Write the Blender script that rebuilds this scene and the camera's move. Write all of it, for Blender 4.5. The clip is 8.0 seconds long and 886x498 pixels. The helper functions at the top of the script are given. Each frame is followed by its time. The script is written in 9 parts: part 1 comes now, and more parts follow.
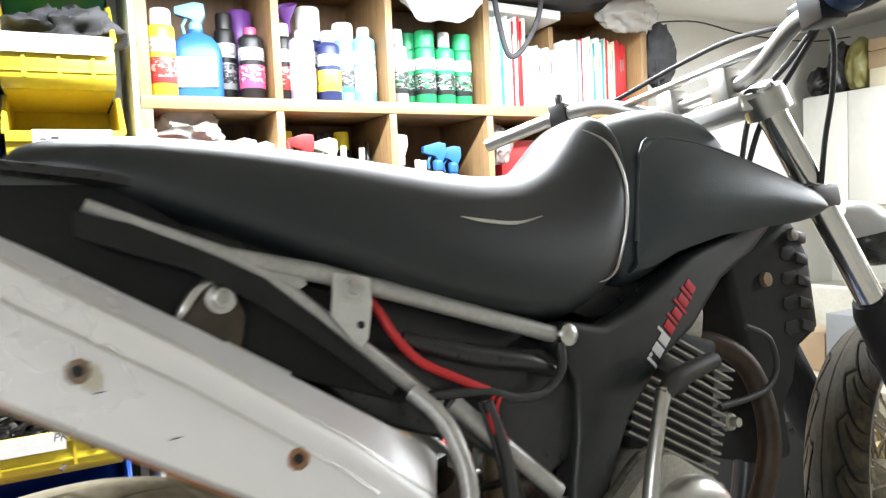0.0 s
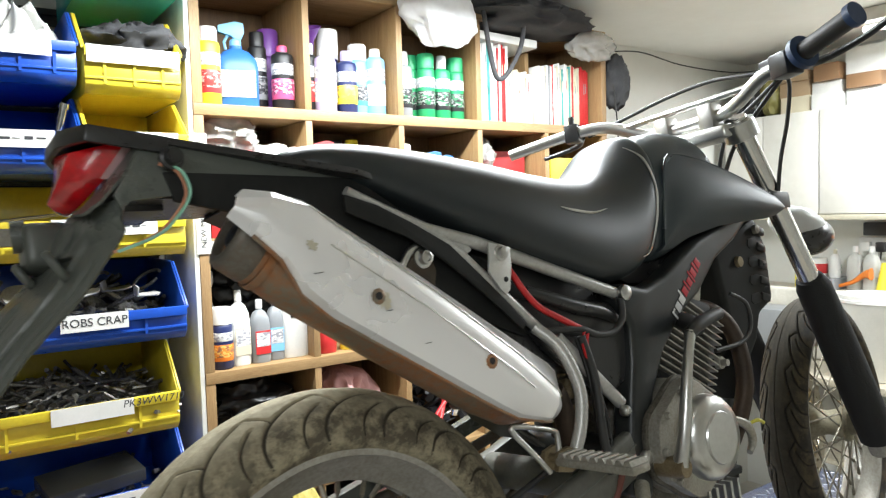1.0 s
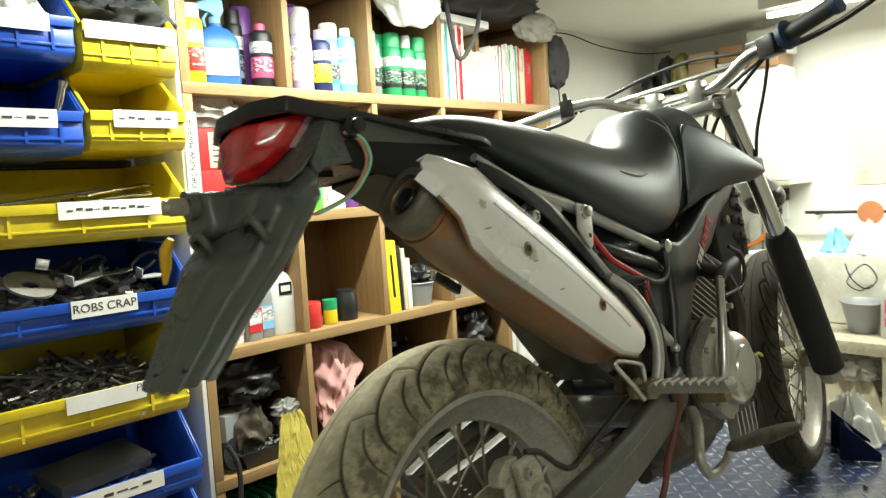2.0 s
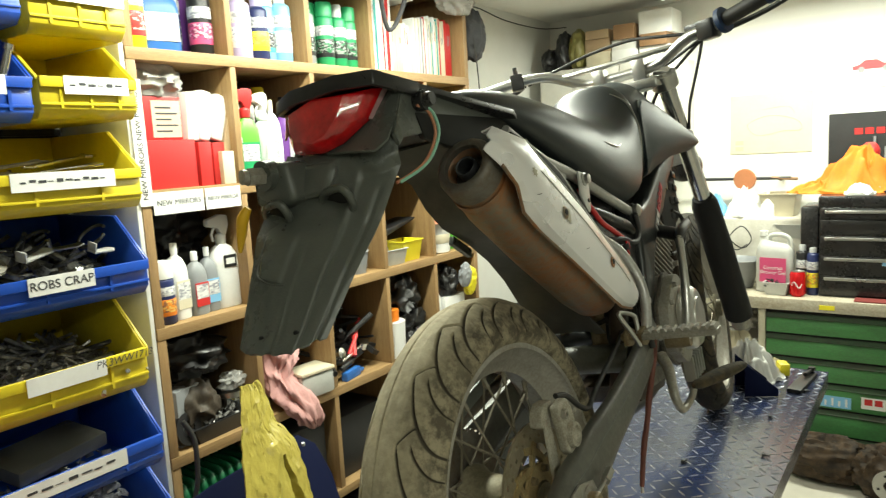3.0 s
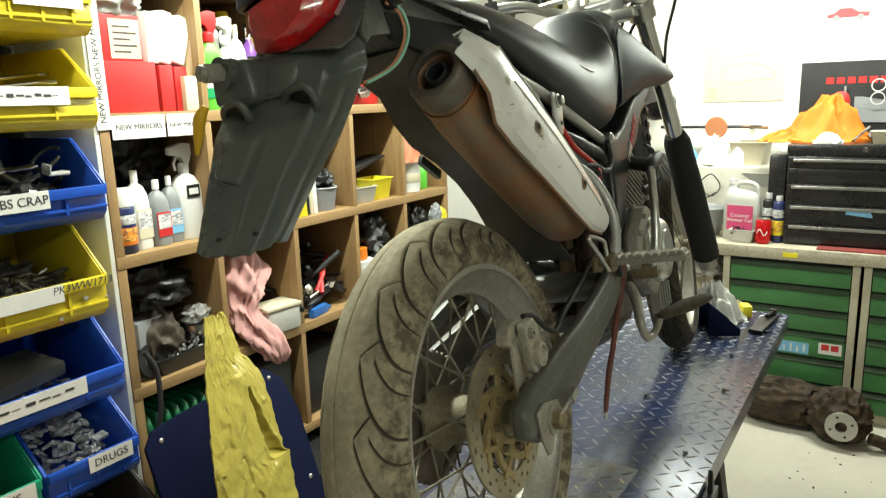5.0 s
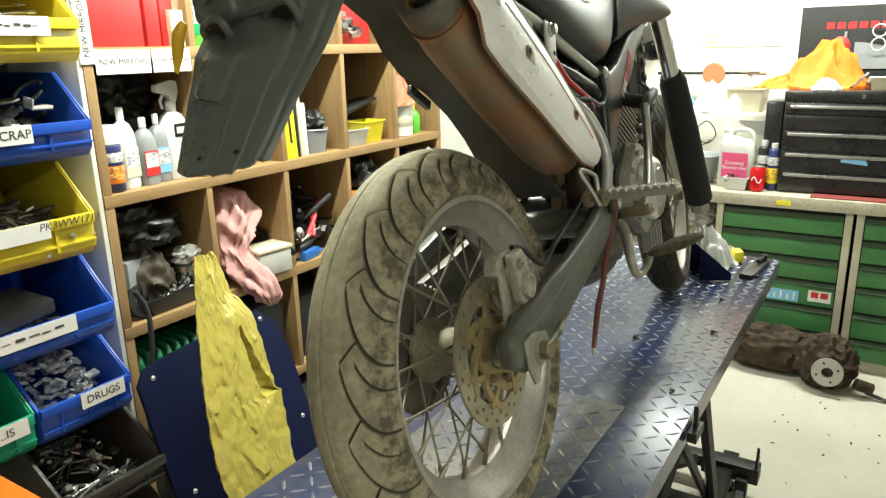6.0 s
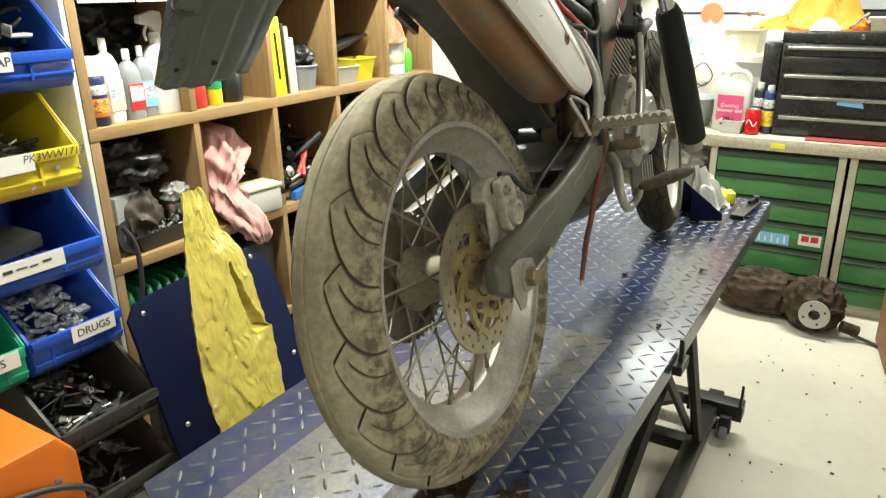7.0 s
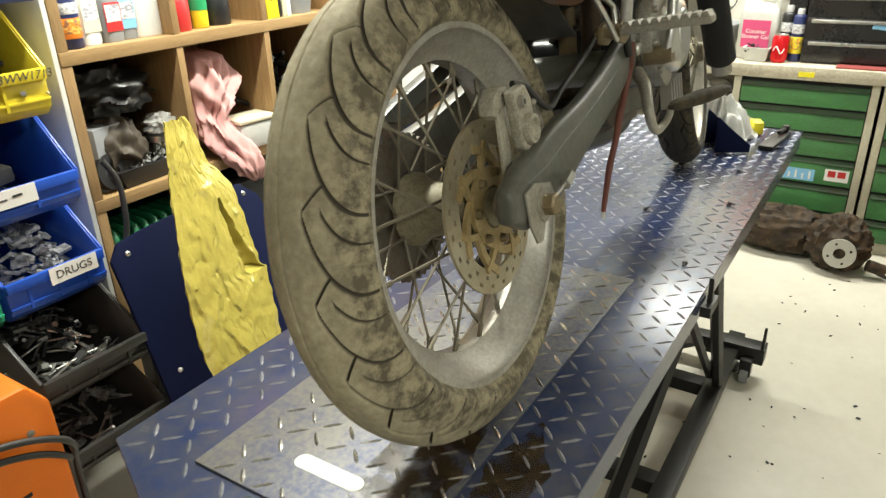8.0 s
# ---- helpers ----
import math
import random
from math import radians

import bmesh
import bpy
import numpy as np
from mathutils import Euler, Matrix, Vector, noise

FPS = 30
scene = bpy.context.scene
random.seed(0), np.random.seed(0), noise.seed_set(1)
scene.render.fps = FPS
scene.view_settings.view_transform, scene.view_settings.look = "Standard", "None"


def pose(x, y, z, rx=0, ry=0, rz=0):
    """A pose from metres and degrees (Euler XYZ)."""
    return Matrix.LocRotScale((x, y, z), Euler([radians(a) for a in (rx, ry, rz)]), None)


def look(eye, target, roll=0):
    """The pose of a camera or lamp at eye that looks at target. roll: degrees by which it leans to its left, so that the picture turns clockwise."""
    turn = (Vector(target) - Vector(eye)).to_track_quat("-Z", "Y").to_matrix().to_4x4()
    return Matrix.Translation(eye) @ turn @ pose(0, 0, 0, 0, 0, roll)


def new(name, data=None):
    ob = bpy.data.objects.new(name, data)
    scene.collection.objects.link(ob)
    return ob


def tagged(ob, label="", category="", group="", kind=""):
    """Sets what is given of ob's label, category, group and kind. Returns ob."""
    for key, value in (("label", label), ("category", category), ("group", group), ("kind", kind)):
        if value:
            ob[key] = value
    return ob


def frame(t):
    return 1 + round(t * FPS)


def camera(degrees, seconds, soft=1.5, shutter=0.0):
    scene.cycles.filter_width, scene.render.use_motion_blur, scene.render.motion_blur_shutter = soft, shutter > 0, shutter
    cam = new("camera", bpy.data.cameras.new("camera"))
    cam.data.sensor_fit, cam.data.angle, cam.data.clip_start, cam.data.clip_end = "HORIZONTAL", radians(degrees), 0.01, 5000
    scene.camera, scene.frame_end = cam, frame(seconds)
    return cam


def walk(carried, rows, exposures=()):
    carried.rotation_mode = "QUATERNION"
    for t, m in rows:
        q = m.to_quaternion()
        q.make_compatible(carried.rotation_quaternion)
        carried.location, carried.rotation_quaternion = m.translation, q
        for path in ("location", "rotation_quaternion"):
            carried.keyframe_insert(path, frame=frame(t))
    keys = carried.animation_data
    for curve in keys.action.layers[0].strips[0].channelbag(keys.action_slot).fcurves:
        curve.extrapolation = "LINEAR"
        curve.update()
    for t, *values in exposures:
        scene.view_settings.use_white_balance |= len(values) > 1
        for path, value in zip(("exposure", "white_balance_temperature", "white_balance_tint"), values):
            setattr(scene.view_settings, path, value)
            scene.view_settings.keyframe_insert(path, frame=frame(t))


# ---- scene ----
# ---- camera ----
cam = camera(63.8, 8.0, soft=1.2, shutter=0.4)
PATH = [
    (0, (0.059, 0.515, 1.53), (0.995, 2.278, 1.405), -2.6),
    (0.5, (-0.142, 0.441, 1.52), (0.903, 2.143, 1.401), -2.1),
    (1, (-0.306, 0.404, 1.518), (0.84, 2.039, 1.407), -1.6),
    (1.2, (-0.362, 0.415, 1.507), (0.826, 2.021, 1.401), -1.6),
    (2.3, (-0.685, 0.578, 1.508), (0.796, 1.905, 1.294), -3.4),
    (2.5, (-0.74, 0.612, 1.515), (0.791, 1.877, 1.279), -3.3),
    (3, (-0.788, 0.65, 1.519), (0.835, 1.787, 1.243), -3.2),
    (3.5, (-0.786, 0.66, 1.515), (0.873, 1.74, 1.228), -2.7),
    (4, (-0.776, 0.661, 1.497), (0.883, 1.732, 1.183), -2.3),
    (4.5, (-0.774, 0.657, 1.485), (0.881, 1.721, 1.127), -1.8),
    (4.7, (-0.774, 0.659, 1.478), (0.878, 1.722, 1.1), -1.8),
    (6, (-0.766, 0.654, 1.435), (0.859, 1.687, 0.894), -1.4),
    (6.5, (-0.763, 0.652, 1.421), (0.849, 1.667, 0.813), -1.2),
    (7, (-0.763, 0.645, 1.404), (0.832, 1.643, 0.726), -1.0),
    (7.5, (-0.773, 0.645, 1.383), (0.796, 1.627, 0.625), -0.9),
    (8, (-0.661, 0.703, 1.338), (0.869, 1.691, 0.513), -1.6),
]
walk(cam, [(t, look(eye, target, roll)) for t, eye, target, roll in PATH],
     [(0, 0.66, 5900, 20), (1, 0.30, 5950, 17), (1.6, 0.12, 6300, 9), (2.5, -0.02, 6800, 4), (4.5, -0.06, 6600, 5), (6, 0.34, 6550, 6), (8, 0.54, 6650, 12)])

# ---- world and light ----
world = bpy.data.worlds.new("world")
world.use_nodes = True
world.node_tree.nodes["Background"].inputs[0].default_value = (0.75, 0.85, 1.0, 1)
world.node_tree.nodes["Background"].inputs[1].default_value = 0.01
scene.world = world


# ---- geometry helpers ----
class Geo:
    """Collects vertices and faces of one mesh."""

    def __init__(self):
        self.v, self.f = [], []

    def add(self, verts, faces, m=None):
        n = len(self.v)
        self.v += [tuple(m @ Vector(p)) if m else tuple(p) for p in verts]
        self.f += [tuple(i + n for i in f) for f in faces]
        return self

    def box(self, x0, x1, y0, y1, z0, z1, m=None):
        v = [(x, y, z) for x in (x0, x1) for y in (y0, y1) for z in (z0, z1)]
        return self.add(v, [(0, 1, 3, 2), (4, 6, 7, 5), (0, 4, 5, 1), (2, 3, 7, 6), (0, 2, 6, 4), (1, 5, 7, 3)], m)

    def plate(self, outline, lo, hi, axis="y", m=None):
        """A flat outline, given in the other two axes, thick from lo to hi along axis."""
        k = {"x": 0, "y": 1, "z": 2}[axis]
        n = len(outline)
        v = []
        for d in (lo, hi):
            for a, b in outline:
                p = [a, b]
                p.insert(k, d)
                v.append(p)
        f = [tuple(range(n - 1, -1, -1)), tuple(range(n, 2 * n))]
        f += [(i, (i + 1) % n, n + (i + 1) % n, n + i) for i in range(n)]
        return self.add(v, f, m)

    def rings(self, rings, closed=False, caps=True, m=None):
        """Joins rings of equally many points."""
        n, k = len(rings[0]), len(rings)
        v = [p for r in rings for p in r]
        f = []
        for i in range(k if closed else k - 1):
            a, b = i * n, ((i + 1) % k) * n
            f += [(a + j, a + (j + 1) % n, b + (j + 1) % n, b + j) for j in range(n)]
        if caps and not closed:
            f += [tuple(range(n - 1, -1, -1)), tuple(range((k - 1) * n, k * n))]
        return self.add(v, f, m)

    def tube(self, points, r, sides=10, smooth=0, m=None, caps=True):
        """A tube along points; r is one radius or one for each point; smooth: steps of a spline between points."""
        pts = [Vector(p) for p in points]
        rad = list(r) if isinstance(r, (list, tuple)) else [r] * len(pts)
        if smooth:
            out, orad = [], []
            for i in range(len(pts) - 1):
                a, b = pts[max(i - 1, 0)], pts[i]
                c, d = pts[i + 1], pts[min(i + 2, len(pts) - 1)]
                for s in range(smooth):
                    t = s / smooth
                    out.append(0.5 * (2 * b + (c - a) * t + (2 * a - 5 * b + 4 * c - d) * t * t + (3 * b - a - 3 * c + d) * t ** 3))
                    orad.append(rad[i] + (rad[i + 1] - rad[i]) * t)
            pts, rad = out + [pts[-1]], orad + [rad[-1]]
        rings, side = [], None
        for i, p in enumerate(pts):
            d = (pts[min(i + 1, len(pts) - 1)] - pts[max(i - 1, 0)]).normalized()
            if side is None:
                side = d.cross(Vector((0, 0, 1)) if abs(d.z) < 0.9 else Vector((1, 0, 0)))
            side = (side - d * side.dot(d)).normalized()
            up = d.cross(side)
            rings.append([p + rad[i] * (math.cos(a) * side + math.sin(a) * up) for a in [2 * math.pi * j / sides for j in range(sides)]])
        return self.rings(rings, caps=caps, m=m)

    def lathe(self, profile, n=32, m=None, closed=False):
        """Turns a profile of (radius, height) about z."""
        rings = [[(r * math.cos(2 * math.pi * j / n), r * math.sin(2 * math.pi * j / n), h) for j in range(n)] for r, h in profile]
        return self.rings(rings, closed=closed, caps=not closed, m=m)

    def ball(self, c, rx, ry, rz, n=14, k=8, m=None):
        prof = [[(c[0] + rx * math.sin(math.pi * i / k) * math.cos(2 * math.pi * j / n), c[1] + ry * math.sin(math.pi * i / k) * math.sin(2 * math.pi * j / n),
                  c[2] - rz * math.cos(math.pi * i / k)) for j in range(n)] for i in range(1, k)]
        return self.rings(prof, m=m)

    def mesh(self, name, material, bevel=0.0, segments=2, angle=48, thick=0.0):
        data = bpy.data.meshes.new(name)
        data.from_pydata(self.v, [], self.f)
        bm = bmesh.new()
        bm.from_mesh(data)
        bmesh.ops.recalc_face_normals(bm, faces=bm.faces)
        if thick:
            bmesh.ops.solidify(bm, geom=bm.faces[:], thickness=thick)
            bmesh.ops.recalc_face_normals(bm, faces=bm.faces)
        if bevel:
            edges = [e for e in bm.edges if len(e.link_faces) == 2 and e.calc_face_angle(0) > 0.5]
            bmesh.ops.bevel(bm, geom=edges, offset=bevel, segments=segments, profile=0.6, affect="EDGES", clamp_overlap=True)
        for f in bm.faces:
            f.smooth = True
        bm.to_mesh(data)
        bm.free()
        data.set_sharp_from_angle(angle=radians(angle))
        data.materials.append(material)
        return data


def part(name, geo, material, parent=None, label="", bevel=0.0, segments=2, angle=48, thick=0.0):
    """Links one mesh object, under a thing or a part."""
    ob = new(name, geo.mesh(name, material, bevel, segments, angle, thick) if isinstance(geo, Geo) else geo)
    if parent:
        ob.parent = parent
    if label:
        ob["label"] = label
    return ob


def thing(name, label, category, m=None, group="", kind=""):
    """An Empty that holds the parts of one thing."""
    ob = tagged(new(name), label, category, group, kind)
    if m is not None:
        ob.matrix_basis = m
    return ob


def solid(name, geo, material, label, category, m=None, group="", kind="", bevel=0.0, segments=2, angle=48, thick=0.0):
    """A thing of one mesh."""
    ob = tagged(part(name, geo, material, None, "", bevel, segments, angle, thick), label, category, group, kind)
    if m is not None:
        ob.matrix_basis = m
    return ob


def axis_y(x, y, z):
    """Turns a lathe's axis from z to y."""
    return pose(x, y, z, 90, 0, 0)


# ---- materials ----
def mat(name, color, rough=0.5, metal=0.0, second=None, scale=8.0, amount=0.6, fine=0.3, bump=0.0, bump_scale=120.0, coat=0.0, stretch=(1, 1, 1),
        rough_var=0.15, alpha=1.0, trans=0.0, spec=0.5, random_value=0.0, emit=0.0):
    """A procedural surface: two colours mixed by coarse and fine noise, with uneven gloss and relief."""
    m = bpy.data.materials.new(name)
    m.use_nodes = True
    nt = m.node_tree
    bsdf = nt.nodes["Principled BSDF"]
    n = lambda kind: nt.nodes.new(kind)
    co = n("ShaderNodeTexCoord")
    mp = n("ShaderNodeMapping")
    mp.inputs["Scale"].default_value = stretch
    nt.links.new(co.outputs["Object"], mp.inputs["Vector"])
    def noise_at(s, detail):
        t = n("ShaderNodeTexNoise")
        t.inputs["Scale"].default_value, t.inputs["Detail"].default_value, t.inputs["Roughness"].default_value = s, detail, 0.6
        nt.links.new(mp.outputs[0], t.inputs["Vector"])
        return t.outputs["Fac"]
    coarse, small = noise_at(scale, 4), noise_at(scale * 11, 3)
    blend = n("ShaderNodeMix")
    blend.data_type = "FLOAT"
    blend.inputs["Factor"].default_value = fine
    nt.links.new(coarse, blend.inputs["A"])
    nt.links.new(small, blend.inputs["B"])
    ramp = n("ShaderNodeMapRange")
    ramp.inputs["From Min"].default_value, ramp.inputs["From Max"].default_value = 0.42 - 0.2 * (1 - amount), 0.62
    ramp.inputs["To Max"].default_value = amount
    nt.links.new(blend.outputs["Result"], ramp.inputs["Value"])
    second = second or tuple(c * 0.72 for c in color)
    mix = n("ShaderNodeMix")
    mix.data_type = "RGBA"
    mix.inputs["A"].default_value, mix.inputs["B"].default_value = (*color, 1), (*second, 1)
    nt.links.new(ramp.outputs[0], mix.inputs["Factor"])
    out = mix.outputs["Result"]
    if random_value:
        info, hsv, rng = n("ShaderNodeObjectInfo"), n("ShaderNodeHueSaturation"), n("ShaderNodeMapRange")
        rng.inputs["To Min"].default_value, rng.inputs["To Max"].default_value = 1 - random_value, 1 + random_value
        nt.links.new(info.outputs["Random"], rng.inputs["Value"])
        nt.links.new(rng.outputs[0], hsv.inputs["Value"])
        nt.links.new(out, hsv.inputs["Color"])
        out = hsv.outputs[0]
    nt.links.new(out, bsdf.inputs["Base Color"])
    rr = n("ShaderNodeMapRange")
    rr.inputs["To Min"].default_value, rr.inputs["To Max"].default_value = max(0.02, rough - rough_var), min(1, rough + rough_var)
    nt.links.new(blend.outputs["Result"], rr.inputs["Value"])
    nt.links.new(rr.outputs[0], bsdf.inputs["Roughness"])
    bsdf.inputs["Metallic"].default_value = metal
    bsdf.inputs["Coat Weight"].default_value = coat
    bsdf.inputs["Alpha"].default_value = alpha
    bsdf.inputs["Transmission Weight"].default_value = trans
    bsdf.inputs["Specular IOR Level"].default_value = spec
    if emit:
        bsdf.inputs["Emission Color"].default_value = (*color, 1)
        bsdf.inputs["Emission Strength"].default_value = emit
    if bump:
        b = n("ShaderNodeBump")
        b.inputs["Strength"].default_value, b.inputs["Distance"].default_value = bump, 0.002
        nt.links.new(noise_at(bump_scale, 4), b.inputs["Height"])
        nt.links.new(b.outputs[0], bsdf.inputs["Normal"])
    return m


def printed(name, base, ink, light, scale=115.0, stretch=(1, 1, 1.9), share=0.40):
    """A printed wrapper: blocks of ink and pale lettering on a base colour, another cut for each object."""
    m = mat(name, base, 0.36, scale=15, amount=0.35)
    nt = m.node_tree
    n = lambda kind: nt.nodes.new(kind)
    co, info, mp, vo = n("ShaderNodeTexCoord"), n("ShaderNodeObjectInfo"), n("ShaderNodeMapping"), n("ShaderNodeTexVoronoi")
    off = n("ShaderNodeMath")
    off.operation = "MULTIPLY"
    off.inputs[1].default_value = 7.0
    nt.links.new(info.outputs["Random"], off.inputs[0])
    mp.inputs["Scale"].default_value = stretch
    nt.links.new(co.outputs["Object"], mp.inputs["Vector"])
    nt.links.new(off.outputs[0], mp.inputs["Location"])
    vo.distance = "CHEBYCHEV"
    vo.inputs["Scale"].default_value = scale
    nt.links.new(mp.outputs[0], vo.inputs["Vector"])
    sep = n("ShaderNodeSeparateColor")
    nt.links.new(vo.outputs["Color"], sep.inputs[0])
    color = nt.nodes["Principled BSDF"].inputs["Base Color"].links[0].from_socket
    for channel, tint, limit in ((0, ink, 1 - share), (1, light, 0.72)):
        gt, mix = n("ShaderNodeMath"), n("ShaderNodeMix")
        gt.operation = "GREATER_THAN"
        gt.inputs[1].default_value = limit
        nt.links.new(sep.outputs[channel], gt.inputs[0])
        mix.data_type = "RGBA"
        mix.inputs["B"].default_value = (*tint, 1)
        nt.links.new(gt.outputs[0], mix.inputs["Factor"])
        nt.links.new(color, mix.inputs["A"])
        color = mix.outputs["Result"]
    nt.links.new(color, nt.nodes["Principled BSDF"].inputs["Base Color"])
    return m


def wood(name, light, dark, along=(1, 14, 14), rough=0.5):
    return mat(name, light, rough, second=dark, scale=5, amount=0.75, fine=0.45, bump=0.25, bump_scale=60, stretch=along)


M_floor = mat("painted_concrete", (0.60, 0.57, 0.49), 0.35, second=(0.46, 0.43, 0.36), scale=2.2, amount=0.55, bump=0.15, bump_scale=90)
# Tones for the two unseen walls, darkened to limit bounced light.
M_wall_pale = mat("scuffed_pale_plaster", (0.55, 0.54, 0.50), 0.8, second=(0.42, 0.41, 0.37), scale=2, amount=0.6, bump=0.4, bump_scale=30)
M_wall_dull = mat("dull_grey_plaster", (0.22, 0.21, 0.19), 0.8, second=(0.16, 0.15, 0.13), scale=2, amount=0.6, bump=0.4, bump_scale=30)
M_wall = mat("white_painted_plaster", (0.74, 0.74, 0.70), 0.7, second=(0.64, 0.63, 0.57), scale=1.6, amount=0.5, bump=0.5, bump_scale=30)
M_ceiling = mat("white_ceiling_paint", (0.80, 0.80, 0.76), 0.8, second=(0.68, 0.67, 0.62), scale=1.2, amount=0.5, bump=0.2, bump_scale=40)
M_white_board = mat("white_melamine", (0.70, 0.69, 0.64), 0.4, second=(0.52, 0.50, 0.44), scale=3, amount=0.5)
M_shelf = wood("shelf_pine_across", (0.39, 0.25, 0.112), (0.22, 0.128, 0.052))
M_shelf_up = wood("shelf_pine_upright", (0.36, 0.23, 0.104), (0.21, 0.120, 0.048), (14, 14, 1))
# Back board coloured darker to put the pigeonholes' inner shade into it.
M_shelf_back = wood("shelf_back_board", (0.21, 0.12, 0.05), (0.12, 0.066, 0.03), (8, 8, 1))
M_yellow = mat("yellow_bin_plastic", (0.68, 0.54, 0.025), 0.36, second=(0.50, 0.38, 0.025), scale=7, amount=0.5, fine=0.5)
M_blue = mat("blue_bin_plastic", (0.013, 0.078, 0.46), 0.32, second=(0.013, 0.050, 0.28), scale=7, amount=0.5, fine=0.5)
M_green_bin = mat("green_bin_plastic", (0.01, 0.30, 0.16), 0.38, second=(0.01, 0.20, 0.11), scale=7, amount=0.5)
M_teal = mat("teal_bin_plastic", (0.03, 0.50, 0.40), 0.38, second=(0.02, 0.36, 0.30), scale=7, amount=0.5)
M_black_bin = mat("black_bin_plastic", (0.022, 0.022, 0.02), 0.4, second=(0.05, 0.045, 0.04), scale=9, amount=0.5)
M_paper = mat("paper_label", (0.75, 0.75, 0.72), 0.7, second=(0.55, 0.54, 0.50), scale=14, amount=0.4)
M_ink = mat("black_marker_ink", (0.045, 0.045, 0.05), 0.6)
M_black_plastic = mat("black_fender_plastic", (0.082, 0.090, 0.079), 0.29, second=(0.116, 0.124, 0.108), scale=6, amount=0.5, fine=0.3, bump=0.2, bump_scale=420, rough_var=0.12)
M_plastic_edge = mat("scuffed_plastic_edge", (0.12, 0.125, 0.115), 0.45, second=(0.07, 0.072, 0.066), scale=40, amount=0.7)
M_black_smooth = mat("black_smooth_plastic", (0.016, 0.016, 0.017), 0.3, second=(0.035, 0.034, 0.032), scale=10, amount=0.5, fine=0.5)
M_vinyl = mat("black_seat_vinyl", (0.014, 0.019, 0.021), 0.40, second=(0.026, 0.030, 0.031), scale=9, amount=0.5, bump=0.06, bump_scale=500, rough_var=0.06)
M_shroud = mat("dark_matt_shroud", (0.024, 0.034, 0.039), 0.44, second=(0.036, 0.045, 0.050), scale=6, amount=0.45, bump=0.2, bump_scale=500, rough_var=0.08)
M_frame = mat("black_frame_paint", (0.013, 0.015, 0.015), 0.36, second=(0.026, 0.028, 0.027), scale=8, amount=0.5, fine=0.3)
M_silver_paint = mat("silver_frame_paint", (0.50, 0.50, 0.48), 0.34, 0.3, second=(0.30, 0.28, 0.25), scale=18, amount=0.6, fine=0.55)
M_alu = mat("brushed_aluminium", (0.62, 0.62, 0.60), 0.33, 1.0, second=(0.42, 0.41, 0.39), scale=12, amount=0.5, bump=0.05)
M_alu_dirty = mat("dirty_aluminium", (0.40, 0.385, 0.34), 0.45, 0.5, second=(0.22, 0.20, 0.16), scale=22, amount=0.75, fine=0.5, bump=0.2)
M_cover = mat("satin_exhaust_shield", (0.92, 0.91, 0.92), 0.30, 0.42, second=(0.88, 0.87, 0.87), scale=4, amount=0.4, fine=0.0, bump=0.05, bump_scale=20)
M_rust = mat("rusty_steel", (0.205, 0.195, 0.150), 0.45, 0.45, second=(0.36, 0.135, 0.040), scale=9, amount=0.9, fine=0.35, bump=0.5, bump_scale=90)
M_stain = mat("dried_yellowish_stain", (0.55, 0.50, 0.38), 0.55, 0.2, second=(0.48, 0.46, 0.38), scale=60, amount=0.9, fine=0.5)
M_sooty = mat("heat_stained_steel", (0.16, 0.155, 0.135), 0.5, 0.45, second=(0.12, 0.080, 0.050), scale=16, amount=0.8, fine=0.4, bump=0.3)
M_grime = mat("brown_engine_grime", (0.050, 0.034, 0.020), 0.6, second=(0.022, 0.017, 0.012), scale=18, amount=0.9, bump=0.5)
M_pipe = mat("blued_outlet_steel", (0.11, 0.12, 0.135), 0.4, 0.7, second=(0.06, 0.055, 0.05), scale=30, amount=0.7)
M_sooty_dark = mat("sooty_baffle", (0.030, 0.032, 0.036), 0.6, second=(0.07, 0.065, 0.055), scale=30, amount=0.6)
M_mud = mat("dried_mud", (0.026, 0.022, 0.013), 0.85, second=(0.090, 0.066, 0.034), scale=60, amount=0.9, bump=1.0, bump_scale=140)
M_chrome = mat("worn_chrome", (0.72, 0.72, 0.71), 0.16, 1.0, second=(0.52, 0.50, 0.46), scale=16, amount=0.5)
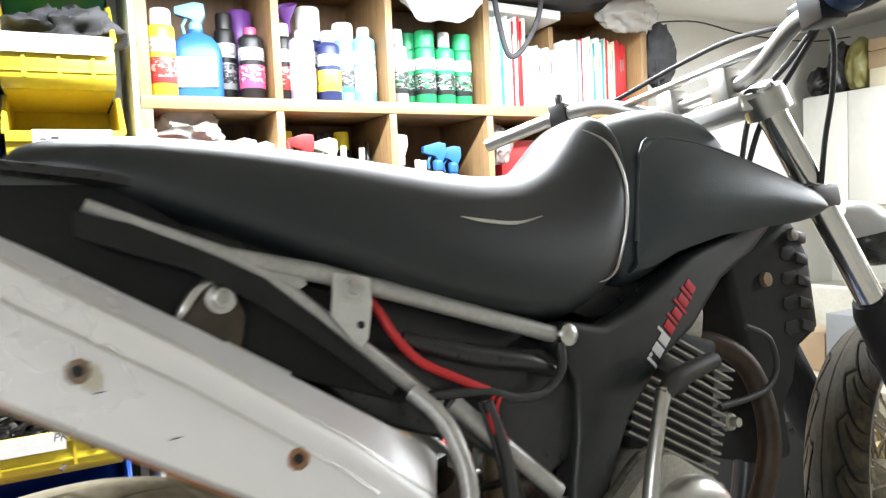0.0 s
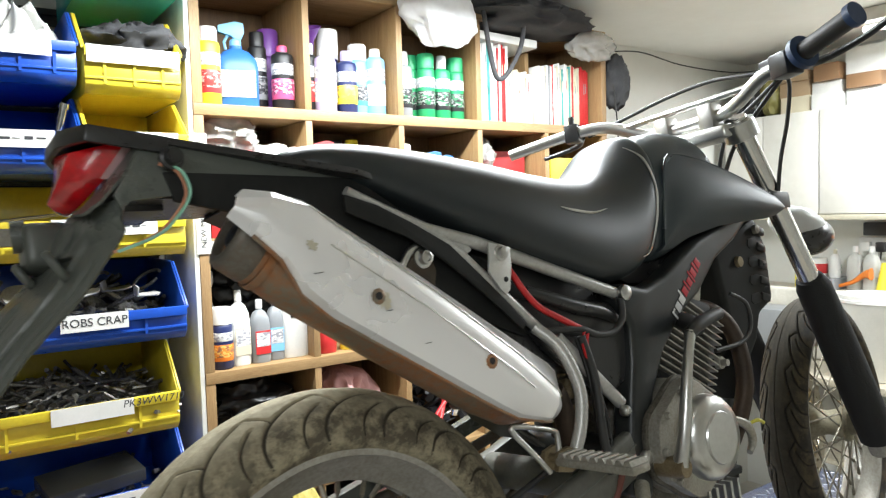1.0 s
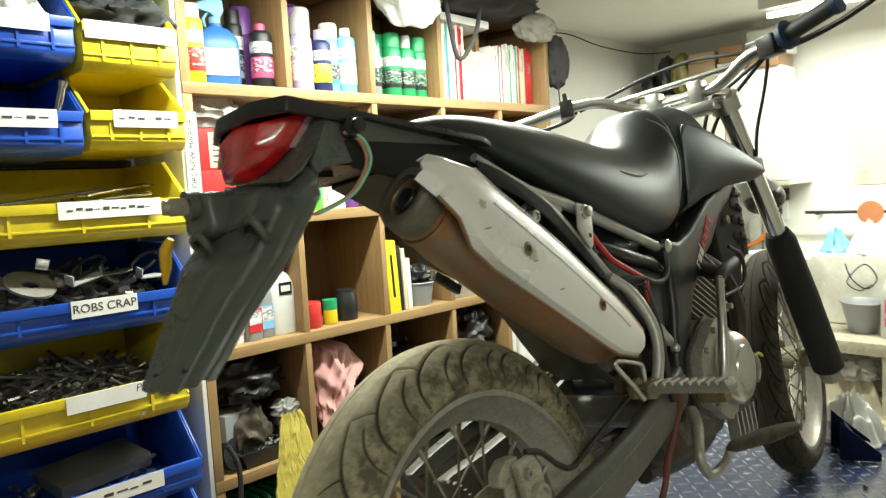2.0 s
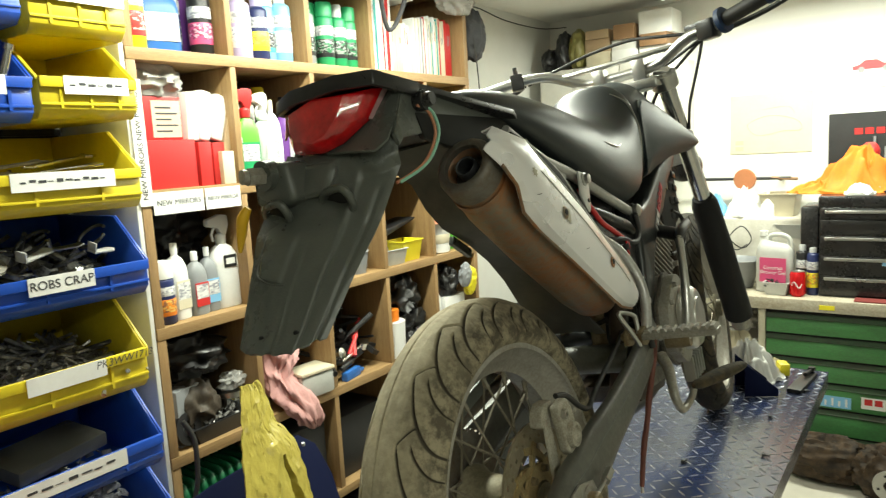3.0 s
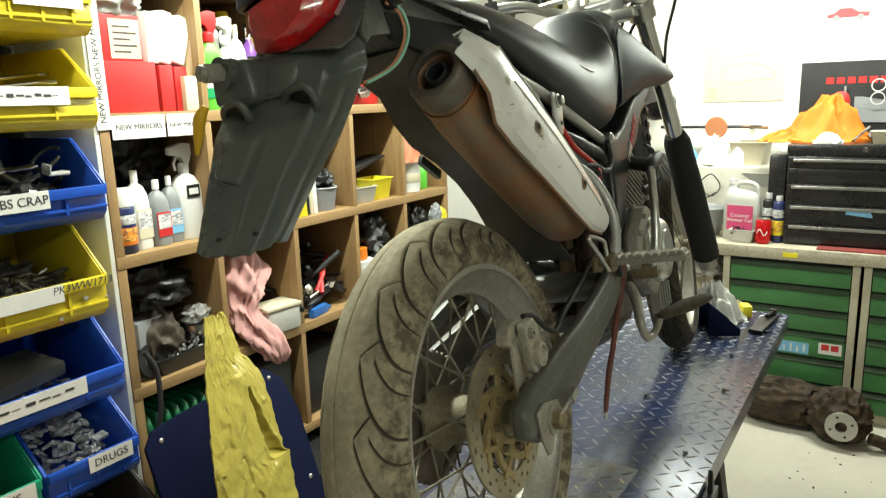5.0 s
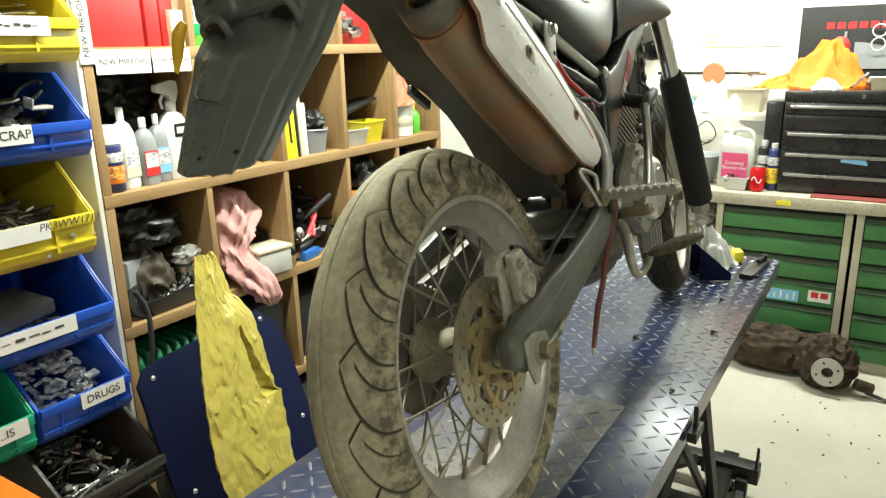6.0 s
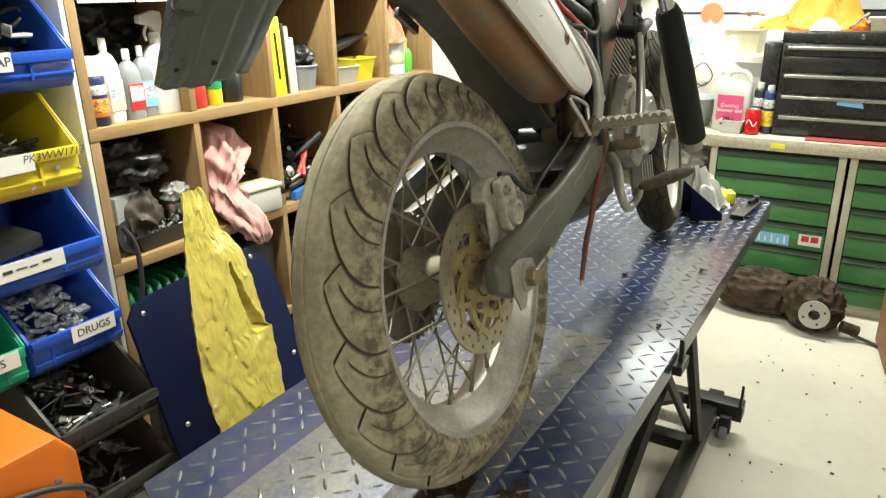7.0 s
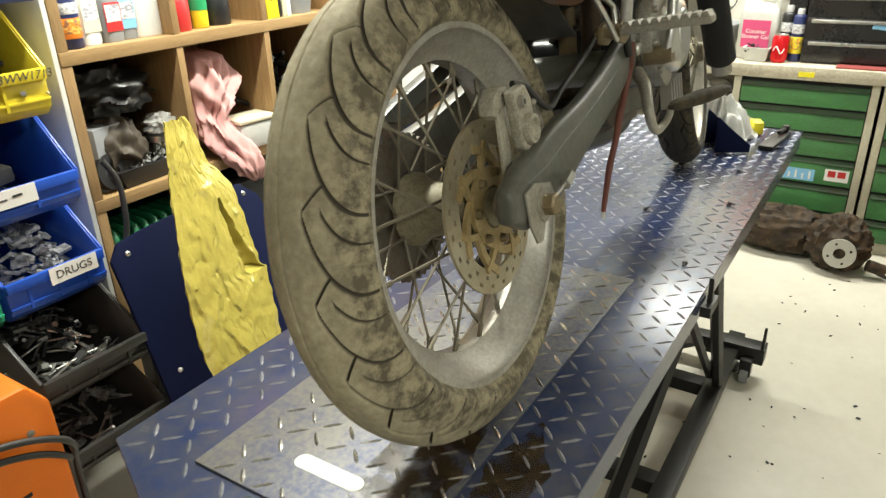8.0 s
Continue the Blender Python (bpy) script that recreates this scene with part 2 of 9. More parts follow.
def tyre_rubber(name, crown, crown_dark, shoulder, shoulder_dark, groove, scale=10):
    """Dusty tyre rubber: scrubbed darker towards the shoulders; grooves coloured as clean rubber with their depth shade
    painted in.
    """
    m = mat(name, crown, 0.9, second=crown_dark, scale=scale, amount=0.9, fine=0.4, bump=0.4, bump_scale=260)
    nt = m.node_tree
    n = lambda kind: nt.nodes.new(kind)
    color = nt.nodes["Principled BSDF"].inputs["Base Color"].links[0].from_socket
    co, spots, spread, worn = n("ShaderNodeTexCoord"), n("ShaderNodeTexNoise"), n("ShaderNodeMapRange"), n("ShaderNodeMix")
    spots.inputs["Scale"].default_value, spots.inputs["Detail"].default_value, spots.inputs["Roughness"].default_value = 42.0, 6.0, 0.7
    nt.links.new(co.outputs["Object"], spots.inputs["Vector"])
    spread.inputs["From Min"].default_value, spread.inputs["From Max"].default_value = 0.42, 0.60
    nt.links.new(spots.outputs["Fac"], spread.inputs["Value"])
    worn.data_type = "RGBA"
    worn.inputs["A"].default_value, worn.inputs["B"].default_value = (*shoulder_dark, 1), (*shoulder, 1)
    nt.links.new(spread.outputs[0], worn.inputs["Factor"])
    for key, lo, hi, other in (("wear", 0.48, 0.86, worn.outputs["Result"]), ("groove", 0.25, 0.75, None)):
        at, rng, mix = n("ShaderNodeAttribute"), n("ShaderNodeMapRange"), n("ShaderNodeMix")
        at.attribute_name = key
        rng.inputs["From Min"].default_value, rng.inputs["From Max"].default_value = lo, hi
        nt.links.new(at.outputs["Fac"], rng.inputs["Value"])
        mix.data_type = "RGBA"
        nt.links.new(rng.outputs[0], mix.inputs["Factor"])
        nt.links.new(color, mix.inputs["A"])
        if other:
            nt.links.new(other, mix.inputs["B"])
        else:
            mix.inputs["B"].default_value = (*groove, 1)
        color = mix.outputs["Result"]
    nt.links.new(color, nt.nodes["Principled BSDF"].inputs["Base Color"])
    return m


M_tyre = tyre_rubber("dusty_tyre_rubber", (0.42, 0.37, 0.25), (0.25, 0.215, 0.14), (0.34, 0.295, 0.195), (0.105, 0.088, 0.058), (0.050, 0.041, 0.027))
M_carrier = mat("yellowed_disc_carrier", (0.46, 0.36, 0.18), 0.5, 0.4, second=(0.26, 0.18, 0.08), scale=40, amount=0.8, fine=0.5)
M_tyre_dark = tyre_rubber("brown_black_tyre_rubber", (0.034, 0.027, 0.014), (0.016, 0.013, 0.008), (0.060, 0.044, 0.022), (0.018, 0.015, 0.010), (0.012, 0.010, 0.007), 9)
M_caliper = mat("chalky_alloy_casting", (0.50, 0.48, 0.40), 0.55, 0.25, second=(0.24, 0.21, 0.155), scale=34, amount=0.8, fine=0.5, bump=0.5, bump_scale=260)
M_case = mat("oily_alloy_case", (0.15, 0.14, 0.115), 0.5, 0.4, second=(0.045, 0.036, 0.026), scale=24, amount=0.9, fine=0.5, bump=0.4)
M_hub = mat("dusty_olive_hub", (0.30, 0.27, 0.18), 0.6, 0.2, second=(0.16, 0.135, 0.085), scale=18, amount=0.8, fine=0.5, bump=0.3)
M_dull_black = mat("dull_black_plastic", (0.012, 0.0125, 0.012), 0.62, second=(0.024, 0.024, 0.022), scale=9, amount=0.6, fine=0.4, spec=0.2)
M_guard = mat("dusty_black_mudguard", (0.032, 0.032, 0.027), 0.5, second=(0.085, 0.080, 0.062), scale=5, amount=0.8, fine=0.3, spec=0.3)
M_rim = mat("grey_alloy_rim", (0.45, 0.435, 0.39), 0.42, 0.35, second=(0.25, 0.225, 0.18), scale=16, amount=0.7, fine=0.5)
M_spoke = mat("dull_steel_spoke", (0.27, 0.25, 0.20), 0.5, 0.6, second=(0.15, 0.12, 0.075), scale=40, amount=0.6)
M_disc = mat("brown_brake_disc", (0.44, 0.40, 0.30), 0.42, 0.55, second=(0.30, 0.24, 0.14), scale=20, amount=0.7)
M_red_lens = mat("red_tail_lens", (0.86, 0.008, 0.012), 0.12, second=(0.30, 0.003, 0.006), scale=13, amount=0.85, fine=0.15, bump=0.35, bump_scale=190, coat=1.0, rough_var=0.05)
M_red_wire = mat("red_cable_sheath", (0.55, 0.02, 0.02), 0.4)
M_rubber = mat("black_rubber", (0.018, 0.018, 0.018), 0.55, second=(0.04, 0.038, 0.034), scale=16, amount=0.5)
M_foam = mat("black_fork_sleeve", (0.010, 0.010, 0.011), 0.85, second=(0.02, 0.02, 0.02), scale=30, bump=0.5, bump_scale=300)
M_tab = mat("bare_bright_plate", (0.66, 0.66, 0.64), 0.38, 0.5, second=(0.46, 0.45, 0.42), scale=40, amount=0.6)
M_hook = mat("brown_stained_black", (0.030, 0.022, 0.014), 0.5, second=(0.085, 0.058, 0.03), scale=30, amount=0.7)
C_rod = mat("white_rod_plastic", (0.72, 0.73, 0.72), 0.35)
M_brass = mat("yellowed_zinc", (0.26, 0.21, 0.125), 0.5, 0.5, second=(0.15, 0.10, 0.05), scale=40, amount=0.8, fine=0.5, bump=0.3)
M_table = mat("blue_lift_paint", (0.019, 0.033, 0.100), 0.24, 0.15, second=(0.066, 0.069, 0.076), scale=3.5, amount=0.8, fine=0.4, bump=0.1, rough_var=0.12)
M_table_worn = mat("worn_lift_plate", (0.145, 0.138, 0.122), 0.45, 0.25, second=(0.040, 0.050, 0.11), scale=10, amount=0.9, fine=0.45, bump=0.1)
M_tread = mat("worn_blue_tread_crown", (0.085, 0.092, 0.125), 0.22, 0.3, second=(0.26, 0.26, 0.27), scale=30, amount=0.7, random_value=0.3)
M_tread_worn = mat("worn_bright_tread_crown", (0.42, 0.41, 0.38), 0.25, 0.8, second=(0.20, 0.19, 0.18), scale=30, amount=0.6, random_value=0.3)
M_black_steel = mat("black_painted_steel", (0.012, 0.012, 0.013), 0.42, second=(0.03, 0.027, 0.022), scale=14, amount=0.5, spec=0.3)
M_green_steel = mat("green_drawer_paint", (0.055, 0.20, 0.060), 0.45, second=(0.045, 0.115, 0.045), scale=6, amount=0.75, fine=0.5, stretch=(1, 1, 3))
M_green_lip = mat("grimy_green_lip", (0.020, 0.050, 0.020), 0.85, second=(0.03, 0.03, 0.02), scale=9, amount=0.9, fine=0.5)
M_cream_steel = mat("cream_cabinet_paint", (0.46, 0.43, 0.33), 0.42, second=(0.30, 0.27, 0.19), scale=7, amount=0.6, fine=0.5)
M_worktop = mat("dirty_cream_worktop", (0.50, 0.46, 0.36), 0.5, second=(0.24, 0.20, 0.14), scale=9, amount=0.7, fine=0.5)
M_dark_gap = mat("dark_steel_inside", (0.012, 0.012, 0.012), 0.7)
M_toolbox = mat("black_toolbox_enamel", (0.012, 0.012, 0.013), 0.28, second=(0.03, 0.028, 0.025), scale=8, amount=0.5)
M_handle = mat("bright_alloy_handle", (0.62, 0.62, 0.60), 0.3, 1.0)


# ---- room ----
X0, X1, Y0, Y1, H = -2.4, 3.2, -1.6, 2.58, 2.23
part("floor", Geo().box(X0 - 0.1, X1 + 0.1, Y0 - 0.1, Y1 + 0.1, -0.08, 0.0), M_floor)
tagged(bpy.data.objects["floor"], "cream painted concrete garage floor, scuffed", "floor", kind="structure")
tagged(part("ceiling", Geo().box(X0 - 0.1, X1 + 0.1, Y0 - 0.1, Y1 + 0.1, H, H + 0.08), M_ceiling), "white painted low ceiling", "ceiling", kind="structure")
tagged(part("wall_north", Geo().box(X0 - 0.1, X1 + 0.1, Y1, Y1 + 0.1, 0, H), M_wall), "white painted plaster wall behind the shelving", "wall", kind="structure")
tagged(part("wall_east", Geo().box(X1, X1 + 0.1, Y0, Y1, 0, H), M_wall), "white painted plaster wall behind the workbench", "wall", kind="structure")
# South and west walls are out of view; their darker colour cuts bounce.
tagged(part("wall_south", Geo().box(X0 - 0.1, X1 + 0.1, Y0 - 0.1, Y0, 0, H), M_wall_pale), "unseen wall behind the camera, toned down to limit bounced light", "wall", kind="structure")
tagged(part("wall_west", Geo().box(X0 - 0.1, X0, Y0, Y1, 0, H), M_wall_dull), "unseen side wall, darkened to limit bounced light", "wall", kind="structure")


def tube_light(x, y, along, watts, length=1.2):
    """A fluorescent batten under the ceiling."""
    m = pose(x, y, H, 0, 0, 0 if along == "x" else 90)
    t = thing("ceiling_light", "white fluorescent batten with one bare tube, place assumed", "light", m, "fluorescent lights")
    part("housing", Geo().box(-length / 2, length / 2, -0.03, 0.03, -0.05, -0.002), M_white_board, t, bevel=0.004)
    part("tube", Geo().tube([(-length / 2 + 0.03, 0, -0.075), (length / 2 - 0.03, 0, -0.075)], 0.013, 12), M_tube, t)
    lamp = bpy.data.lights.new("tube_lamp", "AREA")
    lamp.shape, lamp.size, lamp.size_y, lamp.energy, lamp.color = "RECTANGLE", length, 0.06, watts, LIGHT_COLOR
    ob = new("tube_lamp", lamp)
    ob.matrix_world = pose(x, y, H - 0.1, 0, 0, 0 if along == "x" else 90)


LIGHT_COLOR = (0.96, 1.0, 0.90)
M_tube = mat("lit_fluorescent_tube", (0.97, 1.0, 0.90), 0.5, emit=6.0)
tube_light(0.75, 1.84, "x", 48, 1.5)
tube_light(2.60, 1.05, "y", 47, 1.4)
# Added batten behind the camera, unseen, to brighten the bike's near side.
tube_light(-1.25, -0.35, "x", 22, 1.5)

# ---- shelving ----
SY, SB = 2.262, 2.568
cols = [0.245, 0.551, 0.856, 1.160, 1.460, 1.757]
rows_z = [0.395, 0.745, 1.092, 1.443, 1.793, 2.150]


def shelving():
    t = thing("shelving_unit", "open pine pigeonhole shelving unit full of workshop bits", "shelving")
    for z in rows_z:
        part("shelf_board", Geo().box(cols[0] - 0.012, cols[-1] + 0.012, SY, SB, z - 0.015, z + 0.015), M_shelf, t, bevel=0.0015)
    for i, z in enumerate(rows_z):
        lo, hi = z + 0.0155, (rows_z[i + 1] - 0.0155 if i + 1 < len(rows_z) else None)
        if hi is None:
            continue
        for j, x in enumerate(cols):
            if i == 4 and j == 4:
                part("divider", Geo().box(x - 0.009, x + 0.009, SY + 0.10, SB, lo, hi - 0.06), M_shelf_up, t, bevel=0.0015)
            else:
                w = 0.013 if j in (0, 5) else 0.010
                part("divider", Geo().box(x - w, x + w, SY + 0.002, SB - 0.012, lo, hi), M_shelf_up, t, bevel=0.0015)
    for j in (0, 5):
        part("divider", Geo().box(cols[j] - 0.013, cols[j] + 0.013, SY + 0.002, SB - 0.012, 0.004, rows_z[0] - 0.0155), M_shelf_up, t, bevel=0.0015)
    part("side_panel", Geo().box(cols[0] - 0.026, cols[0] - 0.0135, SY + 0.004, SB, 0.004, 2.15), M_white_board, t, "white painted end panel", bevel=0.002)
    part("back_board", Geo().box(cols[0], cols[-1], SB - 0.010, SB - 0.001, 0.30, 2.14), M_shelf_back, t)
    return t


shelving()


# ---- louvred rack and plastic bins ----
def bin_parts(parent, w, d, h, material, front=0.5, slope=0.30, t=0.0035):
    """An open-fronted stacking bin: origin at the middle of the back's foot, front towards -y."""
    side = [(-t, 0), (-d + 0.02, 0), (-d + t, 0.02), (-d + t, h * front), (-d * (1 - slope), h), (-t, h)]
    for s in (-1, 1):
        a, b = sorted((s * w / 2, s * (w / 2 - t)))
        wall = part("side", Geo().plate(side, a, b, "x"), material, parent, bevel=0.001, segments=1)
        a, b = sorted((s * (w / 2 + 0.0002), s * (w / 2 + 0.006)))
        rim = [(-d, h * front - 0.007), (-d, h * front + 0.001), (-d * (1 - slope), h + 0.001), (0, h + 0.001), (0, h - 0.007), (-d * (1 - slope) + 0.003, h - 0.007)]
        part("rim", Geo().plate(rim, a, b, "x"), material, wall, bevel=0.001, segments=1)
    part("back", Geo().box(-w / 2, w / 2, -t + 0.0002, 0, 0, h), material, parent, bevel=0.001, segments=1)
    part("base", Geo().box(-w / 2 + t, w / 2 - t, -d + 0.022, -t, 0, t), material, parent)
    fp = part("front_panel", Geo().plate([(-d + 0.02, 0), (-d, 0.02), (-d, h * front), (-d + t, h * front), (-d + t, 0.022), (-d + 0.022, t)], -w / 2, w / 2, "x"), material, parent, bevel=0.001, segments=1)
    part("lip", Geo().box(-w / 2, w / 2, -d - 0.009, -d - 0.0002, h * front - 0.022, h * front), material, fp, bevel=0.002)
    part("rib", Geo().box(-w / 2, w / 2, -d - 0.004, -d - 0.0002, h * 0.16, h * 0.16 + 0.006), material, fp, bevel=0.001)
    for k in (-0.3, 0.0, 0.3):
        part("rib", Geo().box(w * k - 0.003, w * k + 0.003, -d - 0.0042, -d - 0.0002, 0.022, h * front - 0.0225), material, fp)


def label_on(t, x0, x1, y, z0, z1, text="", bars=0, size=0.02, material=None, ink=None, name="label_card"):
    """A paper label facing -y, with words or with bars for what cannot be read."""
    p = part(name, Geo().box(x0, x1, y - 0.0012, y, z0, z1), material or M_paper, t)
    if text:
        write(text, (x0 + x1) / 2, y - 0.0016, (z0 + z1) / 2, size, ink or M_ink, t)
    bars *= 2
    for k in range(bars):
        w = (x1 - x0) * 0.84 / max(bars, 1)
        a = x0 + (x1 - x0) * 0.08 + k * w
        part("writing", Geo().box(a, a + w * (0.62 + 0.2 * ((k * 7) % 3) / 2), y - 0.002, y - 0.0014, z0 + (z1 - z0) * (0.44 + 0.05 * (k % 2)), z0 + (z1 - z0) * (0.53 + 0.05 * ((k * 5) % 3))), ink or M_ink, t)
    return p


def write(text, x, y, z, size, material, parent, turn=(90, 0, 0), shear=0.0, bold=0.0):
    """Words in the built-in font, made into a mesh."""
    c = bpy.data.curves.new("writing", "FONT")
    c.body, c.size, c.align_x, c.align_y, c.extrude, c.offset, c.shear = text, size, "CENTER", "CENTER", 0.0003, bold, shear
    tmp = bpy.data.objects.new("writing", c)
    scene.collection.objects.link(tmp)
    data = bpy.data.meshes.new_from_object(tmp.evaluated_get(bpy.context.evaluated_depsgraph_get()))
    bpy.data.objects.remove(tmp)
    data.materials.clear()
    data.materials.append(material)
    ob = new("writing", data)
    ob.parent = parent
    ob.matrix_basis = pose(x, y, z, *turn)
    return ob


BACK = 2.56
rack = thing("bin_rack", "dark perforated steel louvre rack for plastic bins", "rack")
for z in (2.06, 1.80, 1.615, 1.41, 1.215, 0.99, 0.79, 0.6, 0.44):
    part("louvre_rail", Geo().box(-0.62, 0.2, BACK - 0.006, BACK, z - 0.03, z + 0.012).box(-0.62, 0.2, BACK - 0.018, BACK - 0.006, z - 0.004, z + 0.012), M_black_steel, rack)
for x in (-0.60, -0.19, 0.185):
    part("upright", Geo().box(x - 0.012, x + 0.012, BACK + 0.001, Y1 - 0.001, 0.2, 2.2), M_black_steel, rack)

bins = []


def bin_at(x0, x1, z0, z1, material, color, note, front_y=2.165, front=0.5, tilt=0.0, text="", bars=0, card=None, kind="yellow"):
    d = BACK - 0.02 - front_y
    t = thing("storage_bin", color + " plastic open-front storage bin " + note, "storage bin", pose((x0 + x1) / 2, BACK - 0.02, z0, tilt, 0, 0), "storage bins on the rack")
    bin_parts(t, x1 - x0, d, z1 - z0, material, front)
    if card:
        a, b = card
        h = z1 - z0
        label_on(t, a, b, -d - 0.0095, h * front - 0.036, h * front + 0.002, text, bars, 0.026)
    bins.append((t, x0, x1, z0, z1, d))
    return t


B = bin_at
b_teal = B(-0.03, 0.18, 2.035, 2.19, M_teal, "teal", "near the ceiling")
b_y1 = B(-0.03, 0.178, 1.800, 2.000, M_yellow, "yellow", "holding dark gloves", front=0.52, card=(-0.1, 0.1), bars=0)
b_y2 = B(-0.03, 0.185, 1.628, 1.800, M_yellow, "yellow", "with a scribbled paper label", front=0.5, card=(-0.06, 0.085), bars=3)
b_b1 = B(-0.262, -0.045, 1.815, 2.000, M_blue, "blue", "with white paper on top", front=0.5, card=(-0.1, 0.06))
b_b2 = B(-0.268, -0.045, 1.620, 1.800, M_blue, "blue", "with a torn paper label", front=0.5, card=(-0.1, 0.06), bars=3)
b_y3 = B(-0.30, 0.172, 1.428, 1.605, M_yellow, "wide yellow", "holding spanners", front=0.5, card=(-0.05, 0.17), bars=5)
b_b3 = B(-0.30, 0.165, 1.225, 1.405, M_blue, "wide blue", "full of small metal parts", front=0.44, card=(-0.04, 0.10), text="ROBS CRAP", )
b_y4 = B(-0.31, 0.138, 1.005, 1.205, M_yellow, "wide yellow", "full of bolts", front=0.48, card=(-0.05, 0.12))
b_b4 = B(-0.32, 0.152, 0.805, 0.990, M_blue, "wide blue", "holding a clear parts box", front=0.42, card=(-0.13, 0.14), bars=4)
b_b5 = B(-0.055, 0.165, 0.600, 0.782, M_blue, "blue", "holding clear tool packets", front=0.5, card=(-0.02, 0.09), text="DRUGS")
b_g1 = B(-0.28, -0.07, 0.600, 0.785, M_green_bin, "green", "with a paper label", front=0.5, card=(0.0, 0.09), text="..IS")
b_k1 = B(-0.08, 0.165, 0.425, 0.590, M_black_bin, "black", "full of sockets and bits", front_y=2.07, front=0.45)
b_k2 = B(-0.08, 0.165, 0.245, 0.405, M_black_bin, "black", "full of odd tools", front_y=2.05, front=0.45)
write("PK3WW1713", 0.165, -(BACK - 0.02 - 2.165) - 0.0105, 0.085, 0.024, M_ink, b_y4, shear=0.2)

# ---- lift table ----
TX0, TX1, TY0, TY1, TZ = -0.31, 1.785, 0.925, 1.498, 0.722
lift = thing("lift_table", "blue chequer-plate motorcycle lift table, worn and oily", "lift table")
g = Geo()
top = [(TX0 + 0.055, TY1), (TX0, TY1 - 0.125), (TX0, TY0 + 0.1), (TX0 + 0.05, TY0), (TX1, TY0), (TX1, TY1)]
part("tabletop", Geo().plate(top, TZ - 0.008, TZ, "z"), M_table, lift, bevel=0.0015)
part("skirt", Geo().box(TX0 + 0.08, TX1, TY0 + 0.001, TY0 + 0.006, TZ - 0.05, TZ - 0.0085).box(TX0 + 0.08, TX1, TY1 - 0.006, TY1 - 0.001, TZ - 0.05, TZ - 0.0085), M_table, lift)
part("drop_plate", Geo().box(-0.233, 0.531, 1.048, 1.365, TZ + 0.0005, TZ + 0.0045), M_table_worn, lift, "removable worn chequer plate", bevel=0.001)


def tread_spots(x0, x1, y0, y1, hole=None, pitch=0.033):
    """Places of the raised bars of chequer plate, in alternate directions."""
    spots = []
    for j in range(int((y1 - y0 - 0.022) / pitch) + 1):
        for i in range(int((x1 - x0 - 0.022) / pitch) + 1):
            x, y = x0 + 0.012 + i * pitch, y0 + 0.012 + j * pitch
            if not hole or not (hole[0] < x < hole[1] and hole[2] < y < hole[3]):
                spots.append((x, y, 45 if (i + j) % 2 else -45))
    return spots


def bar_geo(x, y, z, turn, g=None, length=0.031, w=0.0029, high=0.0017):
    L = length / 2
    pts = [(-L, 0, 0), (-L * 0.5, w, 0), (L * 0.5, w, 0), (L, 0, 0), (L * 0.5, -w, 0), (-L * 0.5, -w, 0), (-L * 0.5, 0, high), (L * 0.5, 0, high)]
    return (g or Geo()).add(pts, [(0, 6, 1), (1, 6, 7, 2), (2, 7, 3), (3, 7, 4), (4, 7, 6, 5), (5, 6, 0)], pose(x, y, z, 0, 0, turn))


bars_top = tread_spots(TX0 + 0.05, TX1, TY0, TY1, (-0.235, 0.533, 1.046, 1.367))
bars_plate = tread_spots(-0.233, 0.531, 1.048, 1.365)
near_bars = [(p, TZ + 0.0045, "plate") for p in bars_plate if not (-0.195 < p[0] < -0.13 and 1.135 < p[1] < 1.27)] + [(p, TZ, "top") for p in bars_top if p[0] < -0.02]
rest = Geo()
for p in bars_top:
    if p[0] >= -0.02:
        bar_geo(p[0], p[1], TZ, p[2], rest)
tagged(part("tread_bar", rest, M_tread, lift), kind="stuff")
bar_mesh = {"plate": bar_geo(0, 0, 0, 0).mesh("tread_bar", M_tread_worn), "top": bar_geo(0, 0, 0, 0).mesh("tread_bar", M_tread)}
part("slot", Geo().plate([(-0.1625 + 0.0125 * math.cos(a), (1.2425 if math.sin(a) >= 0 else 1.1625) + 0.0125 * math.sin(a)) for a in [2 * math.pi * (k + 0.5) / 24 for k in range(24)]], TZ + 0.0046, TZ + 0.0052, "z"), M_paper, lift, "pale oblong slot", bevel=0.0002)
for y in (0.985, 1.44):
    part("base_rail", Geo().box(0.05, 1.55, y - 0.025, y + 0.025, 0.05, 0.10), M_black_steel, lift, bevel=0.003)
    for x in (0.12, 1.48):
        part("foot", Geo().lathe([(0.02, 0.0), (0.03, 0.001), (0.03, 0.02), (0.012, 0.028), (0.012, 0.0505)], 16, pose(x, y, 0.0)), M_black_steel, lift)
for x in (0.08, 0.75, 1.22, 1.50):
    part("cross_bar", Geo().box(x - 0.025, x + 0.025, 1.011, 1.414, 0.055, 0.095), M_black_steel, lift, bevel=0.003)
for y in (1.035, 1.385):
    part("scissor_arm", Geo().tube([(0.25, y, 0.10), (1.45, y, TZ - 0.05)], 0.022, 6), M_black_steel, lift)
    part("scissor_arm", Geo().tube([(1.42, y + 0.05, 0.11), (0.30, y + 0.05, TZ - 0.05)], 0.022, 6), M_black_steel, lift)

# ---- workbench wall ----
BX = 2.68


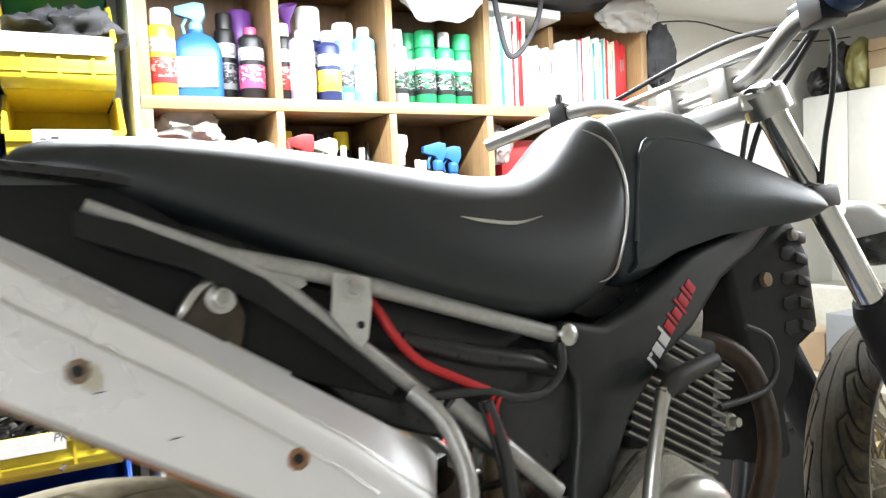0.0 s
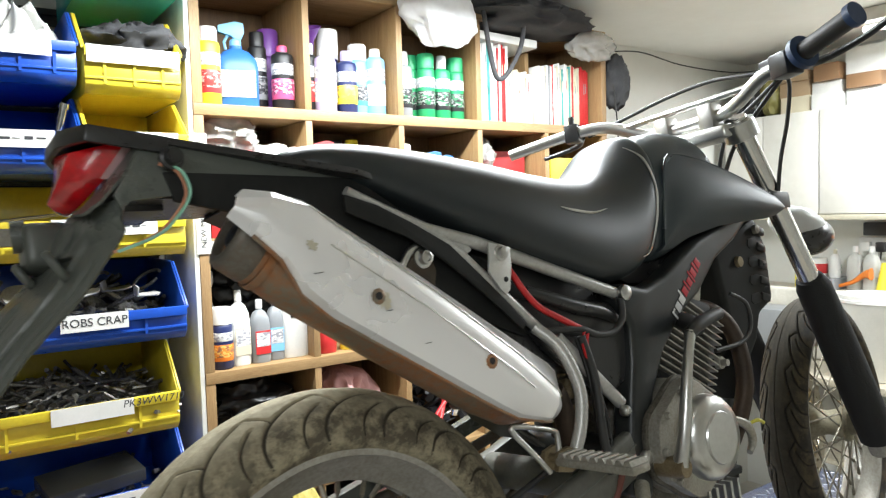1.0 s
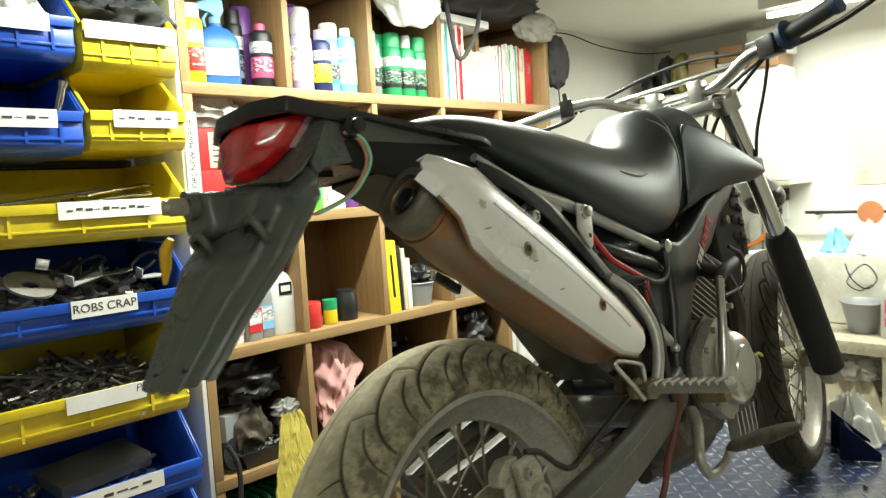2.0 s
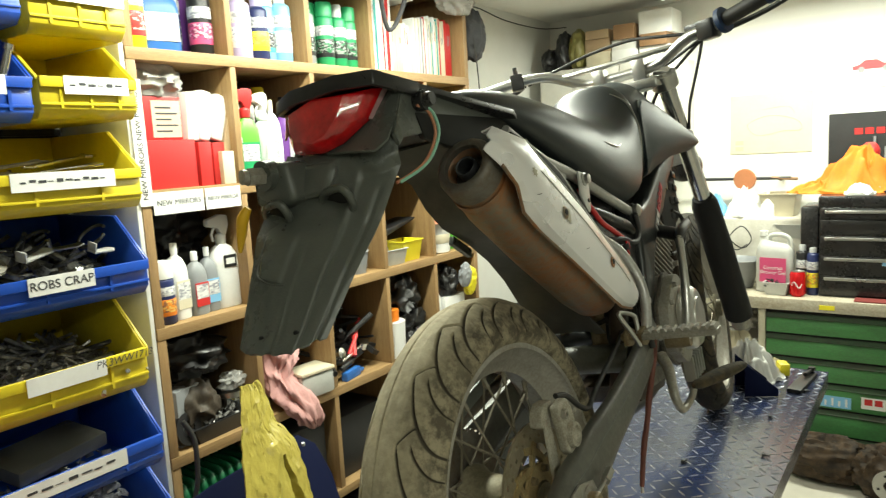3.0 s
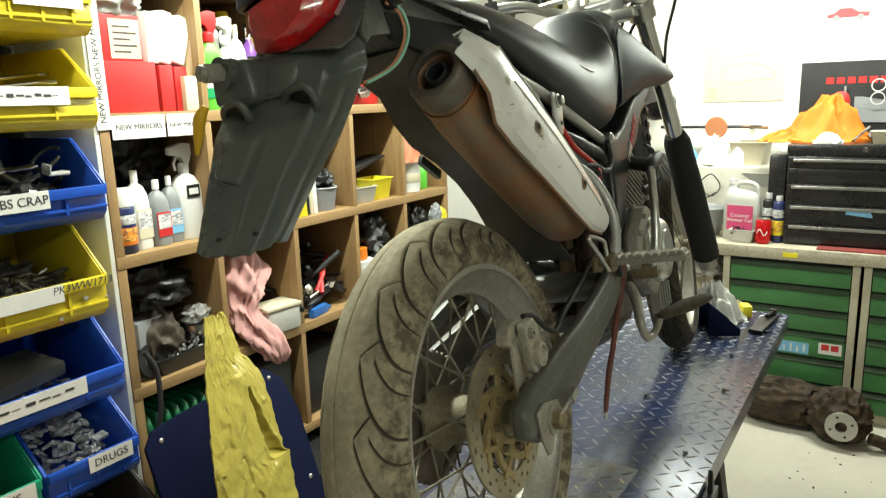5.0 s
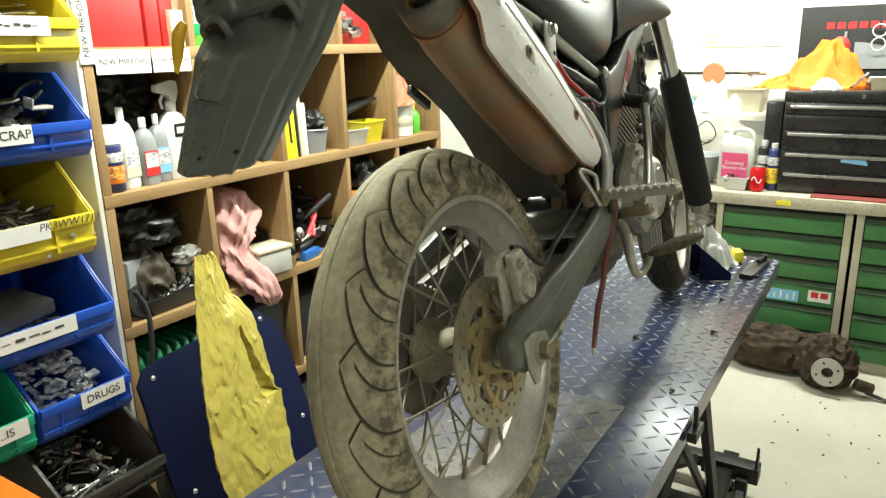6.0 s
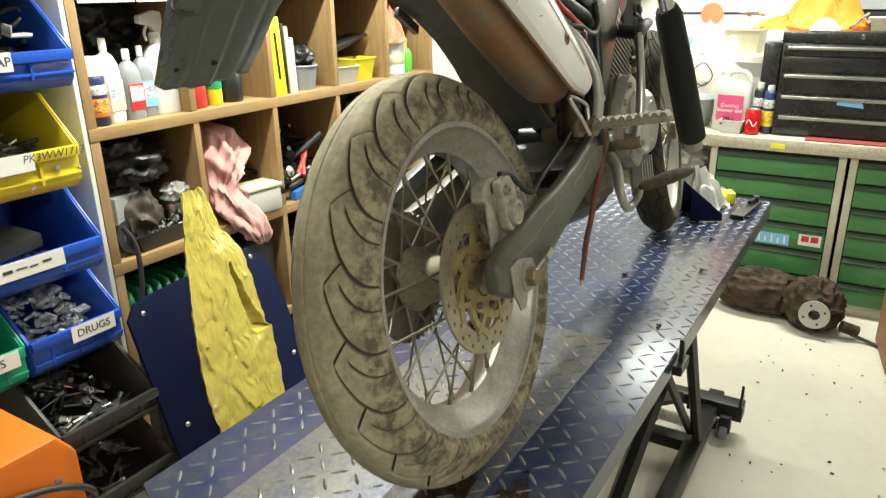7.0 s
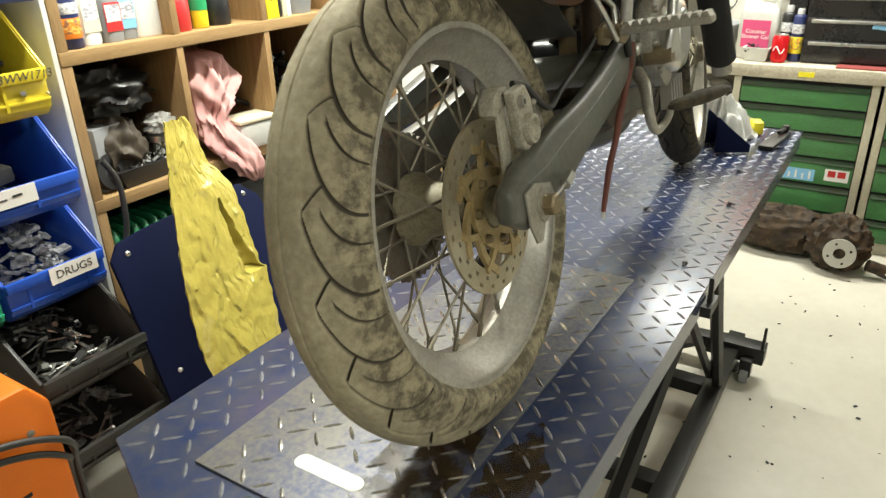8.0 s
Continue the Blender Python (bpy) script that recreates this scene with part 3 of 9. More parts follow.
def drawer_cabinet(y0, y1, ledges):
    t = thing("drawer_cabinet", "cream steel cabinet with scuffed green drawers", "drawer cabinet", pose(BX, 0, 0), "green drawer cabinets")
    part("carcass", Geo().box(0.004, 0.50, y0, y1, 0.0, 0.715), M_cream_steel, t, bevel=0.002)
    for a, b in ((y0, y0 + 0.03), (y1 - 0.03, y1)):
        part("frame_post", Geo().box(-0.012, 0.004, a, b, 0.0, 0.715), M_cream_steel, t, bevel=0.002)
    part("recess", Geo().box(0.001, 0.0035, y0 + 0.03, y1 - 0.03, 0.05, 0.712), M_dark_gap, t)
    for lo, hi in zip(ledges[:-1], ledges[1:]):
        d = part("drawer", Geo().box(-0.012, 0.001, y0 + 0.034, y1 - 0.034, lo + 0.004, hi - 0.026), M_green_steel, t, bevel=0.002)
        part("handle_lip", Geo().plate([(-0.022, hi - 0.026), (-0.012, hi - 0.022), (0.001, hi - 0.020), (0.001, hi - 0.006), (-0.010, hi - 0.008), (-0.022, hi - 0.022)], y0 + 0.034, y1 - 0.034, "y"), M_green_lip, d, bevel=0.001)
    return t


LEDGES = [0.05, 0.155, 0.275, 0.395, 0.50, 0.605, 0.705]
cab1 = drawer_cabinet(0.755, 1.312, LEDGES)
cab2 = drawer_cabinet(0.19, 0.742, LEDGES)
solid("worktop", Geo().box(BX - 0.03, X1 - 0.002, 0.0, 1.62, 0.717, 0.772), M_worktop, "dirty cream workbench top with oil stains", "worktop", kind="structure", bevel=0.006)

# ---- motorcycle ----
bike = thing("motorcycle", "stripped black supermoto motorcycle with silver exhaust leaning on the lift", "motorcycle", pose(0.037, 1.090, TZ + 0.005, -9.5, 0, 3))


def tyre_geo(radius, tread, drop, bead, bead_half, n, k, blocks):
    """A tyre about the y axis: long curved grooves run from a tip near the middle to the shoulder, with shorter ones between them."""
    g = Geo()
    pitch = 2 * math.pi * radius / blocks
    prof = []
    for i in range(k + 1):
        u = -1 + 2 * i / k
        s = abs(u) / 0.8
        if s <= 1:
            y, r = tread * s, radius - drop * s ** 2.5
        else:
            f = (s - 1) / 0.25
            y, r = tread + (bead_half - tread) * f + 0.006 * math.sin(math.pi * f), radius - drop + (bead - radius + drop) * f
        prof.append((u, s, math.copysign(y, u), r))
    verts, marks, worn = [], [], []
    ratio = pitch / (0.64 * tread)
    soft = lambda d, half: min(1.0, max(0.0, (half - d) / (0.9 * half) + 0.45))
    off = lambda ph: abs((ph + 0.5) % 1.0 - 0.5)
    for j in range(n):
        v = j / n * blocks
        t = 2 * math.pi * j / n
        row = []
        wobble = 0.02 * noise.noise((v * 0.8, radius * 3, 0.0))
        for u, s, y, r in prof:
            ph = v + (0.5 if u > 0 else 0.0) + wobble
            q = (s - 0.36) / 0.64
            cut = 0.0
            if 0 <= q <= 1.10:
                qq = min(q, 1.0)
                arc = 1.05 * (1 - (1 - qq) ** 2)
                wide = math.sqrt(1 + (2.1 * (1 - qq) * ratio) ** 2)
                cut = soft(off(ph - arc), (0.015 + 0.008 * qq) * wide)
                if q < 0.46:
                    cut = max(cut, soft(off(ph + 0.667 * q), 0.014 * math.sqrt(1 + (0.667 * ratio) ** 2)))
                if 0.38 < q < 1.10:
                    cut = max(cut, soft(off(ph - arc + 0.64), 0.014 * wide))
            cut = max(cut, 0.55 * min(1, max(0, (0.013 - abs(u - 0.03)) / 0.009)))
            rr = r - 0.0058 * cut + 0.0007 * noise.noise((u * 9, v * 2.3, radius * 7))
            row.append((rr * math.cos(t), y, rr * math.sin(t)))
            marks.append(cut)
            worn.append(s + 0.30 * noise.noise((u * 4, v * 0.7, 3.0)) + 0.12 * noise.noise((u * 12, v * 2.2, 5.0)))
        verts.append(row)
    for j, row in enumerate(verts):
        t = 2 * math.pi * j / n
        row += [((bead - 0.004) * math.cos(t), y, (bead - 0.004) * math.sin(t)) for y in (bead_half - 0.002, 0.002 - bead_half)]
    g.rings(verts, closed=True, caps=False)
    g.marks = [marks[a * (k + 1) + b] if b <= k else 0.0 for a in range(n) for b in range(k + 3)]
    g.worn = [worn[a * (k + 1) + b] if b <= k else 2.0 for a in range(n) for b in range(k + 3)]
    return g


def wheel(name, label, place, radius, tread, drop, bead, bead_half, hub_half, hub_r, blocks, n, disc_y, disc_r, parent, rubber):
    w = part(name, Geo().lathe([(0.012, -hub_half - 0.01), (0.024, -hub_half - 0.008), (0.026, -hub_half + 0.004), (hub_r, -hub_half + 0.008), (hub_r, -hub_half + 0.016), (hub_r * 0.80, -hub_half + 0.026),
                                (hub_r * 0.66, 0), (hub_r * 0.80, hub_half - 0.026), (hub_r, hub_half - 0.016), (hub_r, hub_half - 0.008), (0.026, hub_half - 0.004), (0.024, hub_half + 0.008), (0.012, hub_half + 0.01)], 28, axis_y(0, 0, 0)),
             M_hub, parent, label)
    w.matrix_basis = place
    tg = tyre_geo(radius, tread, drop, bead, bead_half, n, 160 if n > 1000 else 90, blocks)
    ty = part("tyre", tg, rubber, w, "dusty black rubber tyre with curved grooves", angle=75)
    for key, values in (("groove", tg.marks), ("wear", tg.worn)):
        ty.data.attributes.new(key, "FLOAT", "POINT").data.foreach_set("value", values)
    b = bead_half
    half_rim = [(bead + 0.006, b - 0.003), (bead + 0.007, b + 0.004), (bead - 0.004, b + 0.0035), (bead - 0.006, b - 0.006), (bead - 0.017, b - 0.013), (bead - 0.021, b * 0.5), (bead - 0.036, b * 0.28)]
    tyre_side = [(bead - 0.030, b * 0.24), (bead - 0.014, b * 0.5), (bead - 0.003, b - 0.012)]
    rim = [(r, -y) for r, y in tyre_side] + [(r, -y) for r, y in half_rim] + half_rim[::-1] + tyre_side[::-1]
    part("rim", Geo().lathe(rim, 96, axis_y(0, 0, 0), closed=True), M_rim, w, "grey alloy rim")
    count = 36
    for i in range(count):
        side = -1 if i % 2 else 1
        a = 2 * math.pi * i / count
        turn = 0.62 if (i // 2) % 2 else -0.62
        p = Vector((hub_r * 0.92 * math.cos(a + turn), side * (hub_half - 0.012), hub_r * 0.92 * math.sin(a + turn)))
        q = Vector(((bead - 0.033) * math.cos(a), side * 0.006, (bead - 0.033) * math.sin(a)))
        e = q + (p - q).normalized() * 0.022
        part("spoke", Geo().tube([p, e], 0.0019, 6).tube([e, q], 0.0036, 6), M_spoke, w)
    r0, na = disc_r * 0.72, 168
    g = Geo()
    for i in range(na):
        a = 2 * math.pi * i / na
        g.v += [(r * math.cos(a), disc_y, r * math.sin(a)) for r in (r0, r0 + (disc_r - r0) * 0.28, r0 + (disc_r - r0) * 0.44, r0 + (disc_r - r0) * 0.62, r0 + (disc_r - r0) * 0.78, disc_r)]
    for i in range(na):
        for c in range(5):
            if (c == 1 and i % 8 in (0, 1)) or (c == 3 and i % 8 in (4, 5)):
                continue
            g.f.append((6 * i + c, 6 * ((i + 1) % na) + c, 6 * ((i + 1) % na) + c + 1, 6 * i + c + 1))
    disc = part("brake_disc", g, M_disc, w, "browned steel brake disc drilled with small holes", thick=0.004)
    part("disc_carrier", Geo().lathe([(0.026, -0.003), (disc_r * 0.47, -0.003), (disc_r * 0.47, 0.003), (0.026, 0.003)], 40, axis_y(0, disc_y - 0.001, 0), closed=True), M_carrier, disc, "yellowed steel disc carrier")
    for i in range(7):
        a0 = 2 * math.pi * i / 7
        for sweep, wd in ((0.95, 0.0050), (-0.32, 0.0038)):
            mid = [(disc_r * (0.44 + 0.31 * f), a0 + sweep * f) for f in [x / 8 for x in range(9)]]
            left, right = [], []
            for (ra, aa), (rb, ab) in zip(mid, mid[1:] + [(2 * mid[-1][0] - mid[-2][0], 2 * mid[-1][1] - mid[-2][1])]):
                pa, pb = Vector((ra * math.cos(aa), ra * math.sin(aa))), Vector((rb * math.cos(ab), rb * math.sin(ab)))
                nrm = Vector(((pb - pa).y, -(pb - pa).x)).normalized() * wd
                left.append(tuple(pa + nrm))
                right.append(tuple(pa - nrm))
            part("carrier_arm", Geo().plate(left + right[::-1], disc_y - 0.0035 + 0.001 * (sweep > 0), disc_y + 0.0025 + 0.001 * (sweep > 0), "y"), M_carrier, disc)
    for i in range(7):
        a = 2 * math.pi * i / 7 + 0.35
        part("bolt", Geo().lathe([(0.001, 0.009), (0.005, 0.008), (0.0065, 0.0)], 8, axis_y(disc_r * 0.40 * math.cos(a), disc_y - 0.003, disc_r * 0.40 * math.sin(a))), M_brass, disc)
    return w


rear = wheel("rear_wheel", "spoked rear wheel with grey alloy rim", pose(0.0142, 0.0122, 0.2935, -1.9, 0, -0.9), 0.292, 0.0570, 0.050, 0.2165, 0.0455, 0.060, 0.048, 20, 1680, -0.062, 0.106, bike, M_tyre)
front = wheel("front_wheel", "spoked front wheel with grey rim", pose(1.278, 0.004, 0.290, 0, 0, 6.5), 0.288, 0.044, 0.030, 0.226, 0.036, 0.050, 0.04, 22, 870, 0.056, 0.13, bike, M_tyre_dark)

# swingarm, axle, caliper
M_swing = mat("dusty_black_paint", (0.105, 0.104, 0.086), 0.42, second=(0.050, 0.050, 0.042), scale=11, amount=0.7, fine=0.45, bump=0.1)
arm_line = ((-0.072, 0.322, 0.018), (-0.03, 0.320, 0.038), (0.03, 0.322, 0.044), (0.09, 0.334, 0.044), (0.17, 0.350, 0.036), (0.27, 0.370, 0.034), (0.36, 0.392, 0.034), (0.45, 0.420, 0.034))
sw = part("swingarm", Geo().rings([[(x, y + 0.02 * max(0.0, x - 0.2), z) for y, z in ((-0.122, zc - h * 0.5), (-0.117, zc - h), (-0.100 + 0.03 * min(0.2, max(0.0, -x)), zc - h), (-0.100, zc + h), (-0.117, zc + h), (-0.122, zc + h * 0.5))] for x, zc, h in arm_line]), M_swing, bike, "dusty black box-section swingarm", bevel=0.007, segments=3)
part("arm_seam", Geo().tube([(x, -0.1215 + 0.02 * max(0.0, x - 0.2), zc + h * 0.42) for x, zc, h in arm_line[1:]], 0.0014, 6, 3), M_plastic_edge, sw, "worn bare edge of the swingarm")
part("washer", Geo().lathe([(0.012, 0.0025), (0.020, 0.0025), (0.0205, 0.0)], 24, pose(-0.002, -0.1258, 0.304, 90)), M_alu_dirty, sw)
part("arm", Geo().rings([[(x, y, z) for y, z in ((0.095, zc - h), (0.12, zc - h), (0.12, zc + h), (0.095, zc + h))] for x, zc, h in arm_line]), M_swing, sw, bevel=0.006)
part("cross_tube", Geo().tube([(0.36, -0.09, 0.40), (0.36, 0.10, 0.40)], 0.026, 16), M_swing, sw)
part("pivot", Geo().tube([(0.45, -0.098, 0.425), (0.45, 0.12, 0.425)], 0.020, 16), M_frame, sw)
part("axle_plate", Geo().plate([(-0.046, 0.330), (-0.042, 0.290), (-0.030, 0.266), (-0.016, 0.264), (-0.004, 0.282), (0.022, 0.288), (0.034, 0.304), (0.024, 0.322), (-0.02, 0.334)], -0.126, -0.1222, "y"), M_alu_dirty, sw, "dusty steel axle end plate", bevel=0.0015)
part("axle_nut", Geo().lathe([(0.004, 0.016), (0.011, 0.016), (0.0130, 0.013), (0.0130, 0.003), (0.0135, 0.0025), (0.0135, 0.0)], 6, pose(-0.002, -0.1262, 0.304, 90)), M_brass, sw, "yellowed axle nut", bevel=0.001)
part("axle_spacer", Geo().tube([(0.006, -0.066, 0.299), (0.002, -0.0995, 0.301)], 0.017, 18), M_alu_dirty, sw)
part("chain_adjuster", Geo().tube([(0.045, -0.134, 0.312), (0.066, -0.134, 0.318)], 0.0075, 6).tube([(0.01, -0.133, 0.307), (0.05, -0.134, 0.314)], 0.003, 6), M_alu, sw, "bright adjuster screw", bevel=0.0)
cal = part("brake_caliper", Geo().plate([(-0.004, 0.434), (0.028, 0.437), (0.040, 0.420), (0.044, 0.390), (0.032, 0.366), (0.016, 0.358), (0.006, 0.368), (0.002, 0.40)], -0.108, -0.093, "y"), M_caliper, bike, "dirty alloy rear brake caliper", bevel=0.005, segments=3)
part("caliper_piston", Geo().lathe([(0.001, 0.003), (0.011, 0.003), (0.0125, 0.008), (0.0165, 0.007), (0.0185, 0.001), (0.0185, -0.004)], 24, pose(0.024, -0.108, 0.386, 90)), M_caliper, cal)
part("caliper_bolt", Geo().lathe([(0.001, 0.002), (0.0032, 0.002), (0.0034, 0.006), (0.0065, 0.006), (0.0075, 0)], 14, pose(0.008, -0.108, 0.420, 90)), M_alu_dirty, cal)
part("pad_housing", Geo().plate([(-0.024, 0.412), (-0.020, 0.428), (-0.004, 0.439), (0.018, 0.438), (0.022, 0.420), (0.004, 0.414), (-0.008, 0.404)], -0.0895, -0.070, "y"), M_caliper, cal, bevel=0.004)
part("bracket", Geo().plate([(-0.012, 0.420), (0.004, 0.420), (0.008, 0.362), (0.012, 0.322), (0.022, 0.302), (0.008, 0.290), (-0.008, 0.300), (-0.014, 0.335), (-0.014, 0.380)], -0.0895, -0.084, "y"), M_caliper, cal, bevel=0.002)
part("bleed_nipple", Geo().tube([(0.044, -0.100, 0.404), (0.052, -0.102, 0.410)], 0.003, 8).tube([(0.050, -0.1015, 0.408), (0.055, -0.103, 0.412)], 0.0045, 8), M_alu_dirty, cal)
part("brake_hose", Geo().tube([(0.036, -0.088, 0.436), (0.062, -0.092, 0.428), (0.092, -0.096, 0.402), (0.118, -0.098, 0.392), (0.18, -0.088, 0.40), (0.30, -0.085, 0.43), (0.38, -0.085, 0.46)], 0.0042, 8, 6), M_rubber, bike)

# rear shock absorber
shock = part("shock_absorber", Geo().tube([(0.425, -0.010, 0.385), (0.452, -0.010, 0.640)], 0.015, 14), M_brass, bike, "brown-stained rear shock absorber")
part("spring", Geo().tube([(0.430 + 0.00105 * k + 0.027 * math.cos(k * 0.63), -0.010 + 0.027 * math.sin(k * 0.63), 0.432 + 0.0040 * k) for k in range(48)], 0.0050, 6), M_grime, shock, "grimy coil spring")

# chain drive on the far side
teeth = []
for k in range(96):
    r = 0.098 if k % 2 else 0.092
    teeth.append((0.014 + r * math.cos(2 * math.pi * k / 96), 0.294 + r * math.sin(2 * math.pi * k / 96)))
part("rear_sprocket", Geo().plate(teeth, 0.070, 0.076, "y"), M_sooty, bike, "oily rear sprocket")
for za, zb in ((0.397, 0.482), (0.209, 0.40)):
    part("chain", Geo().tube([(0.0, 0.073, za), (0.24, 0.075, (za + zb) / 2 - 0.006), (0.47, 0.078, zb)], 0.009, 8, 6), M_sooty, bike, "oily drive chain")
part("chain_guard", Geo().plate([(-0.02, 0.415), (0.02, 0.428), (0.24, 0.478), (0.42, 0.52), (0.42, 0.50), (0.24, 0.455), (0.02, 0.405)], 0.066, 0.086, "y"), M_black_plastic, bike, bevel=0.002)

# tail tray, lamp, rear mudguard
part("tail_tray", Geo().plate([(-0.240, -0.035), (-0.222, -0.074), (0.055, -0.100), (0.10, -0.085), (0.10, 0.085), (0.055, 0.095), (-0.222, 0.064), (-0.240, 0.025)], -0.004, 0.004, "z", pose(-0.24, 0.0, 0.880, 0, 9.2, 0) @ pose(0.24, 0, 0)), M_black_smooth, bike, "flat black tail tray", bevel=0.002)
part("tray_lip", Geo().plate([(-0.243, -0.038), (-0.225, -0.078), (-0.150, -0.085), (-0.150, -0.079), (-0.221, -0.072), (-0.237, -0.034), (-0.237, 0.024), (-0.221, 0.062), (-0.10, 0.075), (-0.10, 0.081), (-0.225, 0.068), (-0.243, 0.028)], -0.014, 0.003, "z", pose(-0.24, 0.0, 0.880, 0, 9.2, 0) @ pose(0.24, 0, 0)), M_black_smooth, bike, bevel=0.002)
lens_edge = [(-0.178, -0.060, 0.868), (-0.206, -0.048, 0.832), (-0.223, -0.020, 0.812), (-0.231, 0.004, 0.806), (-0.224, 0.050, 0.812), (-0.206, 0.064, 0.830), (-0.182, 0.064, 0.868), (-0.19, 0.0, 0.872)]
lens_mid = [(-0.208, -0.057, 0.866), (-0.226, -0.045, 0.834), (-0.238, -0.018, 0.816), (-0.242, 0.004, 0.8105), (-0.236, 0.045, 0.815), (-0.226, 0.058, 0.832), (-0.212, 0.060, 0.866), (-0.215, 0.0, 0.871)]
lens_face = [(-0.234, -0.040, 0.862), (-0.244, -0.030, 0.838), (-0.249, -0.014, 0.823), (-0.251, 0.004, 0.818), (-0.243, 0.036, 0.828), (-0.238, 0.046, 0.840), (-0.233, 0.047, 0.860), (-0.241, 0.0, 0.867)]
lamp = part("tail_lamp", Geo().rings([lens_edge, lens_mid, lens_face]), M_red_lens, bike, "faceted clear red tail lamp lens", bevel=0.004, angle=30)
part("amber_edge", Geo().rings([[Vector(p) + Vector((dx, 0.001, 0)) for p in ((-0.214, 0.0605, 0.862), (-0.227, 0.0590, 0.834), (-0.233, 0.050, 0.836), (-0.224, 0.053, 0.862))] for dx in (0.0, -0.004)]), mat("pale_amber_lens", (0.62, 0.30, 0.14), 0.25), lamp, "pale amber lens edge")
# Pale strip paints in a reflection along the lens's right end.
part("lens_strip", Geo().rings([[Vector(p) + Vector((dx, 0, 0)) for p in ((-0.180, -0.0615, 0.866), (-0.206, -0.0495, 0.833), (-0.210, -0.0490, 0.834), (-0.188, -0.0605, 0.866))] for dx in (0.0, 0.004)]), mat("pale_lens_strip", (0.50, 0.30, 0.30), 0.25), lamp, "pale reflection painted as a strip on the lens")
part("lamp_housing", Geo().plate([(-0.15, 0.868), (-0.15, 0.802), (-0.221, 0.802), (-0.222, 0.808), (-0.200, 0.832), (-0.177, 0.868)], -0.040, 0.050, "y"), M_black_smooth, lamp, bevel=0.001)
corner = Geo()
for a, b in zip([(-0.176, -0.0585, 0.870), (-0.204, -0.0465, 0.833), (-0.221, -0.019, 0.813), (-0.229, 0.004, 0.807)], [(-0.172, -0.076, 0.872), (-0.197, -0.076, 0.830), (-0.219, -0.075, 0.806), (-0.233, -0.066, 0.796)]):
    m = tuple((p + q) / 2 + e for p, q, e in zip(a, b, (-0.003, -0.002, 0.0)))
    corner.v += [a, m, b]
for i in range(3):
    corner.f += [(3 * i, 3 * i + 1, 3 * i + 4, 3 * i + 3), (3 * i + 1, 3 * i + 2, 3 * i + 5, 3 * i + 4)]
part("tail_corner", corner, M_black_plastic, bike, thick=0.003, angle=85)
for s in (-1, 1):
    part("tail_side", Geo().plate([(-0.170, 0.872), (-0.195, 0.830), (-0.206, 0.812), (-0.200, 0.798), (-0.190, 0.806), (-0.14, 0.812), (-0.06, 0.823), (0.06, 0.829), (0.06, 0.842), (-0.06, 0.858)], s * 0.074 - 0.003, s * 0.074 + 0.003, "y"), M_black_plastic, bike, "dull black plastic tail side", bevel=0.0015)
part("under_tray", Geo().plate([(-0.19, 0.818), (-0.19, 0.808), (-0.02, 0.812), (0.08, 0.80), (0.08, 0.82)], -0.070, 0.070, "y"), M_black_smooth, bike)
part("indicator_stub", Geo().lathe([(0.004, 0.022), (0.008, 0.022), (0.009, 0.014), (0.012, 0.013), (0.012, 0.004), (0.010, 0.003), (0.010, -0.012)], 14, pose(-0.152, -0.078, 0.846, 90)), M_black_smooth, bike, "bare indicator stub")
part("indicator_stub", Geo().tube([(-0.274, 0.062, 0.795), (-0.292, 0.068, 0.796)], 0.0105, 6).tube([(-0.290, 0.0675, 0.796), (-0.298, 0.070, 0.7965)], 0.0085, 14), M_alu_dirty, bike, "bare indicator stub")
WIRE = [(-0.161, -0.088, 0.841), (-0.145, -0.092, 0.832), (-0.139, -0.092, 0.809), (-0.155, -0.088, 0.784), (-0.172, -0.08, 0.77), (-0.206, -0.072, 0.758)]
for dx, dy, m, what in ((0.0, 0.0, mat("pale_green_wire", (0.32, 0.66, 0.50), 0.5), "pale green wire"), (-0.003, 0.003, mat("orange_wire", (0.60, 0.25, 0.14), 0.5), "orange wire")):
    part("wire", Geo().tube([(x + dx, y + dy, z) for x, y, z in WIRE], 0.0018, 6, 6), m, bike, what)

# mudguard: an upper shell under the lamp and a long flap with folded edges
edge_right = [(-0.196, -0.073, 0.812), (-0.205, -0.074, 0.775), (-0.244, -0.062, 0.719), (-0.2915, -0.050, 0.668), (-0.3344, -0.034, 0.612)]
edge_left = [(-0.216, 0.075, 0.818), (-0.240, 0.088, 0.773), (-0.2796, 0.085, 0.730), (-0.306, 0.080, 0.687), (-0.351, 0.068, 0.619)]
NA, NF = 56, 80


def between(points, f):
    k = min(len(points) - 2, int(f * (len(points) - 1)))
    return Vector(points[k]).lerp(Vector(points[k + 1]), f * (len(points) - 1) - k)


def step(x, a, b):
    x = min(1.0, max(0.0, (x - a) / (b - a)))
    return x * x * (3 - 2 * x)


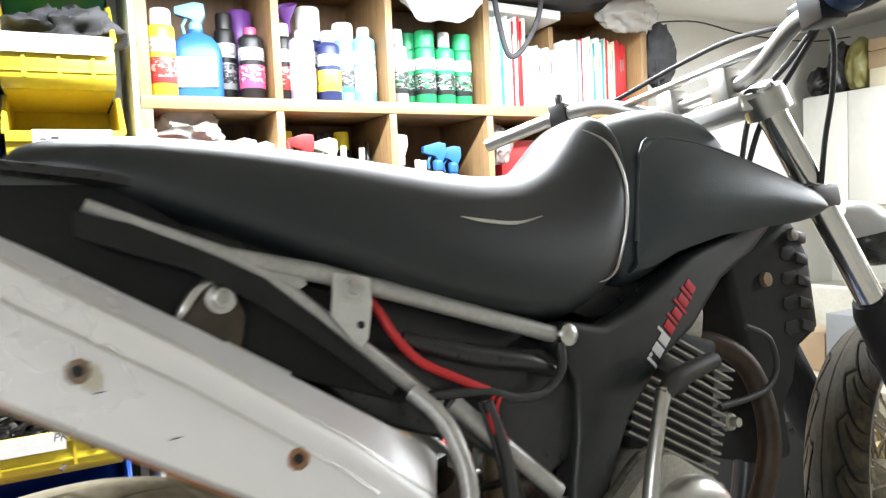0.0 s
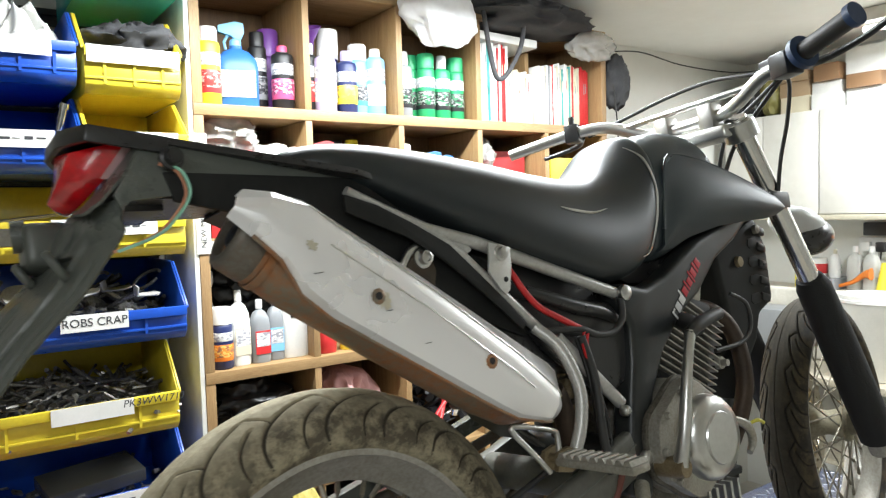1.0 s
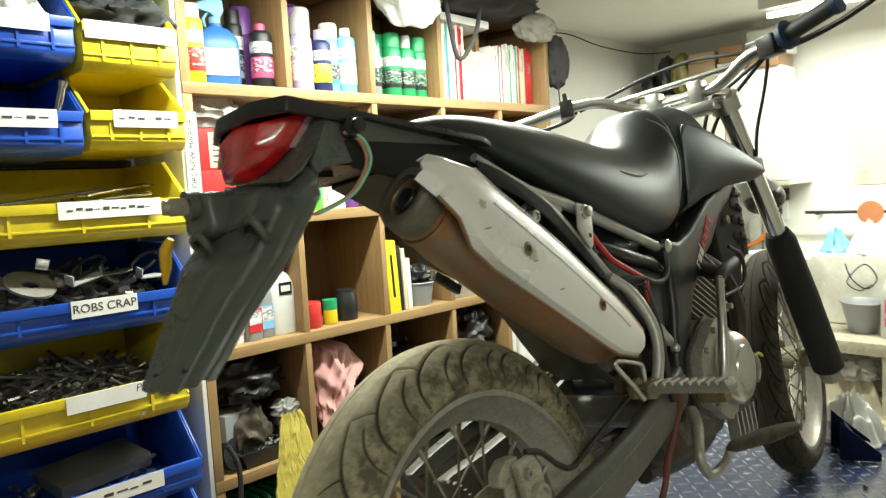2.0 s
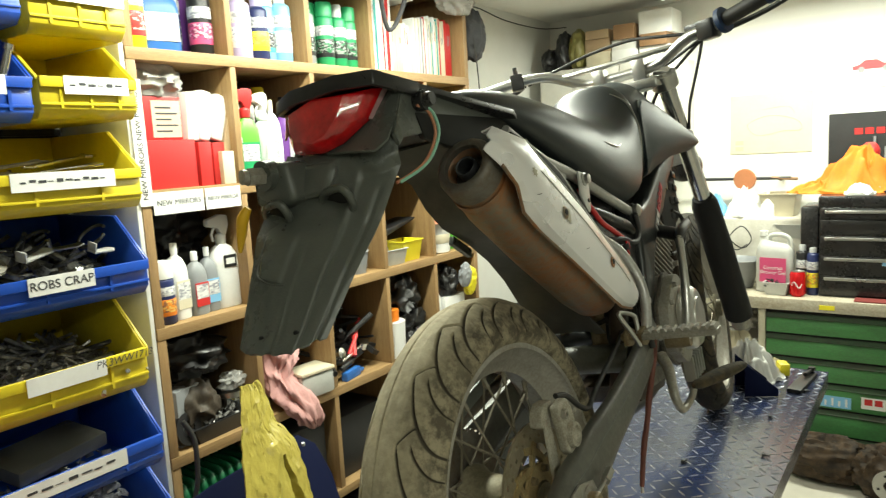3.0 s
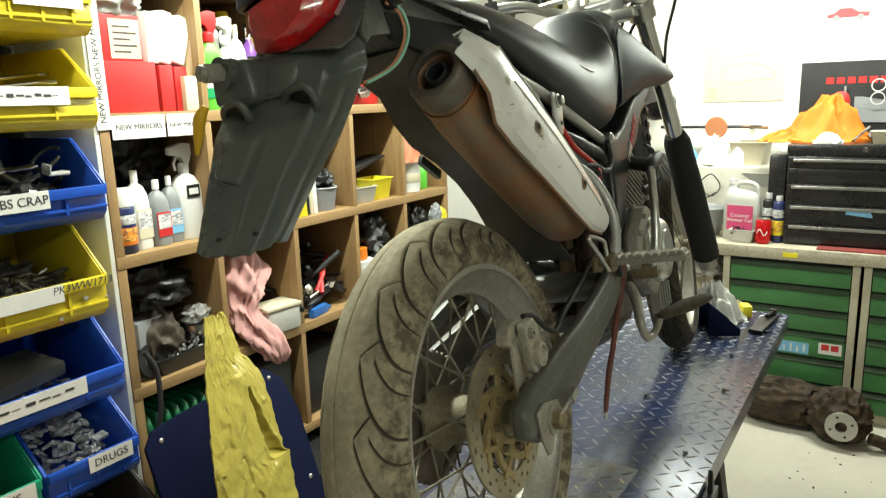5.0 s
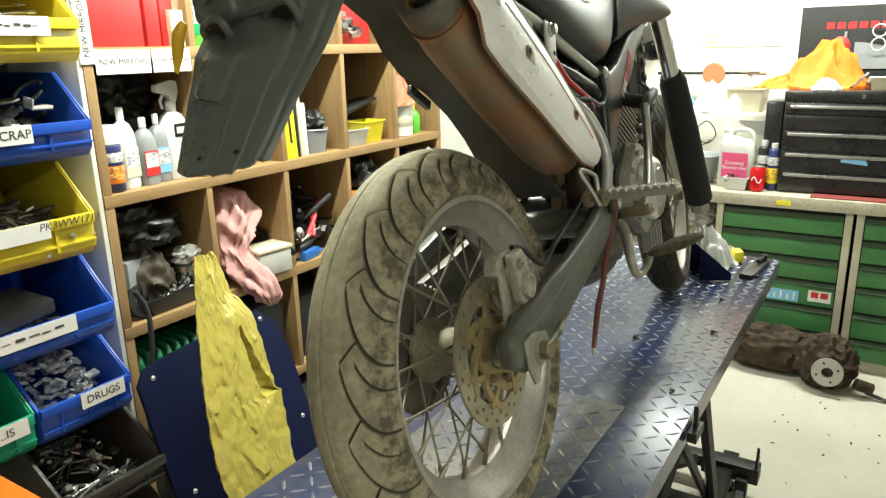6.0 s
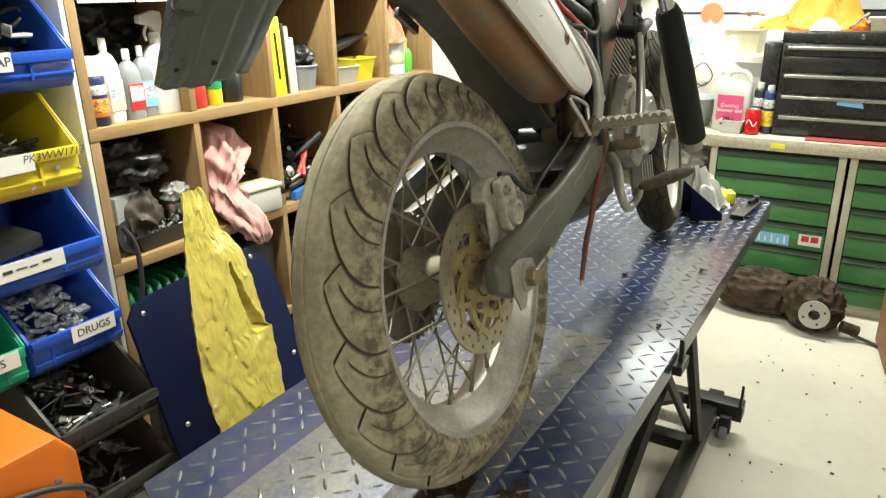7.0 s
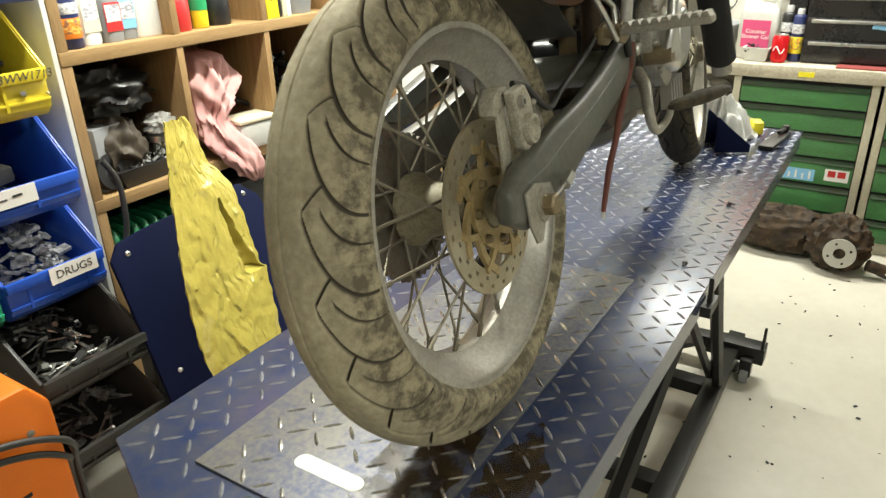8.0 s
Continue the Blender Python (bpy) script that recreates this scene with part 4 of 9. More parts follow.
def flap_relief(a, f):
    """How far the moulded flap stands out, a from its left to its right edge, f from top to foot."""
    h = 0.020 * (1 - abs(2 * a - 1) ** 3) - 0.010 * step(a, 0.70, 0.74) * step(f, 0.12, 0.3)
    h += 0.007 * step(a, 0.08, 0.12) * (1 - step(a, 0.40 - 0.1 * f, 0.44 - 0.1 * f)) * step(f, 0.44, 0.50) * (1 - step(f, 0.70, 0.73))
    h -= 0.012 * step(f, 0.26, 0.31) * (1 - step(f, 0.40, 0.47)) * step(a, 0.08, 0.2) * (1 - step(a, 0.62, 0.74))
    h += 0.008 * step(f, 0.03, 0.06) * (1 - step(f, 0.22, 0.27)) * step(a, 0.05, 0.12) * (1 - step(a, 0.46, 0.56))
    h += 0.0022 * (1 - step(abs(a - 0.46), 0.004, 0.014)) * step(f, 0.5, 0.54)
    h -= 0.0035 * (1 - step(abs(a - 0.90), 0.01, 0.03)) * step(f, 0.3, 0.4)
    h -= 0.004 * (1 - step(abs(a - 0.40 - 0.06 * math.sin(9 * f)), 0.02, 0.08)) * step(f, 0.80, 0.97)
    return h + 0.0035 * noise.noise((a * 4, f * 5, 1.0)) + 0.0012 * noise.noise((a * 12, f * 14, 4.0))


def on_flap(a, f, proud=0.0):
    p, q = between(edge_left, f), between(edge_right, f)
    out = Vector((-0.88, -0.30, -0.42)).normalized()
    return p.lerp(q, a) + out * (flap_relief(a, f) + proud)


fl = Geo()
for i in range(NF + 1):
    for j in range(NA + 1):
        a, f = j / NA, i / NF
        p = on_flap(a, f)
        p.z += (0.006 * (1 - abs(2 * a - 1)) + 0.004 * noise.noise((a * 5, 2.0, 0.0))) * step(f, 0.9, 1.0)
        fl.v.append(tuple(p))
for i in range(NF):
    for j in range(NA):
        k = i * (NA + 1) + j
        fl.f.append((k, k + 1, k + NA + 2, k + NA + 1))
flap = part("mudguard", fl, M_black_plastic, bike, "scuffed dull black plastic rear mudguard flap", thick=0.004, angle=60)
for a, f in ((0.30, 0.93), (0.66, 0.91)):
    m = Matrix.Translation(on_flap(a, f, 0.0006)) @ Vector((-0.88, -0.30, -0.42)).to_track_quat("Z", "Y").to_matrix().to_4x4()
    part("fixing_hole", Geo().lathe([(0.001, 0.0012), (0.0030, 0.001), (0.0036, 0)], 10, m), M_dark_gap, flap)
part("mould_line", Geo().tube([on_flap(a, f, 0.0004) for a, f in ((0.11, 0.50), (0.08, 0.64), (0.11, 0.70), (0.24, 0.735), (0.40, 0.73))], 0.0013, 6, 5), M_plastic_edge, flap, "scuffed pale mould edge")
part("mould_line", Geo().tube([on_flap(a, f, 0.0004) for a, f in ((0.16, 0.055), (0.40, 0.045), (0.53, 0.10), (0.52, 0.20), (0.46, 0.27))], 0.0014, 6, 5), M_plastic_edge, flap)
for a, f, wd in ((0.12, 0.335, 0.040), (0.60, 0.325, 0.046)):
    c, tilt = on_flap(a, f, 0.010), pose(0, 0, 0, 0, -32, -14)
    loop = [(-0.5, -0.26), (0.2, -0.34), (0.5, -0.1), (0.46, 0.3), (-0.2, 0.28), (-0.52, 0.06), (-0.5, -0.26)]
    part("strap_eye", Geo().tube([c + tilt @ Vector((0.0, -y * wd, z * wd)) for y, z in loop], 0.0046, 8, 4), M_black_plastic, flap)
    part("eye_gap", Geo().plate([(-y * wd * 0.8, z * wd * 0.7) for y, z in loop[:-1]], 0.002, 0.004, "x", Matrix.Translation(c) @ tilt), M_dark_gap, flap)
part("mount_box", Geo().plate([(0.028, 0.762), (0.034, 0.806), (0.070, 0.810), (0.088, 0.800), (0.090, 0.764), (0.060, 0.752)], -0.268, -0.225, "x"), M_black_plastic, flap, bevel=0.009, segments=3)
part("mount_boss", Geo().tube([(-0.262, 0.060, 0.796), (-0.276, 0.062, 0.795)], 0.017, 18), M_black_plastic, flap)

# inner mudguard behind the wheel
guard = [(-0.075, 0.806), (-0.030, 0.784), (0.007, 0.764), (0.030, 0.726), (0.066, 0.692), (0.130, 0.660), (0.185, 0.622), (0.228, 0.580), (0.262, 0.535), (0.300, 0.490), (0.350, 0.455)]
g = Geo()
for x, z in guard:
    for y, f in ((-0.066, 0.0), (-0.050, 0.0), (-0.02, 0.0), (0.02, 0.0), (0.060, 0.0), (0.066, 0.35), (0.068, 1.0)):
        g.v.append((x + 0.035 * f - (0.03 if y < -0.04 else 0.0) * (x > 0.05), y, z + 0.045 * f))
for i in range(len(guard) - 1):
    for j in range(6):
        g.f.append((i * 7 + j, i * 7 + j + 1, i * 7 + 8 + j, i * 7 + 7 + j))
inner = part("inner_mudguard", g, M_guard, bike, "black inner mudguard behind the silencer", thick=0.004)
for k in range(7):
    f = 0.25 + 0.05 * k
    part("edge_tab", Geo().box(-0.006, 0.006, -0.004, 0.004, -0.010, 0.004, pose(0.066 + 0.125 * f, 0.064, 0.690 - 0.075 * f, 0, 30, 0)), M_black_plastic, inner, bevel=0.001)
part("airbox", Geo().plate([(0.06, 0.815), (0.10, 0.74), (0.20, 0.672), (0.26, 0.60), (0.36, 0.56), (0.49, 0.52), (0.52, 0.60), (0.47, 0.70), (0.30, 0.75)], -0.068, 0.068, "y"), M_black_smooth, bike, "black airbox and side panel", bevel=0.014)
part("battery_tray", Geo().plate([(-0.16, 0.835), (-0.15, 0.805), (-0.06, 0.785), (0.02, 0.738), (0.10, 0.692), (0.20, 0.650), (0.30, 0.610), (0.33, 0.63), (0.28, 0.70), (0.16, 0.765), (0.06, 0.83)], -0.079, -0.070, "y"), M_dull_black, bike, "black plastic inner side panel", bevel=0.003)
part("panel_edge", Geo().plate([(0.030, 0.806), (0.072, 0.793), (0.12, 0.770), (0.172, 0.741), (0.216, 0.700), (0.262, 0.655), (0.285, 0.628), (0.275, 0.622), (0.248, 0.648), (0.200, 0.690), (0.160, 0.722), (0.112, 0.752), (0.03, 0.785)], -0.101, -0.097, "y"), M_dull_black, bike, "turned black edge of the inner panel", bevel=0.0015)
part("side_cover", Geo().plate([(0.27, 0.665), (0.36, 0.655), (0.47, 0.64), (0.515, 0.60), (0.51, 0.53), (0.44, 0.50), (0.33, 0.585)], -0.090, -0.070, "y"), M_black_smooth, bike, "smooth black side panel", bevel=0.013, segments=4)
part("taped_loom", Geo().tube([(0.300, -0.090, 0.672), (0.345, -0.096, 0.655), (0.392, -0.097, 0.640), (0.44, -0.097, 0.628), (0.475, -0.095, 0.612)], [0.007, 0.010, 0.011, 0.010, 0.007], 12, 5), M_black_smooth, bike, "taped black wiring loom")
for k in range(4):
    part("loom_wire", Geo().tube([(0.368 + 0.006 * k, -0.106, 0.60), (0.376 + 0.005 * k, -0.112, 0.55 - 0.006 * k), (0.384 + 0.007 * k, -0.110, 0.48), (0.392 + 0.006 * k, -0.106, 0.42)], 0.0030, 6, 4), M_black_smooth if k != 1 else C_rod, bike)

# frame
def side_pair(name, points, r, material, label="", smooth=0, sides=10):
    for s in (-1, 1):
        part(name, Geo().tube([(x, s * y, z) for x, y, z in points], r, sides, smooth), material, bike, label)


side_pair("subframe_tube", [(0.040, 0.088, 0.812), (0.088, 0.088, 0.788), (0.144, 0.089, 0.763), (0.223, 0.090, 0.742), (0.30, 0.090, 0.716), (0.392, 0.092, 0.683), (0.490, 0.094, 0.648)], [0.0060, 0.0078, 0.0088, 0.0092, 0.0092, 0.0092, 0.0092], M_silver_paint, "scuffed silver subframe tube")
side_pair("subframe_strut", [(0.150, 0.090, 0.760), (0.199, 0.091, 0.723), (0.312, 0.092, 0.619), (0.33, 0.092, 0.604)], 0.0078, M_silver_paint)
side_pair("lower_strut", [(0.343, 0.092, 0.605), (0.383, 0.094, 0.564), (0.455, 0.096, 0.492)], 0.0095, M_silver_paint)
part("gusset", Geo().plate([(0.150, 0.768), (0.205, 0.748), (0.212, 0.732), (0.196, 0.724), (0.150, 0.752)], -0.094, -0.088, "y"), M_silver_paint, bike, "welded silver gusset", bevel=0.0015)
tabp = part("tab", Geo().plate([(0.232, 0.740), (0.268, 0.732), (0.267, 0.708), (0.259, 0.676), (0.251, 0.670), (0.243, 0.677), (0.226, 0.702), (0.230, 0.722)], -0.106, -0.102, "y"), M_tab, bike, "drilled silver mounting tab", bevel=0.0015)
part("tab_bolt", Geo().lathe([(0.001, 0.010), (0.0075, 0.009), (0.008, 0.003), (0.011, 0.002), (0.011, 0)], 12, pose(0.250, -0.106, 0.725, 90)), M_alu, tabp)
part("tab_hole", Geo().lathe([(0.001, 0.0015), (0.0036, 0.001), (0.0036, 0)], 12, pose(0.253, -0.106, 0.690, 90)), M_dark_gap, tabp)
ph = part("hanger_bracket", Geo().plate([(0.100, 0.712), (0.116, 0.735), (0.136, 0.744), (0.149, 0.734), (0.157, 0.711), (0.150, 0.684), (0.112, 0.680)], -0.088, -0.080, "y"), M_hook, bike, "brown-stained hanger bracket", bevel=0.003)
part("hanger_bolt", Geo().lathe([(0.001, 0.009), (0.005, 0.009), (0.0055, 0.013), (0.0085, 0.012), (0.009, 0.004), (0.013, 0.003), (0.013, 0)], 16, pose(0.1365, -0.088, 0.7277, 90)), M_alu, ph)
part("hanger_edge", Geo().tube([(0.099, -0.089, 0.712), (0.106, -0.090, 0.722), (0.118, -0.090, 0.737), (0.134, -0.090, 0.7445), (0.146, -0.089, 0.741)], [0.002, 0.005, 0.005, 0.004, 0.002], 8, 4), M_alu, ph, "bright worn hanger lip")
part("switch_rod", Geo().tube([(0.136, -0.086, 0.690), (0.150, -0.086, 0.679), (0.188, -0.086, 0.654)], [0.0035, 0.0045, 0.0042], 10), C_rod, bike, "white plastic switch rod")
spar = [(0.875, 0.80), (0.825, 0.765), (0.787, 0.745), (0.706, 0.722), (0.650, 0.694), (0.598, 0.668), (0.545, 0.653), (0.492, 0.666), (0.474, 0.656), (0.476, 0.636), (0.496, 0.60), (0.487, 0.545), (0.472, 0.496), (0.454, 0.417), (0.440, 0.36), (0.492, 0.345), (0.506, 0.405), (0.526, 0.490), (0.566, 0.548), (0.630, 0.603), (0.689, 0.632), (0.756, 0.686), (0.825, 0.716), (0.90, 0.765)]
for s in (-1, 1):
    part("frame_spar", Geo().plate(spar, s * 0.085 - 0.019, s * 0.085 + 0.019, "y"), M_frame, bike, "chipped black frame spar", bevel=0.013, segments=3)
for x, z, r in ((0.487, 0.650, 0.012), (0.449, 0.482, 0.008), (0.440, 0.432, 0.009), (0.428, 0.405, 0.007), (0.482, 0.408, 0.011), (0.462, 0.372, 0.008)):
    part("frame_bolt", Geo().lathe([(0.001, 0.012), (r * 0.6, 0.012), (r, 0.008), (r, 0)], 16, pose(x, -0.103, z, 90)), M_alu, bike)
deco = pose(0.649, -0.1046, 0.6435, 0, -42, 0)
M_white_decal, M_red_decal = mat("white_decal", (0.7, 0.7, 0.7), 0.4), mat("red_decal", (0.55, 0.02, 0.035), 0.4)
for a, b, lo, hi, mm in ((-0.060, -0.056, -0.012, 0.006, 0), (-0.055, -0.050, 0.002, 0.006, 0), (-0.047, -0.034, -0.010, 0.006, 0), (-0.031, -0.019, -0.010, 0.005, 0), (-0.021, -0.017, -0.010, 0.014, 0),
                         (-0.013, -0.001, -0.009, 0.007, 1), (0.002, 0.006, -0.010, 0.012, 1), (0.009, 0.020, -0.009, 0.006, 1), (0.023, 0.027, -0.013, 0.013, 1), (0.029, 0.040, -0.009, 0.008, 1), (0.043, 0.048, -0.010, 0.012, 1), (0.051, 0.062, -0.008, 0.009, 1)):
    part("decal_bar", Geo().box(a, b, -0.0006, 0, lo, hi, deco), M_red_decal if mm else M_white_decal, bike, "red lettering shape" if mm else "white lettering shape", bevel=0.0002)
part("frame_highlight_band", Geo().tube([(0.79, -0.080, 0.742), (0.845, -0.070, 0.785), (0.88, -0.055, 0.83)], [0.024, 0.022, 0.020], 14, 4), M_frame, bike, "black frame head tube branch")

# seat: lofted from cross-sections
def section(x, top, bottom, half, side=0.35, n=24, lean=0.0):
    ring = []
    mid = bottom + (top - bottom) * side
    for j in range(n):
        a = 2 * math.pi * j / n
        c, s = math.cos(a), math.sin(a)
        y = half * math.copysign(abs(c) ** 0.62, c)
        z = mid + (top - mid) * abs(s) ** 0.80 if s > 0 else mid - (mid - bottom) * abs(s) ** 0.5
        ring.append((x + lean * (z - bottom), y * (1 - 0.18 * max(0, s)), z))
    return ring


seat_rows = [(-0.015, 0.868, 0.850, 0.050), (0.005, 0.878, 0.840, 0.078), (0.06, 0.885, 0.820, 0.092), (0.14, 0.881, 0.786, 0.104), (0.22, 0.873, 0.750, 0.112), (0.30, 0.862, 0.716, 0.118), (0.38, 0.848, 0.686, 0.120),
             (0.45, 0.840, 0.666, 0.120), (0.505, 0.843, 0.660, 0.118), (0.55, 0.860, 0.672, 0.115), (0.582, 0.890, 0.698, 0.111), (0.606, 0.912, 0.745, 0.107), (0.622, 0.918, 0.79, 0.100), (0.632, 0.912, 0.84, 0.088)]
seat = part("seat", Geo().rings([section(x, t, b, h) for x, t, b, h in seat_rows]), M_vinyl, bike, "one-piece black vinyl seat with worn seam", angle=75)
seat.modifiers.new("round", "SUBSURF").render_levels = 1
seat.modifiers["round"].levels = 1
def seat_side(x, z):
    """How far the seat's flank lies from the middle at x, z."""
    for (xa, ta, ba, ha), (xb, tb, bb, hb) in zip(seat_rows[:-1], seat_rows[1:]):
        if xa <= x <= xb:
            f = (x - xa) / (xb - xa)
            t, b, h = ta + f * (tb - ta), ba + f * (bb - ba), ha + f * (hb - ha)
            best = min(((abs(p[2] - z), abs(p[1])) for p in section(x, t, b, h, n=200) if p[1] < 0))
            return best[1]


seam = [(0.596, 0.888), (0.606, 0.862), (0.610, 0.815), (0.600, 0.765), (0.584, 0.722), (0.568, 0.706), (0.540, 0.701)]
part("seam", Geo().tube([(x, -seat_side(x, z) + 0.0012, z) for x, z in seam], [0.0008, 0.0024, 0.0024, 0.0024, 0.0020, 0.0014, 0.0006], 6, 6), M_alu, seat, "shiny worn seat seam")
for pts in ([(0.372, 0.783), (0.40, 0.777), (0.44, 0.773), (0.478, 0.779)],):
    part("scuff", Geo().tube([(x, -seat_side(x, z) + 0.0006, z) for x, z in pts], [0.0005, 0.0022, 0.0022, 0.0005], 6, 5), M_alu, seat, "pale scuff in the vinyl")

# tank cover and shrouds
tank_rows = [(0.580, 0.850, 0.690, 0.100), (0.610, 0.895, 0.685, 0.110), (0.65, 0.915, 0.69, 0.111), (0.71, 0.930, 0.715, 0.104), (0.77, 0.930, 0.74, 0.098), (0.82, 0.920, 0.76, 0.088), (0.855, 0.895, 0.78, 0.07), (0.87, 0.87, 0.80, 0.05)]
tank = part("tank_cover", Geo().rings([section(x, t, b, h, 0.5) for x, t, b, h in tank_rows]), M_shroud, bike, "matt black tank cover", angle=75)
tank.modifiers.new("round", "SUBSURF").render_levels = 1
for s in (-1, 1):
    cols_s = [(0.606, 0.742, 0.706, 0.112, 0.108), (0.640, 0.846, 0.712, 0.106, 0.117), (0.675, 0.868, 0.726, 0.103, 0.126), (0.75, 0.860, 0.740, 0.104, 0.136), (0.82, 0.838, 0.744, 0.112, 0.142), (0.89, 0.808, 0.747, 0.124, 0.146), (0.93, 0.786, 0.752, 0.134, 0.146), (0.943, 0.774, 0.757, 0.138, 0.143)]
    g = Geo()
    k = 8
    for x, zt, zb, yt, ym in cols_s:
        for j in range(k):
            u = j / (k - 1)
            z = zt + (zb - zt) * u
            y = yt + (ym - yt) * math.sin(min(1, u * 1.6) * math.pi / 2) - 0.022 * max(0, u - 0.75) ** 1.2 * 4
            g.v.append((x, s * y, z))
    for i in range(len(cols_s) - 1):
        for j in range(k - 1):
            a = i * k + j
            g.f.append((a, a + 1, a + k + 1, a + k))
    sh = part("shroud", g, M_shroud, bike, "matt dark grey side shroud", thick=0.004, angle=60)
    part("shroud_edge", Geo().tube([(x, s * (yt - 0.002), zt) for x, zt, zb, yt, ym in cols_s], 0.0025, 6, 3), M_shroud, sh)
    g = Geo()
    strip = [(x, zt, yt) for x, zt, zb, yt, ym in cols_s[:6]]
    for x, z, y in strip:
        g.v += [(x, s * y, z), (x + 0.01, s * 0.05, z + 0.012)]
    for i in range(len(strip) - 1):
        g.f.append((2 * i, 2 * i + 1, 2 * i + 3, 2 * i + 2))
    part("inner_web", g, M_shroud, sh, thick=0.003)

# engine
part("tank_underside", Geo().plate([(0.50, 0.685), (0.56, 0.66), (0.64, 0.66), (0.72, 0.71), (0.84, 0.735), (0.90, 0.78), (0.86, 0.82), (0.64, 0.80), (0.55, 0.72)], -0.062, 0.062, "y"), M_black_smooth, bike, "black tank underside and wiring", bevel=0.01)
part("regulator", Geo().box(0.855, 0.92, -0.045, 0.05, 0.42, 0.60), M_dull_black, bike, "black electrical housing", bevel=0.012)
eng = part("engine_case", Geo().plate([(0.47, 0.48), (0.47, 0.36), (0.52, 0.285), (0.68, 0.27), (0.745, 0.32), (0.75, 0.42), (0.70, 0.50), (0.56, 0.52)], -0.064, 0.115, "y"), M_case, bike, "dirty alloy engine case", bevel=0.02, segments=3)
part("clutch_cover", Geo().lathe([(0.001, 0.046), (0.038, 0.046), (0.040, 0.043), (0.043, 0.043), (0.056, 0.040), (0.064, 0.030), (0.068, 0.0)], 44, pose(0.600, -0.115, 0.414, 90)), M_alu, eng, "round polished clutch cover")
case_round = [(0.577 + 0.092 * math.cos(a) * (1.0 if math.cos(a) < 0 else 0.96), 0.418 + 0.084 * math.sin(a) + 0.006 * math.sin(5 * a)) for a in [2 * math.pi * i / 40 for i in range(40)]]
part("cover_rim", Geo().plate(case_round, -0.132, -0.0642, "y"), M_alu_dirty, eng, bevel=0.005)
part("cover_flange", Geo().plate([(0.577 + (x - 0.577) * 1.07, 0.418 + (z - 0.418) * 1.06) for x, z in case_round], -0.112, -0.104, "y"), M_case, eng, bevel=0.002)
for a in (1.9, 2.5, 3.2, 3.9, 0.5, -0.4, -1.1):
    part("cover_screw", Geo().lathe([(0.001, 0.007), (0.0045, 0.007), (0.006, 0.004), (0.006, 0.0)], 10, pose(0.577 + 0.084 * math.cos(a), -0.132, 0.418 + 0.077 * math.sin(a), 90)), M_alu_dirty, eng)
for k in range(5):
    part("case_rib", Geo().box(0.58 + 0.02 * k, 0.586 + 0.02 * k, -0.135, -0.1152, 0.285, 0.335, pose(0, 0, 0)), M_alu, eng)
cyl = part("cylinder", Geo().box(-0.070, 0.070, -0.077, 0.077, -0.03, 0.125, pose(0.655, 0, 0.51, 0, 18, 0)), M_dark_gap, bike, "finned air-cooled cylinder", bevel=0.01)
for k in range(12):
    part("fin", Geo().box(-0.078, 0.078, -0.088, 0.088, -0.0012, 0.0014, pose(0.640 + 0.0055 * k, 0, 0.490 + 0.0105 * k, 0, 30, 0)), M_alu_dirty, cyl, bevel=0.0)
part("cylinder_head", Geo().box(-0.062, 0.062, -0.068, 0.068, 0, 0.05, pose(0.685, 0, 0.625, 0, 18, 0)), M_alu_dirty, bike, bevel=0.012)
part("spark_plug_cap", Geo().tube([(0.645, -0.07, 0.60), (0.62, -0.12, 0.588), (0.592, -0.15, 0.582)], [0.012, 0.014, 0.013], 12, 3), M_rubber, bike)
kick = part("kickstart_lever", Geo().tube([(0.500, -0.150, 0.396), (0.506, -0.160, 0.44), (0.526, -0.162, 0.505), (0.552, -0.158, 0.556), (0.568, -0.154, 0.578)], [0.012, 0.0095, 0.008, 0.0075, 0.009], 10, 4), M_alu, bike, "dull alloy kickstart lever")
part("pedal", Geo().tube([(0.564, -0.154, 0.574), (0.592, -0.154, 0.588), (0.655, -0.152, 0.598)], [0.009, 0.0115, 0.010], 10, 3), M_rubber, kick)
part("kick_boss", Geo().lathe([(0.005, 0.045), (0.013, 0.045), (0.0155, 0.03), (0.0155, 0.0)], 16, pose(0.500, -0.115, 0.392, 90)), M_brass, kick)
part("header_pipe", Geo().tube([(0.74, -0.01, 0.60), (0.80, -0.03, 0.60), (0.842, -0.055, 0.555), (0.838, -0.07, 0.46), (0.80, -0.05, 0.36), (0.72, -0.02, 0.285), (0.56, 0.0, 0.262), (0.44, -0.02, 0.30), (0.385, -0.06, 0.40), (0.345, -0.085, 0.50), (0.32, -0.095, 0.535)], 0.0155, 14, 5), mat("dark_header_steel", (0.060, 0.040, 0.027), 0.55, 0.5, second=(0.035, 0.024, 0.017), scale=14, amount=0.9), bike, "brown-stained exhaust header pipe")
part("header_nut", Geo().lathe([(0.001, 0.020), (0.006, 0.020), (0.0065, 0.010), (0.011, 0.009), (0.012, 0.0)], 10, pose(0.752, -0.075, 0.505, 90)), M_alu_dirty, bike)
part("gear_linkage", Geo().tube([(0.70, -0.120, 0.42), (0.725, -0.128, 0.405), (0.74, -0.125, 0.378), (0.72, -0.128, 0.362)], [0.006, 0.008, 0.007, 0.005], 10, 3), M_alu_dirty, bike, "small dirty alloy linkage")
part("yellow_breather_tail", Geo().tube([(0.752, -0.11, 0.398), (0.772, -0.12, 0.404), (0.790, -0.12, 0.396)], 0.0032, 8, 4), mat("yellow_hose", (0.62, 0.56, 0.06), 0.45), bike, "short yellow breather hose")
